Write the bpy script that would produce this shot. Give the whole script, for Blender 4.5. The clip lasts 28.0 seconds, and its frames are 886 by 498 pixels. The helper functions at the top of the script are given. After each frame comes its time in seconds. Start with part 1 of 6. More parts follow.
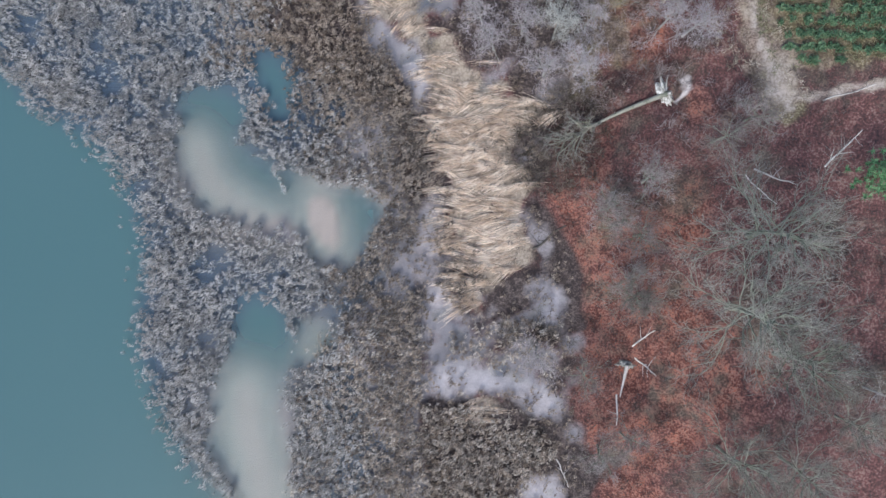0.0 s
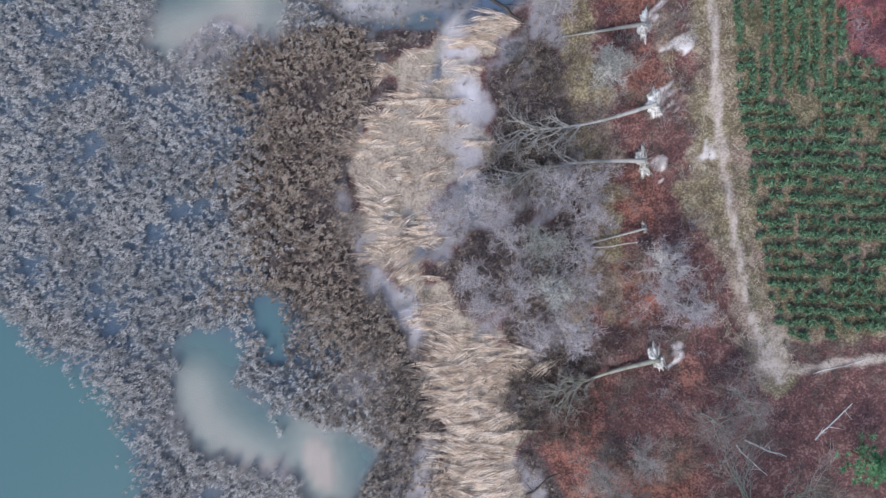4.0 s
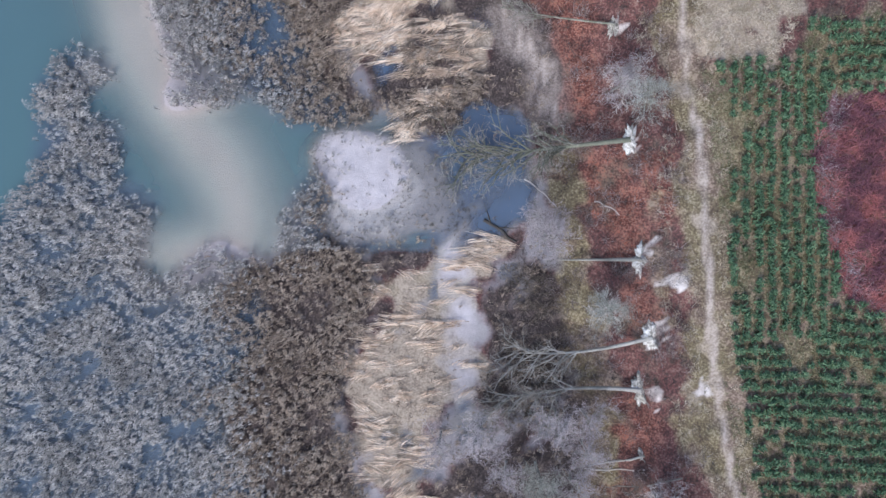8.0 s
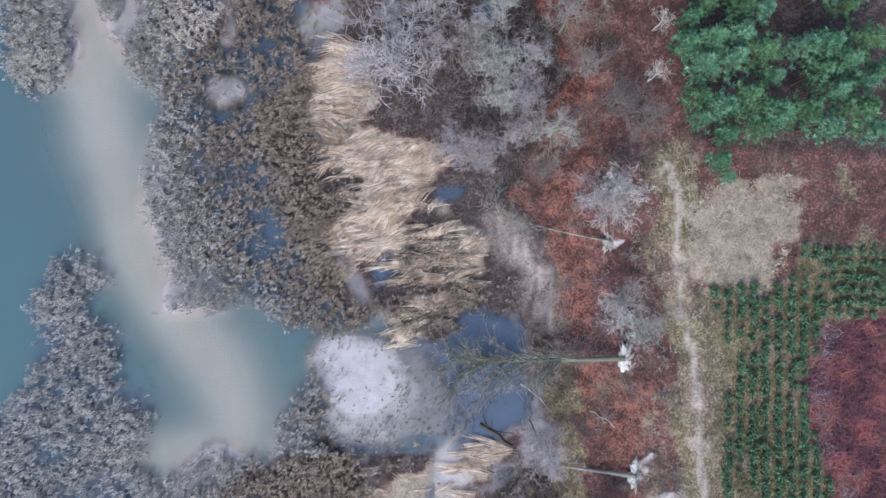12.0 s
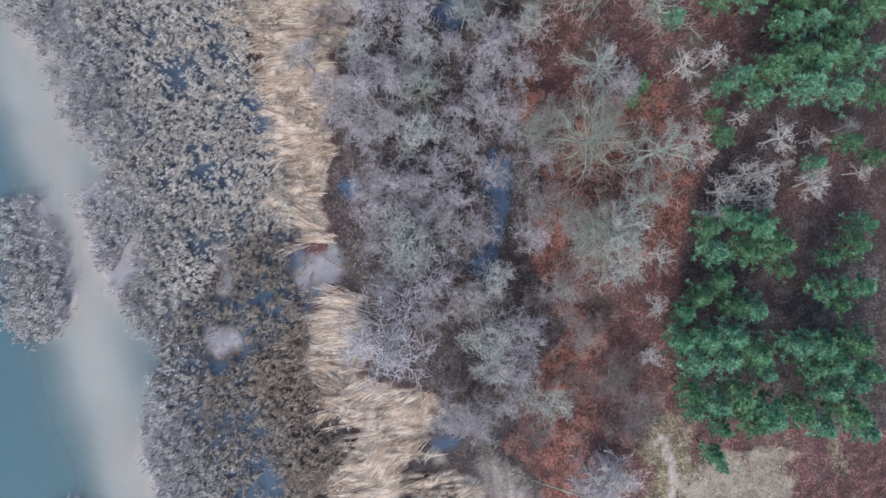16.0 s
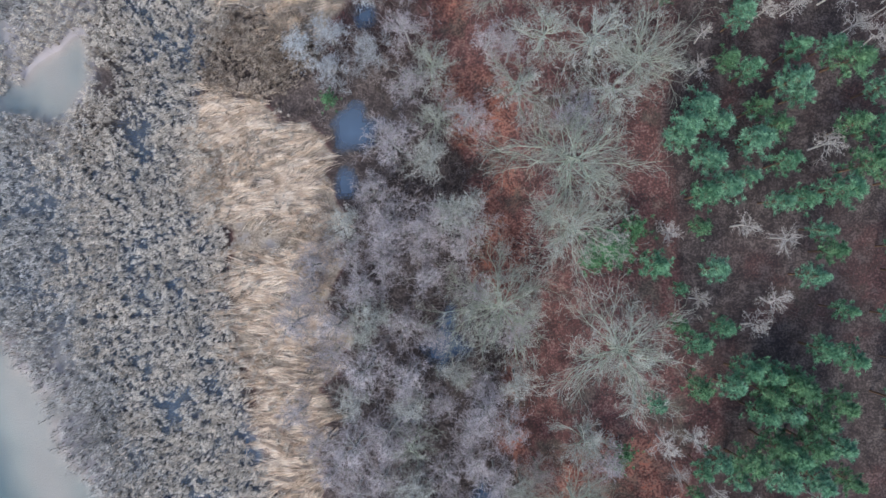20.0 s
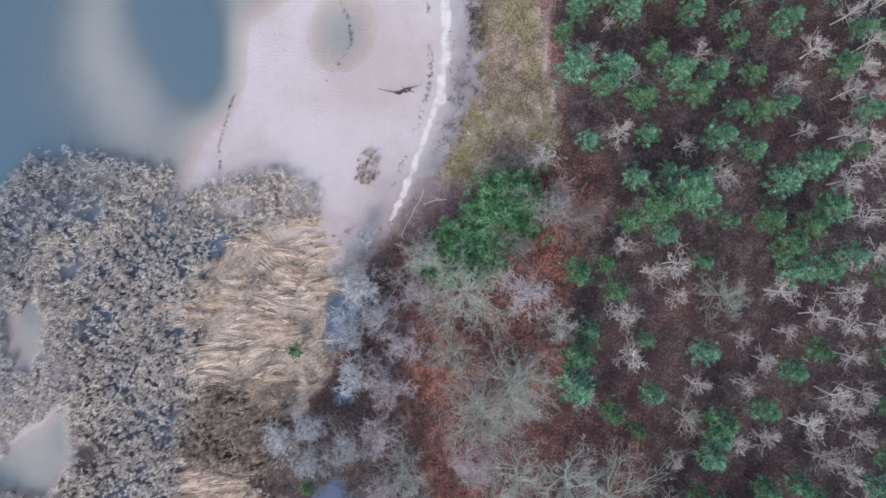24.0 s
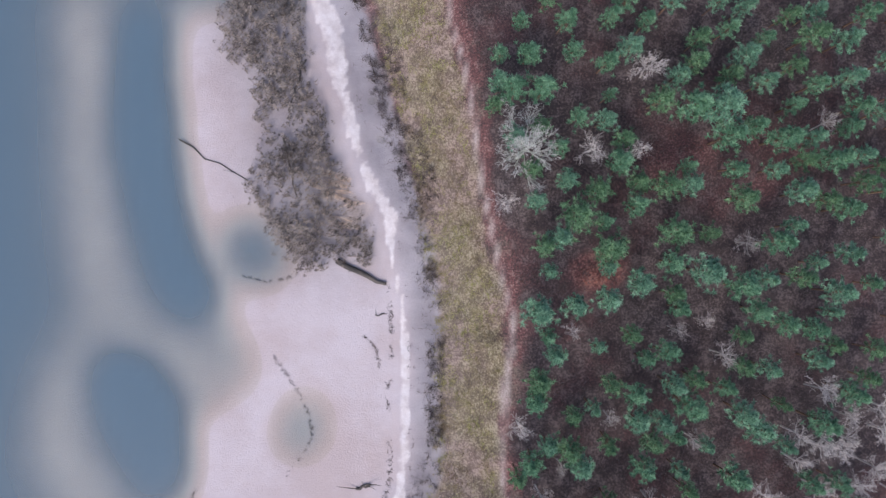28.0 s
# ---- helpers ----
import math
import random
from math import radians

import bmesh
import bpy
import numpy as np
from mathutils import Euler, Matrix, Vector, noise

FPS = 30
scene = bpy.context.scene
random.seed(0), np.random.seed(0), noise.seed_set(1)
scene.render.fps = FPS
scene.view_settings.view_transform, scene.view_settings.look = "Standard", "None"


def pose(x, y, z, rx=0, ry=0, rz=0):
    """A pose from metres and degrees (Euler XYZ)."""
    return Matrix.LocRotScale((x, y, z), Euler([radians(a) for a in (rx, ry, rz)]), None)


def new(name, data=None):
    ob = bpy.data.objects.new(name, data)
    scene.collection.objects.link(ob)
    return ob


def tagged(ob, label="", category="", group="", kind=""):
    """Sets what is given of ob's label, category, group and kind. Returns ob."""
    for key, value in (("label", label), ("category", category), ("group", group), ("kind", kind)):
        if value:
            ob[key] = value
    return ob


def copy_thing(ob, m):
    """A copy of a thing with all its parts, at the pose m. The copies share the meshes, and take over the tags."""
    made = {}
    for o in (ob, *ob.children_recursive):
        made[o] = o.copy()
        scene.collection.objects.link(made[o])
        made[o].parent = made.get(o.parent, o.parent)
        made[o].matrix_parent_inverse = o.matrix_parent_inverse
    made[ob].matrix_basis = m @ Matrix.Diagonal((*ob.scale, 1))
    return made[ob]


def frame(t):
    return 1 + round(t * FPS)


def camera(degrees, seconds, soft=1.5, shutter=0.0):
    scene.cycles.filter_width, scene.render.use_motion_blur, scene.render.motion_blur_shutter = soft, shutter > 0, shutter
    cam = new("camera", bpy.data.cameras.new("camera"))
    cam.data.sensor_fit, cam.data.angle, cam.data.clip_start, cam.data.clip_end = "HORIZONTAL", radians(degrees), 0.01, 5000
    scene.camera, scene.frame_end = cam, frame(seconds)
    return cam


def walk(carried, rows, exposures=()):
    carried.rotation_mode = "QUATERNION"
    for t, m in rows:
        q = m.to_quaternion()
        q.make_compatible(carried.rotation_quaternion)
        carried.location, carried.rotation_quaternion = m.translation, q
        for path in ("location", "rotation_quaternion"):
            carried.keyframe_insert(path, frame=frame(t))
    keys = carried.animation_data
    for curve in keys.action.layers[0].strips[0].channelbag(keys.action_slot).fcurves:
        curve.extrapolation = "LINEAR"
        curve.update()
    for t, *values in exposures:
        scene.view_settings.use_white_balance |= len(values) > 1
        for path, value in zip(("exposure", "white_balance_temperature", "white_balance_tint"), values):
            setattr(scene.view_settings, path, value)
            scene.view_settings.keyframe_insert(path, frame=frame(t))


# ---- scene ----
cam = camera(56.9, 28.0, 1.5)
# seconds, eye (metres), then degrees: tilt north, tilt east, turn
ROWS = [
    (0, -0.00, 0.00, 98.00, -1.99, 2.72, 0.00),
    (0.5, 0.17, 3.57, 98.05, -1.94, 2.78, -0.02),
    (1, 0.35, 7.23, 98.10, -1.87, 2.85, -0.01),
    (1.5, 0.52, 11.12, 98.17, -1.75, 2.91, 0.03),
    (2, 0.58, 14.77, 98.12, -1.61, 2.90, 0.07),
    (2.5, 0.57, 18.16, 98.06, -1.48, 2.86, 0.14),
    (3, 0.54, 21.36, 98.08, -1.35, 2.82, 0.22),
    (3.5, 0.55, 24.70, 98.16, -1.24, 2.77, 0.31),
    (5.5, 0.29, 37.94, 98.04, -0.95, 2.49, 0.36),
    (6, 0.26, 41.05, 97.93, -0.96, 2.46, 0.30),
    (6.5, 0.30, 44.47, 97.84, -0.92, 2.44, 0.20),
    (7, 0.32, 47.68, 97.90, -0.92, 2.43, 0.11),
    (7.5, 0.34, 51.01, 97.91, -0.87, 2.41, 0.04),
    (8, 0.36, 54.07, 97.95, -0.86, 2.39, -0.02),
    (8.5, 0.36, 57.10, 97.98, -0.84, 2.38, -0.06),
    (9, 0.39, 60.00, 97.98, -0.85, 2.36, -0.09),
    (9.5, 0.38, 63.00, 97.99, -0.85, 2.31, -0.12),
    (10, 0.36, 66.02, 98.02, -0.86, 2.28, -0.16),
    (10.5, 0.38, 69.26, 98.10, -0.86, 2.25, -0.17),
    (11, 0.42, 72.50, 98.15, -0.92, 2.24, -0.18),
    (11.5, 0.53, 75.80, 98.17, -1.03, 2.24, -0.20),
    (13.5, 0.98, 89.79, 98.11, -1.53, 2.37, -0.35),
    (14, 1.07, 93.56, 98.05, -1.58, 2.36, -0.37),
    (14.5, 1.07, 97.39, 98.06, -1.59, 2.31, -0.39),
    (15, 0.98, 101.19, 98.05, -1.59, 2.18, -0.42),
    (15.5, 0.86, 105.23, 98.12, -1.51, 2.02, -0.46),
    (16, 0.71, 109.68, 98.21, -1.40, 1.87, -0.50),
    (16.5, 0.60, 114.12, 98.40, -1.36, 1.74, -0.54),
    (17, 0.55, 118.75, 98.53, -1.27, 1.65, -0.61),
    (17.5, 0.55, 123.31, 98.71, -1.14, 1.55, -0.69),
    (18, 0.49, 127.65, 98.92, -1.01, 1.39, -0.74),
    (18.5, 0.30, 132.54, 99.31, -0.77, 1.15, -0.75),
    (19, 0.13, 137.86, 99.61, -0.58, 0.89, -0.71),
    (19.5, 0.08, 143.09, 99.98, -0.51, 0.72, -0.68),
    (20, 0.34, 148.54, 100.26, -0.49, 0.69, -0.66),
    (20.5, 0.72, 154.15, 100.49, -0.50, 0.73, -0.62),
    (22.5, 1.97, 177.51, 101.00, -0.49, 0.63, -0.37),
    (23, 2.32, 183.30, 101.08, -0.45, 0.60, -0.33),
    (23.5, 2.65, 189.14, 101.20, -0.39, 0.52, -0.29),
    (24, 2.96, 194.92, 101.29, -0.36, 0.44, -0.28),
    (24.5, 3.35, 201.00, 101.45, -0.37, 0.35, -0.25),
    (25, 3.73, 207.45, 101.58, -0.33, 0.23, -0.23),
    (25.5, 4.19, 213.67, 101.64, -0.39, 0.14, -0.20),
    (26, 4.69, 219.91, 101.77, -0.45, 0.05, -0.19),
    (26.5, 5.27, 226.22, 101.84, -0.44, -0.04, -0.19),
    (27, 5.82, 231.93, 101.93, -0.51, -0.12, -0.23),
    (27.5, 6.34, 238.14, 101.94, -0.40, -0.23, -0.28),
    (28, 6.86, 244.02, 102.01, -0.34, -0.36, -0.35),
]


def down(x, y, z, north, east, turn):
    """A camera that looks straight down, tilted a little."""
    return Matrix.Translation((x, y, z)) @ pose(0, 0, 0, 0, 0, turn) @ pose(0, 0, 0, north) @ pose(0, 0, 0, 0, east)


walk(cam, [(t, down(*row)) for t, *row in ROWS], [(0.0, 0.32, 6420, 8), (6.0, 0.33, 6230, 11), (21.0, 0.36, 6330, 7), (28.0, 0.26, 6520, 19)])


# ---- light ----
SUN_ELEVATION, SUN_TURN = 52.0, 200.0
world = bpy.data.worlds.new("overcast_sky")
scene.world = world
world.use_nodes = True
sky = world.node_tree.nodes.new("ShaderNodeTexSky")
sky.sky_type, sky.sun_disc = "NISHITA", False
sky.sun_elevation, sky.sun_rotation = radians(SUN_ELEVATION), radians(SUN_TURN)
sky.dust_density = 1.5
background = world.node_tree.nodes["Background"]
background.inputs["Strength"].default_value = 0.15
world.node_tree.links.new(sky.outputs[0], background.inputs["Color"])
sun = new("sun", bpy.data.lights.new("sun", "SUN"))
sun.data.energy, sun.data.angle, sun.data.color = 1.5, radians(24), (1.0, 0.98, 0.96)
sun.matrix_world = pose(0, 0, 60, 90 - SUN_ELEVATION, 0, -SUN_TURN + 180)

# ---- plan: outlines of the beds, pools and banks, in metres ----
REEDS_SOUTH = [(-29.3, -34.6), (-34.9, -30.4), (-37, -27), (-38.3, -24.2), (-41.4, -17.2), (-41.7, -11.6), (-40.7, -4.7), (-41.5, -0.6), (-43.9, 7),
    (-48.4, 10.8), (-54.7, 13.9), (-57.8, 18.1), (-59.7, 18.2), (-61, 32.1), (-60.6, 28), (-60.5, 45.4), (-59.3, 55.8), (-54, 60.6), (-52.9, 68.1),
    (-53.7, 71.7), (-49.5, 76.4), (-46.3, 76.7), (-43.5, 74), (-48.1, 69.9), (-43.2, 67.5), (-42.9, 61.6), (-38.4, 58.2), (-40.9, 50.6), (-39.1,
    49.2), (-36.3, 49.2), (-31.5, 53.4), (-25.9, 51.3), (-23.8, 52), (-23.1, 56.8), (-21.4, 59.5), (-18.3, 62.9), (-16.3, 59.5), (-18.3, 55.4),
    (-12.9, 52), (-11.5, 49.3), (-13.6, 44.5), (-15.6, 34.9)]
REEDS_SOUTH += [(-16.4, 24.6), (-16.2, 34), (-14.1, 26.6), (-13.4, 20.4), (-10, 18.4), (-7.3, 15), (-5.9, 6.8), (-4.8, -0), (-4.5, -5.5), (-5.6, -2),
    (-0.2, -5.4), (1.8, -8.8), (-4.9, -8.1), (-7.7, -10.1), (-7, -15.6), (-7.4, -21.1), (-5.6, -22.5), (3.2, -22.4), (6.6, -25.1), (4.6, -32), (3.2,
    -34.8)]
REEDS_NORTH = [(-36.2, 73.9), (-37.6, 69.8), (-30, 69.8), (-27.2, 71.1), (-21, 67.3), (-19, 67.3), (-13.3, 67.6), (-11.2, 69.7), (-9.2, 68.3), (-6.4,
    66.9), (0.4, 68.3), (1.7, 72.3), (-2.3, 81.2), (-7.7, 80.5), (-9.8, 71), (-13.2, 71), (-16.6, 77.9), (-13.2, 84), (-16.6, 89.4), (-18.5, 101),
    (-15.6, 85.6), (-19.3, 93.8), (-18.2, 101.3), (-21.6, 105.4), (-19.5, 108.7), (-22.7, 120.9), (-21.1, 116.2), (-23.7, 123.1), (-26.4, 131.3),
    (-27.5, 145.6), (-23.1, 117.4), (-25.1, 123), (-27.1, 133.5), (-27.6, 143.9), (-27.5, 150.9), (-30.3, 155.8), (-30.8, 166.9), (-27, 151.6),
    (-30.4, 155.9), (-31, 168.5), (-26, 176.9), (-28.8, 179.7)]
REEDS_NORTH += [(-26.3, 184.6), (-28.7, 187.4), (-25.9, 195.8), (-17.4, 197.1), (-13.2, 197.7), (-13.9, 201.9), (-18.8, 204.1), (-27.2, 202.1),
    (-30.7, 200), (-32.1, 204.2), (-43.3, 206.4), (-49.7, 205.1), (-54, 199.5), (-58.4, 179.9), (-59.8, 144.3), (-55.7, 137.2), (-50.9, 131.6),
    (-48.2, 126), (-46.2, 119), (-55.3, 141.3), (-53.4, 133.7), (-47.9, 129.5), (-47.3, 123.3), (-42.6, 116.4), (-46.8, 113.7), (-44.2, 106), (-40.8,
    99.1), (-36.7, 94.2), (-36.3, 94.9), (-38.4, 91.9), (-39.3, 82.9), (-36.6, 74.6)]
REED_ISLES = [
    [(-56.7, 113.1), (-52.4, 114.8), (-49.7, 110.2), (-47.8, 101.9), (-50.7, 97), (-53.5, 96.4), (-57, 99.9)],
    [(-56.1, 101.5), (-53.2, 104.2), (-49.7, 102.8), (-48, 100.7), (-49.8, 97.3), (-52.6, 96), (-55.4, 98.1)],
    [(-29.4, 166.8), (-32.1, 173.1), (-27.1, 178.6), (-16, 177.7), (-18.2, 170.2), (-22.4, 166.4)],
    [(-27.4, 177.6), (-19, 175.1), (-14.9, 171.2), (-20.5, 166.4), (-30.3, 168.5)],
]
REED_SPIT = [(-21.1, 269.7), (-19.3, 273.9), (-17.9, 278.8), (-10.1, 278.7), (-10.2, 271.7), (-9.2, 265.4), (-6.8, 259), (-6.1, 254.8), (-2.6, 247.8),
    (-1.2, 243.5), (-2, 240.7), (-5.5, 241.4), (-10.4, 240.8), (-14.6, 246.4), (-16.7, 250.7), (-14.5, 257), (-16.6, 265.4)]
# pools inside the beds: middle, half length, half width, turn in degrees, share of open ground
POOLS = [(-6.4, 79.4, 2.5, 0.5, 60), (-8.1, 73.2, 3, 0.5, 85), (-2.6, 83.8, 2, 0.5, 30), (-48.2, 168.5, 5, 4, 50), (-49.5, 183.4, 4.2, 2.6, 80),
    (-47.2, 170, 5.5, 2.6, 70), (-52.2, 166.5, 3.5, 2, 0), (-40.7, 106, 3, 0.6, 80), (2.8, 67.8, 4.5, 2.2, -20), (4.1, 57.7, 3.6, 1.8, 20), (-10.1,
    75, 3.5, 0.8, 75), (-0.7, 135.5, 2, 3.2, 90), (3.8, 117, 3.6, 1.6, 90), (2.3, 105.4, 1.6, 2, 90), (-13.4, 115.2, 1.3, 1.3, 90), (-0.3, 139.6, 2,
    1.1, 90)]
POOLS += [(-11.4, 162.8, 2.2, 2.2, 90), (-12.9, 155.8, 2.2, 1.4, 90), (-10.9, 185.9, 4, 2, 90), (-9.9, 176.4, 1.6, 1.4, 90), (4.6, 113.1, 2, 1.1, 90),
    (2.6, 105.7, 1.2, 1.7, 90), (4.3, 108.4, 2.4, 0.8, 90)]
POOL_OUTLINES = [
    [(-37.1, 15.5), (-31.5, 16.5), (-28.1, 13), (-28.9, 9.7), (-25.1, 6.9), (-23.7, 1.5), (-25.5, -2), (-29.3, -0.2), (-34.8, 1.8), (-36.9, 6.3)],
    [(-23.7, 6.2), (-19.9, 4.5), (-14.4, 3.8), (-11.4, 1.4), (-13.5, -2.7), (-16.6, -6.4), (-19.3, -5.4), (-22, -2.3), (-24.5, -0.6)],
    [(-28.7, -9.5), (-24.2, -10.2), (-23.2, -15), (-22.5, -17.8), (-25, -20.6), (-23.5, -26.8), (-22.7, -35.2), (-29.3, -35.3), (-33.5, -27.6),
    (-32.7, -20.6), (-30.9, -15.1)],
    [(-22.5, -11.6), (-18.3, -12.6), (-18, -15), (-20.1, -17.8), (-22.9, -17.8)],
    [(-27.4, 19.8), (-24.3, 20.1), (-22.9, 15.7), (-24, 11), (-26.4, 14.4)],
]
STRAW = [[(-13.8, 53), (-9.7, 52), (-13.7, 40.8), (-15.8, 35.3), (-13, 25.1), (-9.6, 22.4), (-5.5, 15.6), (4.1, 11.7), (2, 17.8), (-6.8, 22.4), (-4.8,
    30.6), (0.6, 36.8), (1.2, 40.8), (-0.9, 48.9), (-2.9, 52), (-7.6, 48.9)], [(-4.9, 15.2), (1.8, 14.9), (7.5, 13.8), (4.2, 11.1), (3.2, 7.1), (6.2,
    4.1), (5.5, 0.7), (3.5, -1), (-2.9, -0.6), (-4.2, 4.8), (-5.5, 8.8)], [(-22.7, 120.9), (-16.6, 120.8), (-16.3, 114.8), (-18.1, 108.7), (-19.5,
    108.7)]]
STRAW += [[(-17.8, 101.3), (-12, 102.2), (-12.8, 91.7), (-4.6, 89.3), (-1.9, 88.2), (-3.3, 85.5), (-6.7, 82.8), (-8.8, 76), (-17.8, 76), (-14.3,
    84.2), (-19, 93.8)], [(-4, 82.8), (0.1, 80.1), (2.4, 78), (0.7, 73.2), (-2, 74.6), (-2.7, 70.5), (-6.2, 66.7), (-8.6, 68.7), (-6.1, 73.2), (-7.5,
    77.3)], [(-30.8, 166.9), (-23.1, 166.4), (-16.2, 162.5), (-14.2, 156.9), (-13.7, 145.1), (-14.5, 134), (-15.5, 125.7), (-16.1, 116.6), (-21,
    116.7), (-21.6, 125.7), (-22.9, 134.1), (-26.3, 142.5), (-27.6, 146), (-26.1, 151.5), (-30.3, 155.8)]]
STRAW += [[(-26.8, 146.9), (-14.5, 146.7), (-14.7, 131.1), (-16.6, 119.5), (-17.1, 108.6), (-19.4, 111.4), (-22, 123.7), (-24.3, 130.6)], [(-11.8,
    199.8), (-9.8, 190.7), (-10.9, 181), (-14.8, 174.7), (-22.6, 171.3), (-26, 176.9), (-27.8, 179.7), (-29.5, 186.7), (-25.9, 195.1), (-18.8,
    197.1)], [(-30.3, 167.8), (-23.3, 166.4), (-16.3, 162.1), (-14.3, 157.2), (-15.1, 145.3), (-26.3, 145.3), (-27, 151.6), (-30.4, 155.9)], [(-3.8,
    51.2), (1, 54), (4.4, 53.3), (3.7, 51.3), (0.3, 49.2), (-0.4, 41), (-3.8, 41)], [(-1.9, -21.1), (3.6, -22.3), (2.9, -24.8), (-1.9, -23.8)]]
STRAW += [[(-6.5, 253.4), (-4.3, 254.1), (-2.6, 251.3), (-1.9, 246.4), (-4.7, 246.4), (-6.1, 249.2)], [(-1.9, -7.1), (2.9, -7.7), (2.2, -10.5), (-1.9,
    -10.1)], [(-3.6, -0.6), (5.2, -1.2), (4.9, -5.4), (0.5, -7.4), (-3.6, -6.7)], [(-28.1, 180.1), (-24.6, 179.8), (-18.7, 176.1), (-19.7, 175.3),
    (-26, 177.7)]]
# bare pale mud and sheets of shallow water
MUD = [[(-20.4, 64.2), (-18.3, 66.6), (-13.5, 67.3), (-9.4, 66.6), (-5.3, 64.8), (-2.6, 60.1), (0.7, 55.4), (-1.3, 53.3), (-5.4, 55.4), (-9.4, 54),
    (-16.3, 52.7), (-19, 54.7), (-16.9, 59.5)], [(-8, -7.4), (-3.6, -8.2), (-1.5, -11.2), (2.5, -9.8), (2.2, -12.2), (-3.6, -12.9), (-7, -10.5)],
    [(-6, -18), (-1.5, -17), (2.5, -18.3), (6.6, -18.6), (9.6, -20.6), (9.6, -24.1), (7.3, -24.4), (4.9, -21.8), (0.5, -21.1), (-3.6, -22.6), (-7.4,
    -21.5)], [(4.6, -31.3), (9.3, -29.5), (10.4, -34.3), (3.2, -34.8)], [(-21.6, 104.7), (-18.1, 107), (-12.6, 108), (-11.3, 103.9), (-15.4, 103.3),
    (-18.2, 101.3), (-21.6, 101.3)]]
MUD += [[(-27.5, 150.9), (-20.5, 152.2), (-17.8, 149.4), (-20.6, 146.6), (-25.5, 147.4)], [(-4.3, 55.7), (-1.9, 56), (0.1, 49.6), (0.9, 42.2), (0.6,
    36.1), (-1.1, 30.7), (-2.8, 35.4), (-3.7, 40.8), (-4.6, 48.9)], [(-10.7, 21.1), (-7.3, 19.8), (-5.2, 15), (-5.9, 10.9), (-8.6, 15), (-10.7,
    19.1)], [(-4, 65.5), (0.7, 68.2), (6.1, 68.8), (7.5, 62.1), (6.1, 55.4), (2.8, 53.3), (-0.6, 55.4), (-2.6, 60.1)], [(6.8, 62.1), (8.8, 62.8),
    (12.1, 60.7), (11.5, 55.4), (8.1, 53.3), (6.1, 55.4)], [(-32, 98.3), (-29.2, 99), (-26.5, 97.6), (-26.5, 94.5), (-30, 93.5), (-32.4, 95.6)]]
MUD += [[(-30.5, 108.9), (-28.7, 109.9), (-27.8, 103.4), (-28.9, 100.4), (-30.6, 101.4)], [(-9.9, 22.6), (-7.2, 20.6), (-5.9, 15.6), (-5.2, 11.2),
    (-7.6, 11.2), (-9.3, 16.9)], [(4.2, -7.4), (7.2, -6.4), (9.4, -7.4), (10.1, -12.8), (7.3, -13.5), (5.6, -10.4)], [(4.9, 1.7), (8, -0.3), (8.2,
    -4.7), (5.9, -5.7), (4.9, -2.7)], [(-7.3, 4.1), (-5.3, 4.1), (-3.6, -4), (-3.6, -7.4), (-9, -7.4), (-8, -2)], [(-22, 4.5), (-17.2, 3.5), (-16.4,
    -0.6), (-16, -5.4), (-19, -4.7), (-21.7, -0.6)]]
BRIGHT_MUD = [(-20.3, 64.1), (-16.2, 67.5), (-10, 66.1), (-7, 62), (-8.4, 54.9), (-13.5, 53.5), (-18.6, 55.2), (-16.9, 61.4)]
# bare pinkish banks, streaked along the shore
BARE_BANK = [
    [(5.4, 76.2), (8.1, 76.8), (9.8, 72.1), (10.1, 67.4), (7.5, 68.1), (6.1, 72.2)],
    [(2.1, 80.7), (4.8, 82.1), (7.5, 78.7), (9.8, 73.2), (10.8, 67.8), (8.1, 67.1), (6.8, 73.2), (3.4, 77.3)],
]
SAND_FLAT = [(-28.1, 274.2), (-26.3, 258), (-24.4, 249.6), (-23.6, 242.6), (-20.3, 235.5), (-14.7, 229.1), (-11.6, 224.5), (-15.4, 223.5), (-21.1, 225.7), (-24.6, 224.6), (-26.2, 219.3), (-25.4, 215.1), (-25.5, 212.3), (-28.4, 211.1), (-29.5, 207.6), (-31.3, 204.4), (-32.3, 200.6), (-29.9, 196.3), (-20.7, 196.3), (-13, 193.5), (-10.2, 189.2), (-6, 194.1), (-0.7, 203.2), (2.8, 212.1), (3.2, 226.2), (2.6, 236.8), (-1.9, 247.4), (-5.4, 261.5), (-7.4, 274.1)]
BEACH = [(-6.9, 194.3), (-3.3, 196.4), (0.2, 202.7), (3.7, 209.7), (5.5, 216.7), (6.5, 225.2), (6.3, 237.8), (6.1, 232.2), (5.1, 240.7), (3.7,
    248.4), (0.9, 251.3), (-2.6, 256.9), (-3.9, 266.1), (-6.7, 274.5), (-8, 278.7), (-9.8, 278.7), (-8.1, 266.1), (-5.4, 257.6), (-4, 253.4),
    (-1.2, 246.3), (0.8, 239.3), (1.5, 232.2), (0.7, 212.5), (0.3, 214.7), (-3.3, 204.2)]
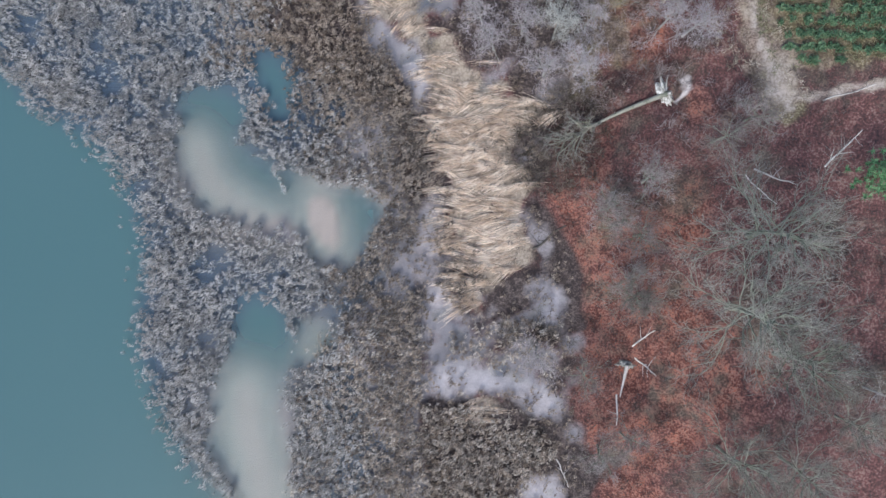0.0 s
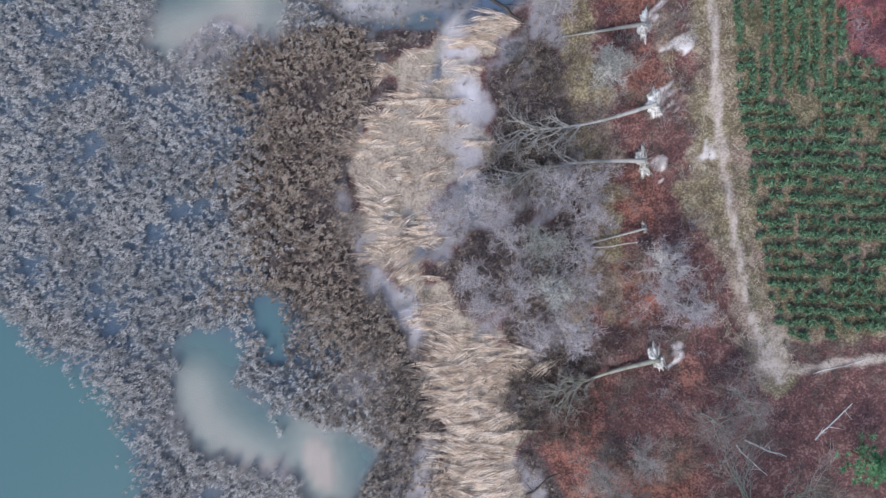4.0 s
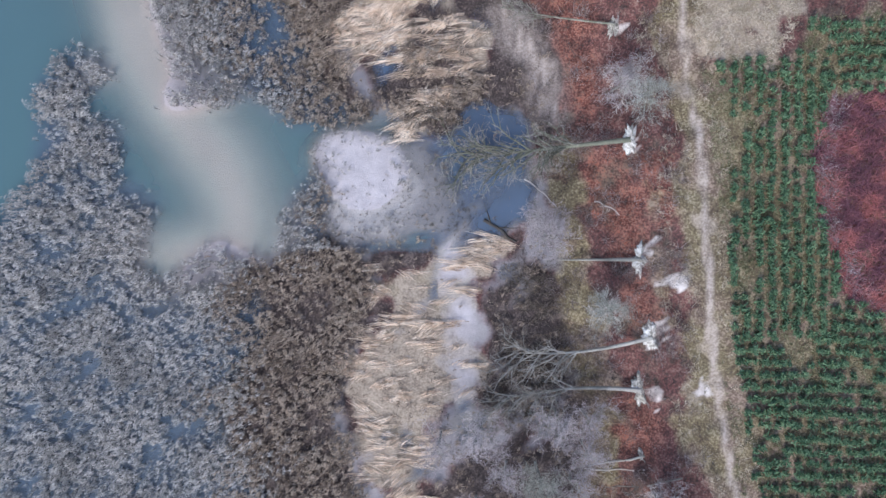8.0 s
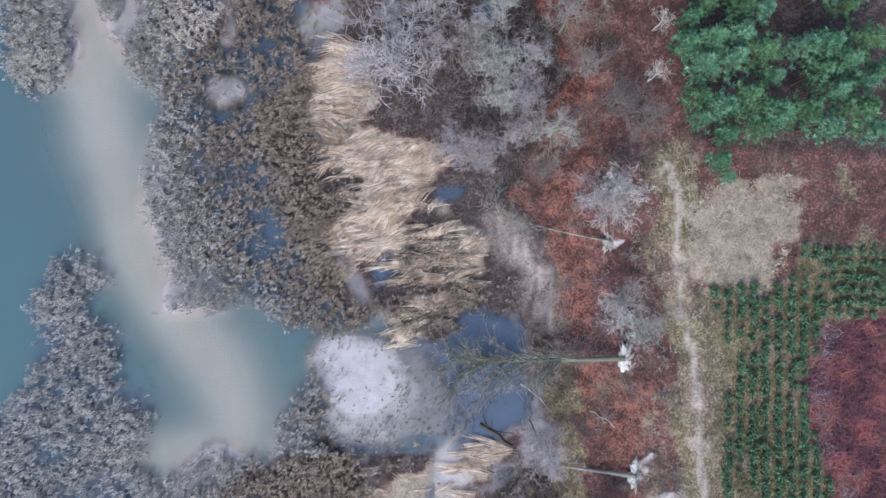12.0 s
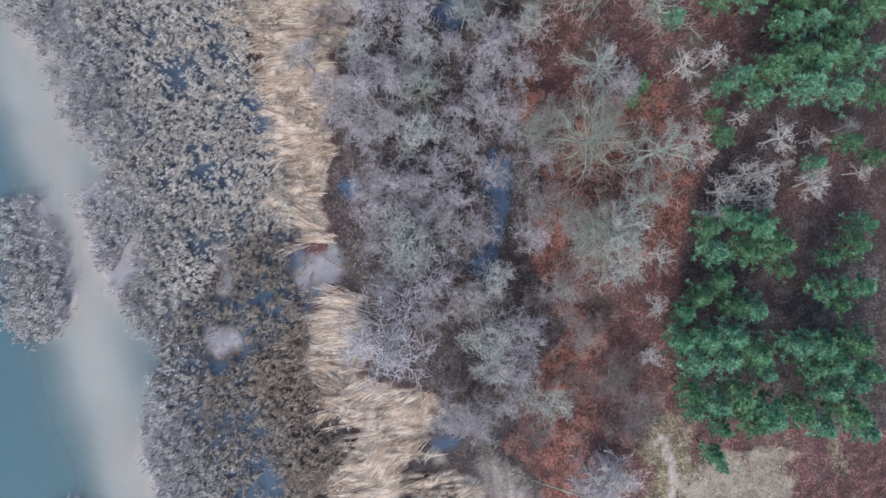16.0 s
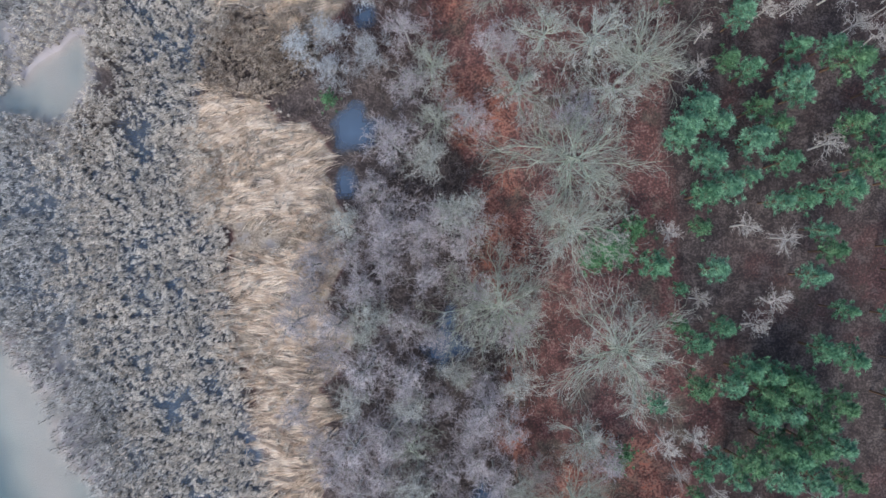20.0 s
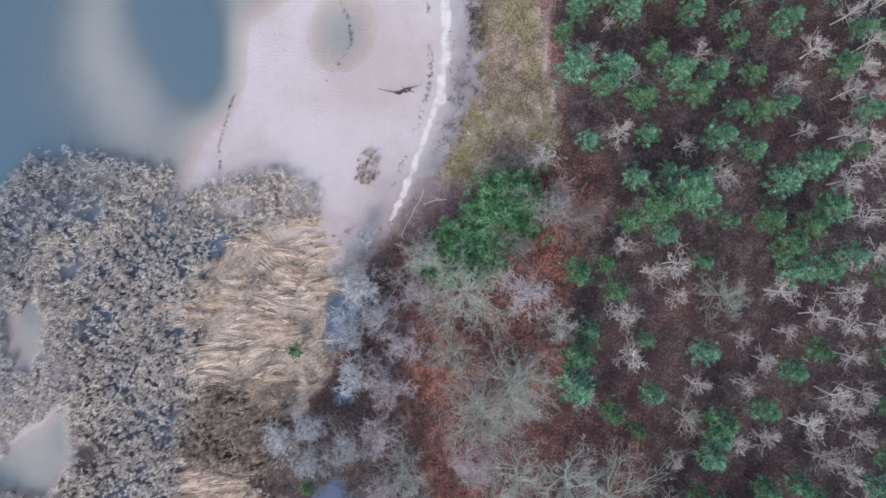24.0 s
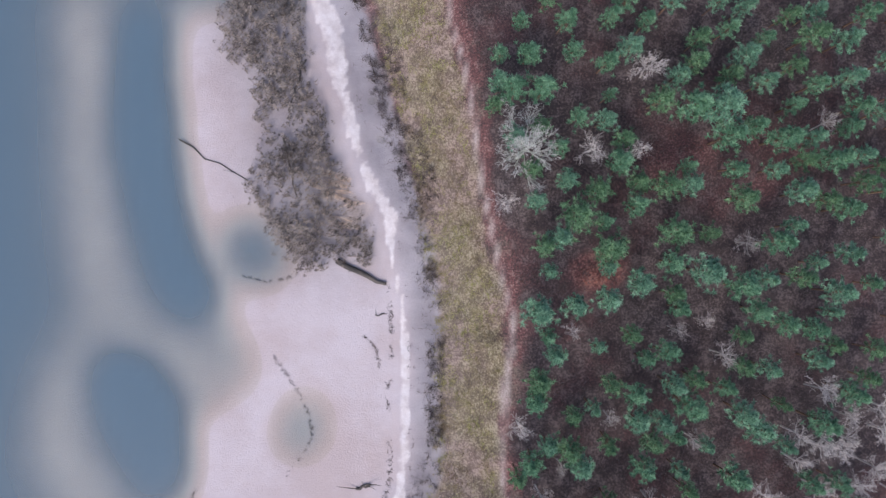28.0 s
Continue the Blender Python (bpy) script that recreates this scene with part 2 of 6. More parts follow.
RED_PATCHES = [(12.5, 203.5, 4, 4), (11.4, 190.1, 3, 6), (13.1, 184, 3, 6), (17.9, 198.8, 2.5, 3), (16.1, -7.1, 2, 5), (21.3, -11, 4, 4), (22.6,
    -16.3, 8, 6), (21.2, 0, 4, 3.5), (17.9, 21.3, 3, 4), (23.7, 12.3, 2, 2), (11.6, -8.5, 1.6, 7), (20.1, -22.9, 5, 5), (18.4, 58.2, 4, 5), (17.9,
    31.9, 3, 3), (16.8, 21.5, 3.5, 4), (19.1, 45.4, 2.5, 3), (10.7, 73.6, 3, 9), (7.5, 82.7, 4.5, 2.5), (16.5, 61.3, 4, 3), (12.5, 94.8, 3, 9), (8.6,
    84.5, 5, 3)]
RED_PATCHES += [(18.9, 117.2, 6, 8), (15.7, 112, 8, 6), (6.8, 127.7, 2, 10), (9.2, 103.5, 3, 8), (5.5, 149.1, 3, 8), (3.7, 163.5, 4, 4), (6.6, 131.3,
    2, 4), (0.7, 179.4, 2, 6), (14, 192.6, 2.5, 6), (2.6, 166.1, 3, 4), (13.7, 190.9, 2.5, 6), (25.4, 240.8, 3, 2)]
# patches of dark brushwood
BRUSH = [
    [(2.1, 8.3), (3.4, 11.6), (6.4, 14.1), (10.6, 17.4), (15.5, 15.7), (14.5, 10.5), (13.6, 5.3), (10.3, 2.7), (5.1, 4)],
    [(1.2, 36.8), (3.9, 42.2), (9.2, 42.2), (11.2, 37.5), (9.2, 31.5), (3.3, 31.5)],
    [(3.8, 50.8), (7.8, 50.8), (11.1, 46.9), (7.8, 43.5), (3.8, 46.2)],
    [(1.8, -12), (7.2, -11.3), (9.8, -13.3), (7.2, -15.4), (2.5, -14.7)],
    [(-9.2, 69), (-7.1, 71), (-1, 69), (-2.4, 66.9), (-7.1, 66.9)],
]
# submerged sandbars: middle lines with their half widths
BARS = [[(-43.8, 84.2, 3), (-41.7, 77.4, 3.5), (-36.9, 69.8, 4), (-31.4, 64.3, 4.5), (-28.7, 58.8, 4.5), (-28, 53.4, 4), (-37.7, 52, 3)], [(-52.5,
    121.5, 3), (-46.4, 111.2, 4), (-45.2, 100.9, 4.5), (-44.7, 91.9, 4.5), (-41.4, 82.9, 4), (-37.4, 71.8, 3.5), (-33.3, 64.8, 4)], [(-55.1, 134.4,
    3), (-53.1, 126.7, 4), (-54.2, 130.3, 4), (-48.8, 118.5, 4), (-45.5, 108.8, 3.5), (-46.5, 99.1, 4), (-43.8, 89.3, 4.5)], [(-48.2, 167.8, 4),
    (-49.6, 172, 3), (-47.9, 171.4, 3.5), (-49.9, 184.1, 3)]]
BARS += [[(-28.8, -20.6, 3.6), (-28.5, -25.5, 4.2), (-27.2, -30.4, 4), (-26.2, -36.6, 4)], [(-20.6, 3.1, 2.2), (-18.9, 0.1, 3), (-17.6, -4, 2.4)],
    [(-34.4, 9.7, 2.6), (-33.4, 5.6, 3), (-31, 2.8, 3), (-27.6, 1.1, 2.6), (-24.1, -0.6, 2)], [(-20.1, -13.6, 1.5), (-21.1, -17.1, 1.5)]]
# north of the reeds: bars, channels and the drying flat
NORTH_BARS = [
    [(-36.5, 274.2, 2.6), (-36.6, 260.2, 2.6), (-36, 245.4, 2.8), (-33.3, 234.9, 3.2), (-26, 229.6, 3.6), (-18.2, 226, 3.8), (-13.3, 223.5, 3.2)],
    [(-36.1, 234.9, 2.4), (-40.4, 226.5, 2.4), (-40.5, 218, 3), (-35.3, 208.8, 3.4), (-29.7, 201.7, 3.4)],
    [(-24.9, 274.2, 1.6), (-24.7, 258, 1.8), (-23.7, 247.5, 1.8)],
]
CHANNELS = [
    [(-31.6, 272.8), (-27.6, 272.8), (-26.8, 258), (-26, 248.9), (-23.8, 242.6), (-20.6, 237.6), (-24.5, 235.2), (-27.6, 240.5), (-30.2, 248.9),
    (-32.1, 258.1)],
    [(-35.1, 230), (-29.8, 229.2), (-27, 225), (-25.7, 217.9), (-25.9, 213), (-28.5, 212.6), (-31.3, 218), (-34.1, 222.9)],
    [(-18.8, 245.7), (-16.4, 246.2), (-13.6, 243.9), (-13.2, 241.3), (-16.7, 240.3), (-18.7, 242.2)],
    [(-10.9, 224.2), (-9, 223.8), (-8.6, 219.6), (-10.2, 218.7), (-12.7, 219.3), (-11.2, 221.4)],
]
# the bright strip of dry sand along the beach, with half widths
WHITE_SAND = [(-8.4, 277.3, 2.0), (-6, 270.3, 2.4), (-5, 263.3, 1.7), (-3.1, 256.2, 1.1), (-1.5, 252, 1.4), (0.9, 247.7, 1.6), (1.2, 242.1, 0.7), (2.4,
    236.5, 0.7), (3, 230.8, 1.0), (2.5, 223.8, 1.2), (2.2, 212.4, 1.0), (2.3, 233.6, 0.8), (3, 227.3, 1.0), (2.9, 219.6, 1.1), (1.8, 213.3,
    1.1), (-0.1, 207.7, 1.0), (-2.6, 201.3, 1.0), (-4.6, 197.1, 0.7)]
WRACK = [[(-12.3, 228.4), (-10.7, 226), (-9.3, 222.4), (-8.9, 220.3), (-9.9, 218.2), (-12.7, 214.7)], [(-23.5, 213.7), (-24.6, 210.6), (-25.6, 207.1), (-25.4, 204.2)], [(-13.7, 230.2), (-11.6, 227.3), (-9.5, 223.5), (-9, 220)], [(-2.5, 232.6), (-0.9, 231.1), (-0.5, 228.7)], [(-17.4, 240.1), (-14.6, 239.4), (-11.1, 240.1)]]
STRAND_LINE = [(0.8, 239.3, 0.3), (1.1, 232.2, 0.3), (0.6, 225.2, 0.3), (0.7, 212.5, 0.3), (0.6, 223.8, 0.3), (0.8, 215.4, 0.3), (-1.2, 208.4, 0.3), (-4,
    202, 0.3)]
FALLEN_SAND = [(18.6, 64.9), (19.4, 51.5), (20.9, 43.2), (20.8, 36.4), (22.3, 48.9), (25.2, 36.5), (22.4, 14.5), (16.5, 77.8)]
# western limit of the firm marsh
FIRM = [(-6.4, -33.5), (-7.7, -21.1), (-7.7, -11.5), (-8.3, -2), (-11.4, 19.8), (-14.1, 26.6), (-16.2, 34), (-15.5, 44.8), (-13.7, 40.8), (-13.1,
    52.3), (-12.2, 51.3), (-4, 52.7), (-0.6, 62.1), (-8.1, 67.9), (-10.1, 70.3), (-11.9, 71.7), (-15.9, 78.5), (-14.5, 84.7), (-18.6, 90.1),
    (-18.3, 93.8), (-18.2, 101.9), (-20.1, 108.7), (-22.7, 120.9), (-23.7, 123.7), (-27, 133.3), (-26.4, 130), (-28.3, 143.9), (-28.2, 155.7),
    (-30.8, 166.9), (-31.1, 158.7), (-30.3, 168.5), (-27.4, 178.3), (-28, 188.1), (-24.5, 195.8), (-13.2, 198.4)]
# foot of the bank (x, y) and how far the rise reaches
TOE = [(12.6, -32.9), (9.9, -20.8), (10.5, -11.3), (9.8, -3.3), (5.1, 2.7), (6.9, 11.1), (10.8, 21.8), (11.2, 35.5), (7.8, 52.8), (7, 64.8),
    (10.4, 71), (7.1, 79), (3.1, 83), (4.8, 85.6), (6.9, 100.3), (5.6, 113.5), (6.2, 117.9), (4.3, 126), (5.7, 139.4), (1.6, 143.6), (0.3,
    157.4), (-0.9, 162.9), (-4.9, 179.5), (-3.4, 194.7), (-4, 193.7), (0.6, 202.8), (5.9, 215.3), (6.5, 233.3), (6.1, 232.3), (4.8, 244.9),
    (0.3, 260.3), (-3, 274.2)]
PATH = [(33.3, 12), (32.1, 14.4), (29.9, 19.4), (28.6, 26.2), (27.3, 34.2), (26.1, 42.8), (26.2, 42.2), (25.7, 49.6), (25, 58.9), (24.4, 66.9),
    (25.2, 59.8), (24.5, 64.8), (23.4, 71), (22.8, 77.3), (23.1, 82.2), (21.9, 86.3), (21.7, 86.6)]
PATH_NORTH = [(15.1, 210.8), (14.4, 216), (14.1, 222.4), (14.5, 227.6), (15.8, 232.1), (15.5, 235.3), (14.2, 214.7), (14.1, 222.7), (15.2, 230.5), (15.7,
    235), (14.3, 240.2), (13.4, 244.8), (12.1, 250.6), (11.2, 257.8), (10.2, 264.3), (8.6, 269.5), (8.3, 274)]
TRACK_EAST = [(31.2, 13.8), (35.4, 13.2), (40.3, 14.2), (44.5, 14.8)]
PLANTATION = [(32, 14.6), (29.8, 20), (26.9, 42.6), (28.2, 35.3), (30.1, 29.2), (32, 20.6), (33.2, 16.4), (45.7, 17.7), (46.3, 45.5), (40.9, 47.3),
    (37.9, 55.2), (36.6, 62.5), (38.4, 69.2), (46.1, 70.3), (46.7, 78.3), (36.5, 77.7), (34.7, 73.5), (28, 73.5), (25, 72.3), (26.2, 61.2),
    (28.1, 48.8), (27.4, 43.4), (30, 29.9), (31.9, 17.7)]
CLEARING = [(23.6, 82.3), (25.4, 84.2), (35.1, 85.4), (35.7, 79.9), (34.5, 75.5), (30.3, 71.8), (24.2, 74.9)]
THICKET = [(46.1, 70.3), (38.4, 68.6), (36.6, 62.5), (37.9, 55.2), (40.9, 47.3), (46.3, 44.8)]
GRASS_BANK = [(6.5, 236.6), (5.8, 216.4), (4.4, 208.3), (2.4, 202.2), (7.8, 201.5), (14.5, 208.3), (14.6, 216.3), (14.6, 229.8), (15.6, 236.5), (13.7,
    213.8), (14.1, 226), (14.5, 235.4), (12.6, 246.2), (11, 256.9), (8.7, 268.9), (7.4, 277), (-2, 277), (1.9, 260.9), (4.2, 250.9), (4.8,
    242.8), (6.5, 235.5), (6, 213.8)]
PINEWOOD = [(24.3, 113.7), (22.5, 99.5), (23.7, 89.2), (34.3, 87.4), (51.9, 87.3), (53, 142.6), (54.9, 173.8), (57, 203.3), (59.9, 233.9), (64.7,
    275.6), (13, 275.8), (12.9, 264.6), (18.4, 239.7), (16.5, 233.5), (14.5, 216.7), (16.2, 230.4), (15.5, 215.6), (21.7, 204.4), (16.7, 190.8),
    (14.9, 180.4), (25.3, 174.2), (24.6, 166.8), (22.8, 160.7), (22.9, 162.2), (24.6, 154.3), (25.7, 143.9), (25, 133), (26.2, 122.6), (25.8,
    136.7), (30.4, 129.6), (25.7, 115.4)]


def inside(poly, x, y):
    """Which of the points lie inside an outline."""
    hit = np.zeros(np.shape(x), bool)
    for (ax, ay), (bx, by) in zip(poly, poly[1:] + poly[:1]):
        if ay != by:
            hit ^= ((ay > y) != (by > y)) & (x < (bx - ax) * (y - ay) / (by - ay) + ax)
    return hit


def near_line(line, x, y, width=None):
    """How near the points lie to a line, 1 on it and 0 at its half width."""
    best = np.zeros(np.shape(x))
    for a, b in zip(line, line[1:]):
        d = np.array(b[:2]) - a[:2]
        u = np.clip(((x - a[0]) * d[0] + (y - a[1]) * d[1]) / (d @ d), 0, 1)
        w = width or (a[2] + u * (b[2] - a[2]))
        best = np.maximum(best, 1 - np.hypot(x - a[0] - u * d[0], y - a[1] - u * d[1]) / w)
    return best


def along(line, y):
    """x of a north-south line at y."""
    p = np.array(sorted((q[1], q[0]) for q in line))
    return np.interp(y, p[:, 0], p[:, 1])


WAVES = np.random.RandomState(5).uniform(-1, 1, (24, 4))


def wobble(x, y, size, octave=0):
    """Smooth noise between about -1 and 1."""
    s = np.zeros(np.shape(x))
    for a, b, c, d in WAVES[octave % 3 * 8 : octave % 3 * 8 + 8]:
        s = s + np.sin((a * x + b * y) * 6.3 / size + c * 9) * np.cos((b * x - d * y) * 4.1 / size + d * 7)
    return s / 3


def smooth(v):
    v = np.clip(v, 0, 1)
    return v * v * (3 - 2 * v)




def in_any(outlines, x, y):
    hit = np.zeros(np.shape(x), bool)
    for o in outlines:
        hit |= inside(o, x, y)
    return hit


def in_pool(x, y):
    x, y = np.asarray(x) + 0.9 * wobble(x, y, 3), np.asarray(y) + 0.9 * wobble(x, y, 2.6, 1)
    best = np.zeros(np.shape(x))
    for cx, cy, a, b, turn in POOLS:
        c, s = math.cos(radians(turn)), math.sin(radians(turn))
        u, v = (x - cx) * c + (y - cy) * s, (y - cy) * c - (x - cx) * s
        best = np.maximum(best, 1.6 - np.hypot(u / a, v / b))
    return (best > 0.6) | in_any(POOL_OUTLINES, x, y)


def bank(x, y):
    """0 at the foot of the bank, 1 on the plateau."""
    reach = np.interp(y, [-40, 80, 150, 200, 230], [20, 18, 18, 14, 13])
    return smooth((x + np.where(y < 200, 1.3, 0.35) * (wobble(x, y, 6.5) + 0.6 * wobble(x, y, 2.8, 1)) - along(TOE, y)) / reach)


def shoal(x, y):
    """0 over deep water, 1 on the crest of a sandbar, fading softly."""
    best = np.zeros(np.shape(x))
    for bar in BARS:
        d = 1 - near_line([(a, b, w * 5.4) for a, b, w in bar], x, y)
        best = np.maximum(best, np.exp(-((d * 2.9) ** 2)))
    return best


REEDS = [REEDS_SOUTH, REEDS_NORTH] + REED_ISLES


def blur(a, n):
    for _ in range(n):
        p = np.pad(a, ((1, 1), (0, 0)), "edge")
        a = (p[:-2] + 2 * a + p[2:]) / 4
        p = np.pad(a, ((0, 0), (1, 1)), "edge")
        a = (p[:, :-2] + 2 * a + p[:, 2:]) / 4
    return a


STEP = 0.6
GX, GY = np.arange(-84, 84.1, STEP), np.arange(-60, 300.1, STEP)
XX, YY = np.meshgrid(GX, GY)
land = bank(XX, YY)
marsh = inside(REEDS_SOUTH, XX, YY) | inside(REEDS_NORTH, XX, YY) | in_any(REED_ISLES, XX, YY) | inside(REED_SPIT, XX, YY)
pools = in_pool(XX, YY)
straw_mask = in_any(STRAW, XX + 2.2 * wobble(XX, YY, 2.6), YY + 2.2 * wobble(XX, YY, 3.4, 1))
thin_mud = inside(MUD[0], XX, YY) & (np.hypot(XX - MUD[0][2][0], YY - MUD[0][2][1] + 4) + 1.5 * wobble(XX, YY, 4) > 6.5)
soaked = inside(STRAW[0], XX, YY) & ~inside(MUD[6], XX, YY) & (wobble(XX * 2.0, YY * 0.8, 3.2, 2) > 0.2)
mud_mask = in_any(MUD, XX + 1.6 * wobble(XX, YY, 3), YY + 1.6 * wobble(XX, YY, 3.6, 1))
mud_mask &= (YY > 14) | (wobble(XX, YY, 3.0, 1) + 0.5 * wobble(XX, YY, 1.8) > -0.1)
flat = inside(SAND_FLAT, XX, YY)
beach = inside(BEACH, XX, YY)
firm = (XX > np.where(YY < 204, along(FIRM, YY), along(WHITE_SAND, YY) - 0.5)) | (land > 0)
peat = marsh & ~pools & (XX > along(FIRM, YY) + 4 * wobble(XX, YY, 16, 2) - np.where(YY < 18, 7, np.where(YY < 64, 13, 5))) & (YY < 100)
dry = blur(np.clip(2.2 * blur((straw_mask | beach | firm | peat).astype(float), 6), 0, 1), 3)
bar = shoal(XX, YY)
bed = -1.6 + 1.44 * blur(bar, 8) + np.where(YY < 100, 0.72, 1.0) * blur((marsh & ~pools).astype(float), 4)
bed = np.maximum(bed, -1.6 + 1.75 * smooth(blur((mud_mask & ~inside(MUD[8], XX, YY) & ~soaked & ~thin_mud & ~pools).astype(float), 22) * 1.7))
bed = np.maximum(bed, -1.6 + 1.62 * smooth(blur(in_any(MUD[10:12], XX, YY).astype(float), 5) * 1.6))
bed = np.maximum(bed, -1.6 + 1.53 * smooth(blur(inside(MUD[-1], XX, YY).astype(float), 14) * 1.35))
bed = np.maximum(bed, -1.6 + 1.5 * smooth(blur(thin_mud.astype(float), 6) * 1.9))
shallow = np.maximum.reduce([np.exp(-((2.9 * (1 - near_line([(a, b, w * 7.6) for a, b, w in line], XX, YY))) ** 2)) for line in NORTH_BARS])
north = -1.5 + 1.12 * blur(shallow, 10) * (1.14 + 0.12 * wobble(XX, YY, 22))
north = np.maximum(north, -1.5 + 1.54 * np.clip(1.9 * blur(flat.astype(float), 90), 0, 1) ** 0.85)
north = blur(north, 16)
for outline, deep in zip(CHANNELS, (1.6, 1.8, 1.3, 0.8)):
    north -= deep * blur(inside(outline, XX, YY).astype(float), 20)
to_north = smooth((YY - 188 - 0.35 * np.clip(-XX - 5, 0, 50)) / 5)
bed = bed * (1 - to_north) + np.maximum(north, np.where(marsh & ~pools, -0.15, -9)) * to_north
bed = np.minimum(bed, 0.05)
marsh_top = -1.6 + 1.72 * dry + blur(np.where(pools, -0.5, np.where(soaked | thin_mud, -0.17, np.where(inside(MUD[8], XX, YY) & (wobble(XX, YY, 4) > -0.5), -0.42, np.where(mud_mask, -0.09, 0.0)))), 2) - 0.12 * wobble(XX, YY, 5) * dry
HEIGHT = np.maximum(bed, marsh_top) + 0.5 * blur(beach.astype(float), 4) + 7.4 * land
LIMIT = max(q[1] for q in SAND_FLAT) + 3
HEIGHT = np.where(land < 0.02, HEIGHT - np.clip((YY - LIMIT) / 8, 0, 1) * (HEIGHT + 1.6), HEIGHT)
HEIGHT = HEIGHT + 0.05 * wobble(XX, YY, 6) * np.clip(dry + land, 0, 1) + 0.25 * wobble(XX, YY, 17, 1) * land


def ground_z(x, y):
    """The ground's height."""
    u = np.clip((np.asarray(x, float) - GX[0]) / STEP, 0, len(GX) - 1.001)
    v = np.clip((np.asarray(y, float) - GY[0]) / STEP, 0, len(GY) - 1.001)
    i, j = u.astype(int), v.astype(int)
    a, b = u - i, v - j
    return (HEIGHT[j, i] * (1 - a) + HEIGHT[j, i + 1] * a) * (1 - b) + (HEIGHT[j + 1, i] * (1 - a) + HEIGHT[j + 1, i + 1] * a) * b


# ---- materials ----
def rgb(c):
    return (*c, 1.0)


def material(name, colours, scale=2.0, fine=30.0, rough=0.8, bump=0.3, vary=0.15, island=False, spec=0.3):
    """Colours blended by two scales of noise, varied a little from thing to thing (or piece to piece)."""
    m = bpy.data.materials.new(name)
    m.use_nodes = True
    nt = m.node_tree
    b = nt.nodes["Principled BSDF"]
    b.inputs["Roughness"].default_value = rough
    b.inputs["Specular IOR Level"].default_value = spec
    geo = nt.nodes.new("ShaderNodeNewGeometry")
    info = nt.nodes.new("ShaderNodeObjectInfo")
    big = nt.nodes.new("ShaderNodeTexNoise")
    big.inputs["Scale"].default_value, big.inputs["Detail"].default_value = 1 / scale, 3
    small = nt.nodes.new("ShaderNodeTexNoise")
    small.inputs["Scale"].default_value, small.inputs["Detail"].default_value = fine, 2
    nt.links.new(geo.outputs["Position"], big.inputs["Vector"])
    nt.links.new(geo.outputs["Position"], small.inputs["Vector"])
    add = nt.nodes.new("ShaderNodeMath")
    add.operation = "MULTIPLY_ADD"
    add.inputs[1].default_value = 0.45
    nt.links.new(small.outputs[0], add.inputs[0])
    nt.links.new(big.outputs[0], add.inputs[2])
    shift = nt.nodes.new("ShaderNodeMath")
    shift.operation = "MULTIPLY_ADD"
    shift.inputs[1].default_value = vary * 2
    nt.links.new(geo.outputs["Random Per Island"] if island else info.outputs["Random"], shift.inputs[0])
    nt.links.new(add.outputs[0], shift.inputs[2])
    ramp = nt.nodes.new("ShaderNodeValToRGB")
    lo, hi = 0.5, 0.95 + vary * 2
    ramp.color_ramp.elements[0].position, ramp.color_ramp.elements[0].color = lo, rgb(colours[0])
    ramp.color_ramp.elements[1].position, ramp.color_ramp.elements[1].color = hi, rgb(colours[-1])
    for n, c in enumerate(colours[1:-1], 1):
        e = ramp.color_ramp.elements.new(lo + (hi - lo) * n / (len(colours) - 1))
        e.color = rgb(c)
    nt.links.new(shift.outputs[0], ramp.inputs[0])
    nt.links.new(ramp.outputs[0], b.inputs["Base Color"])
    if bump:
        bm_node = nt.nodes.new("ShaderNodeBump")
        bm_node.inputs["Strength"].default_value = bump
        bm_node.inputs["Distance"].default_value = 0.05
        nt.links.new(small.outputs[0], bm_node.inputs["Height"])
        nt.links.new(bm_node.outputs[0], b.inputs["Normal"])
    return m


REED_GREY = material("grey_reed", [(0.155, 0.148, 0.142), (0.36, 0.335, 0.31), (0.65, 0.605, 0.56)], 1.1, 0.15, vary=0.18, island=True, bump=0)
REED_BROWN = material("brown_reed", [(0.11, 0.085, 0.068), (0.27, 0.205, 0.158), (0.52, 0.42, 0.33)], 1.1, 0.15, vary=0.18, island=True, bump=0)
REED_DARK = material("dark_reed", [(0.06, 0.05, 0.045), (0.17, 0.14, 0.118), (0.46, 0.385, 0.32)], 1.1, 0.15, vary=0.18, island=True, bump=0)
REED_TAN = material("tan_reed", [(0.25, 0.215, 0.18), (0.53, 0.455, 0.38), (0.82, 0.72, 0.61)], 1.1, 0.15, vary=0.16, island=True, bump=0)
BANK_GRASS = material("bank_grass", [(0.20, 0.14, 0.085), (0.34, 0.27, 0.16), (0.40, 0.39, 0.14), (0.48, 0.38, 0.26)], 7, 0.3, vary=0.03, island=True, bump=0)
STRAW_MAT = material("straw", [(0.43, 0.31, 0.22), (0.78, 0.61, 0.465), (0.97, 0.83, 0.685)], 1.3, 0.2, vary=0.16, island=True, bump=0)
BARK_GREY = material("grey_bark", [(0.22, 0.21, 0.18), (0.35, 0.335, 0.30), (0.48, 0.46, 0.42)], 1.5, 6, vary=0.2)
BARK_GREEN = material("algae_green_bark", [(0.26, 0.285, 0.20), (0.40, 0.425, 0.33), (0.54, 0.55, 0.46)], 1.5, 6, vary=0.2)
BARK_OAK = material("lichen_green_bark", [(0.30, 0.325, 0.24), (0.45, 0.48, 0.37), (0.58, 0.60, 0.49)], 1.5, 6, vary=0.15)
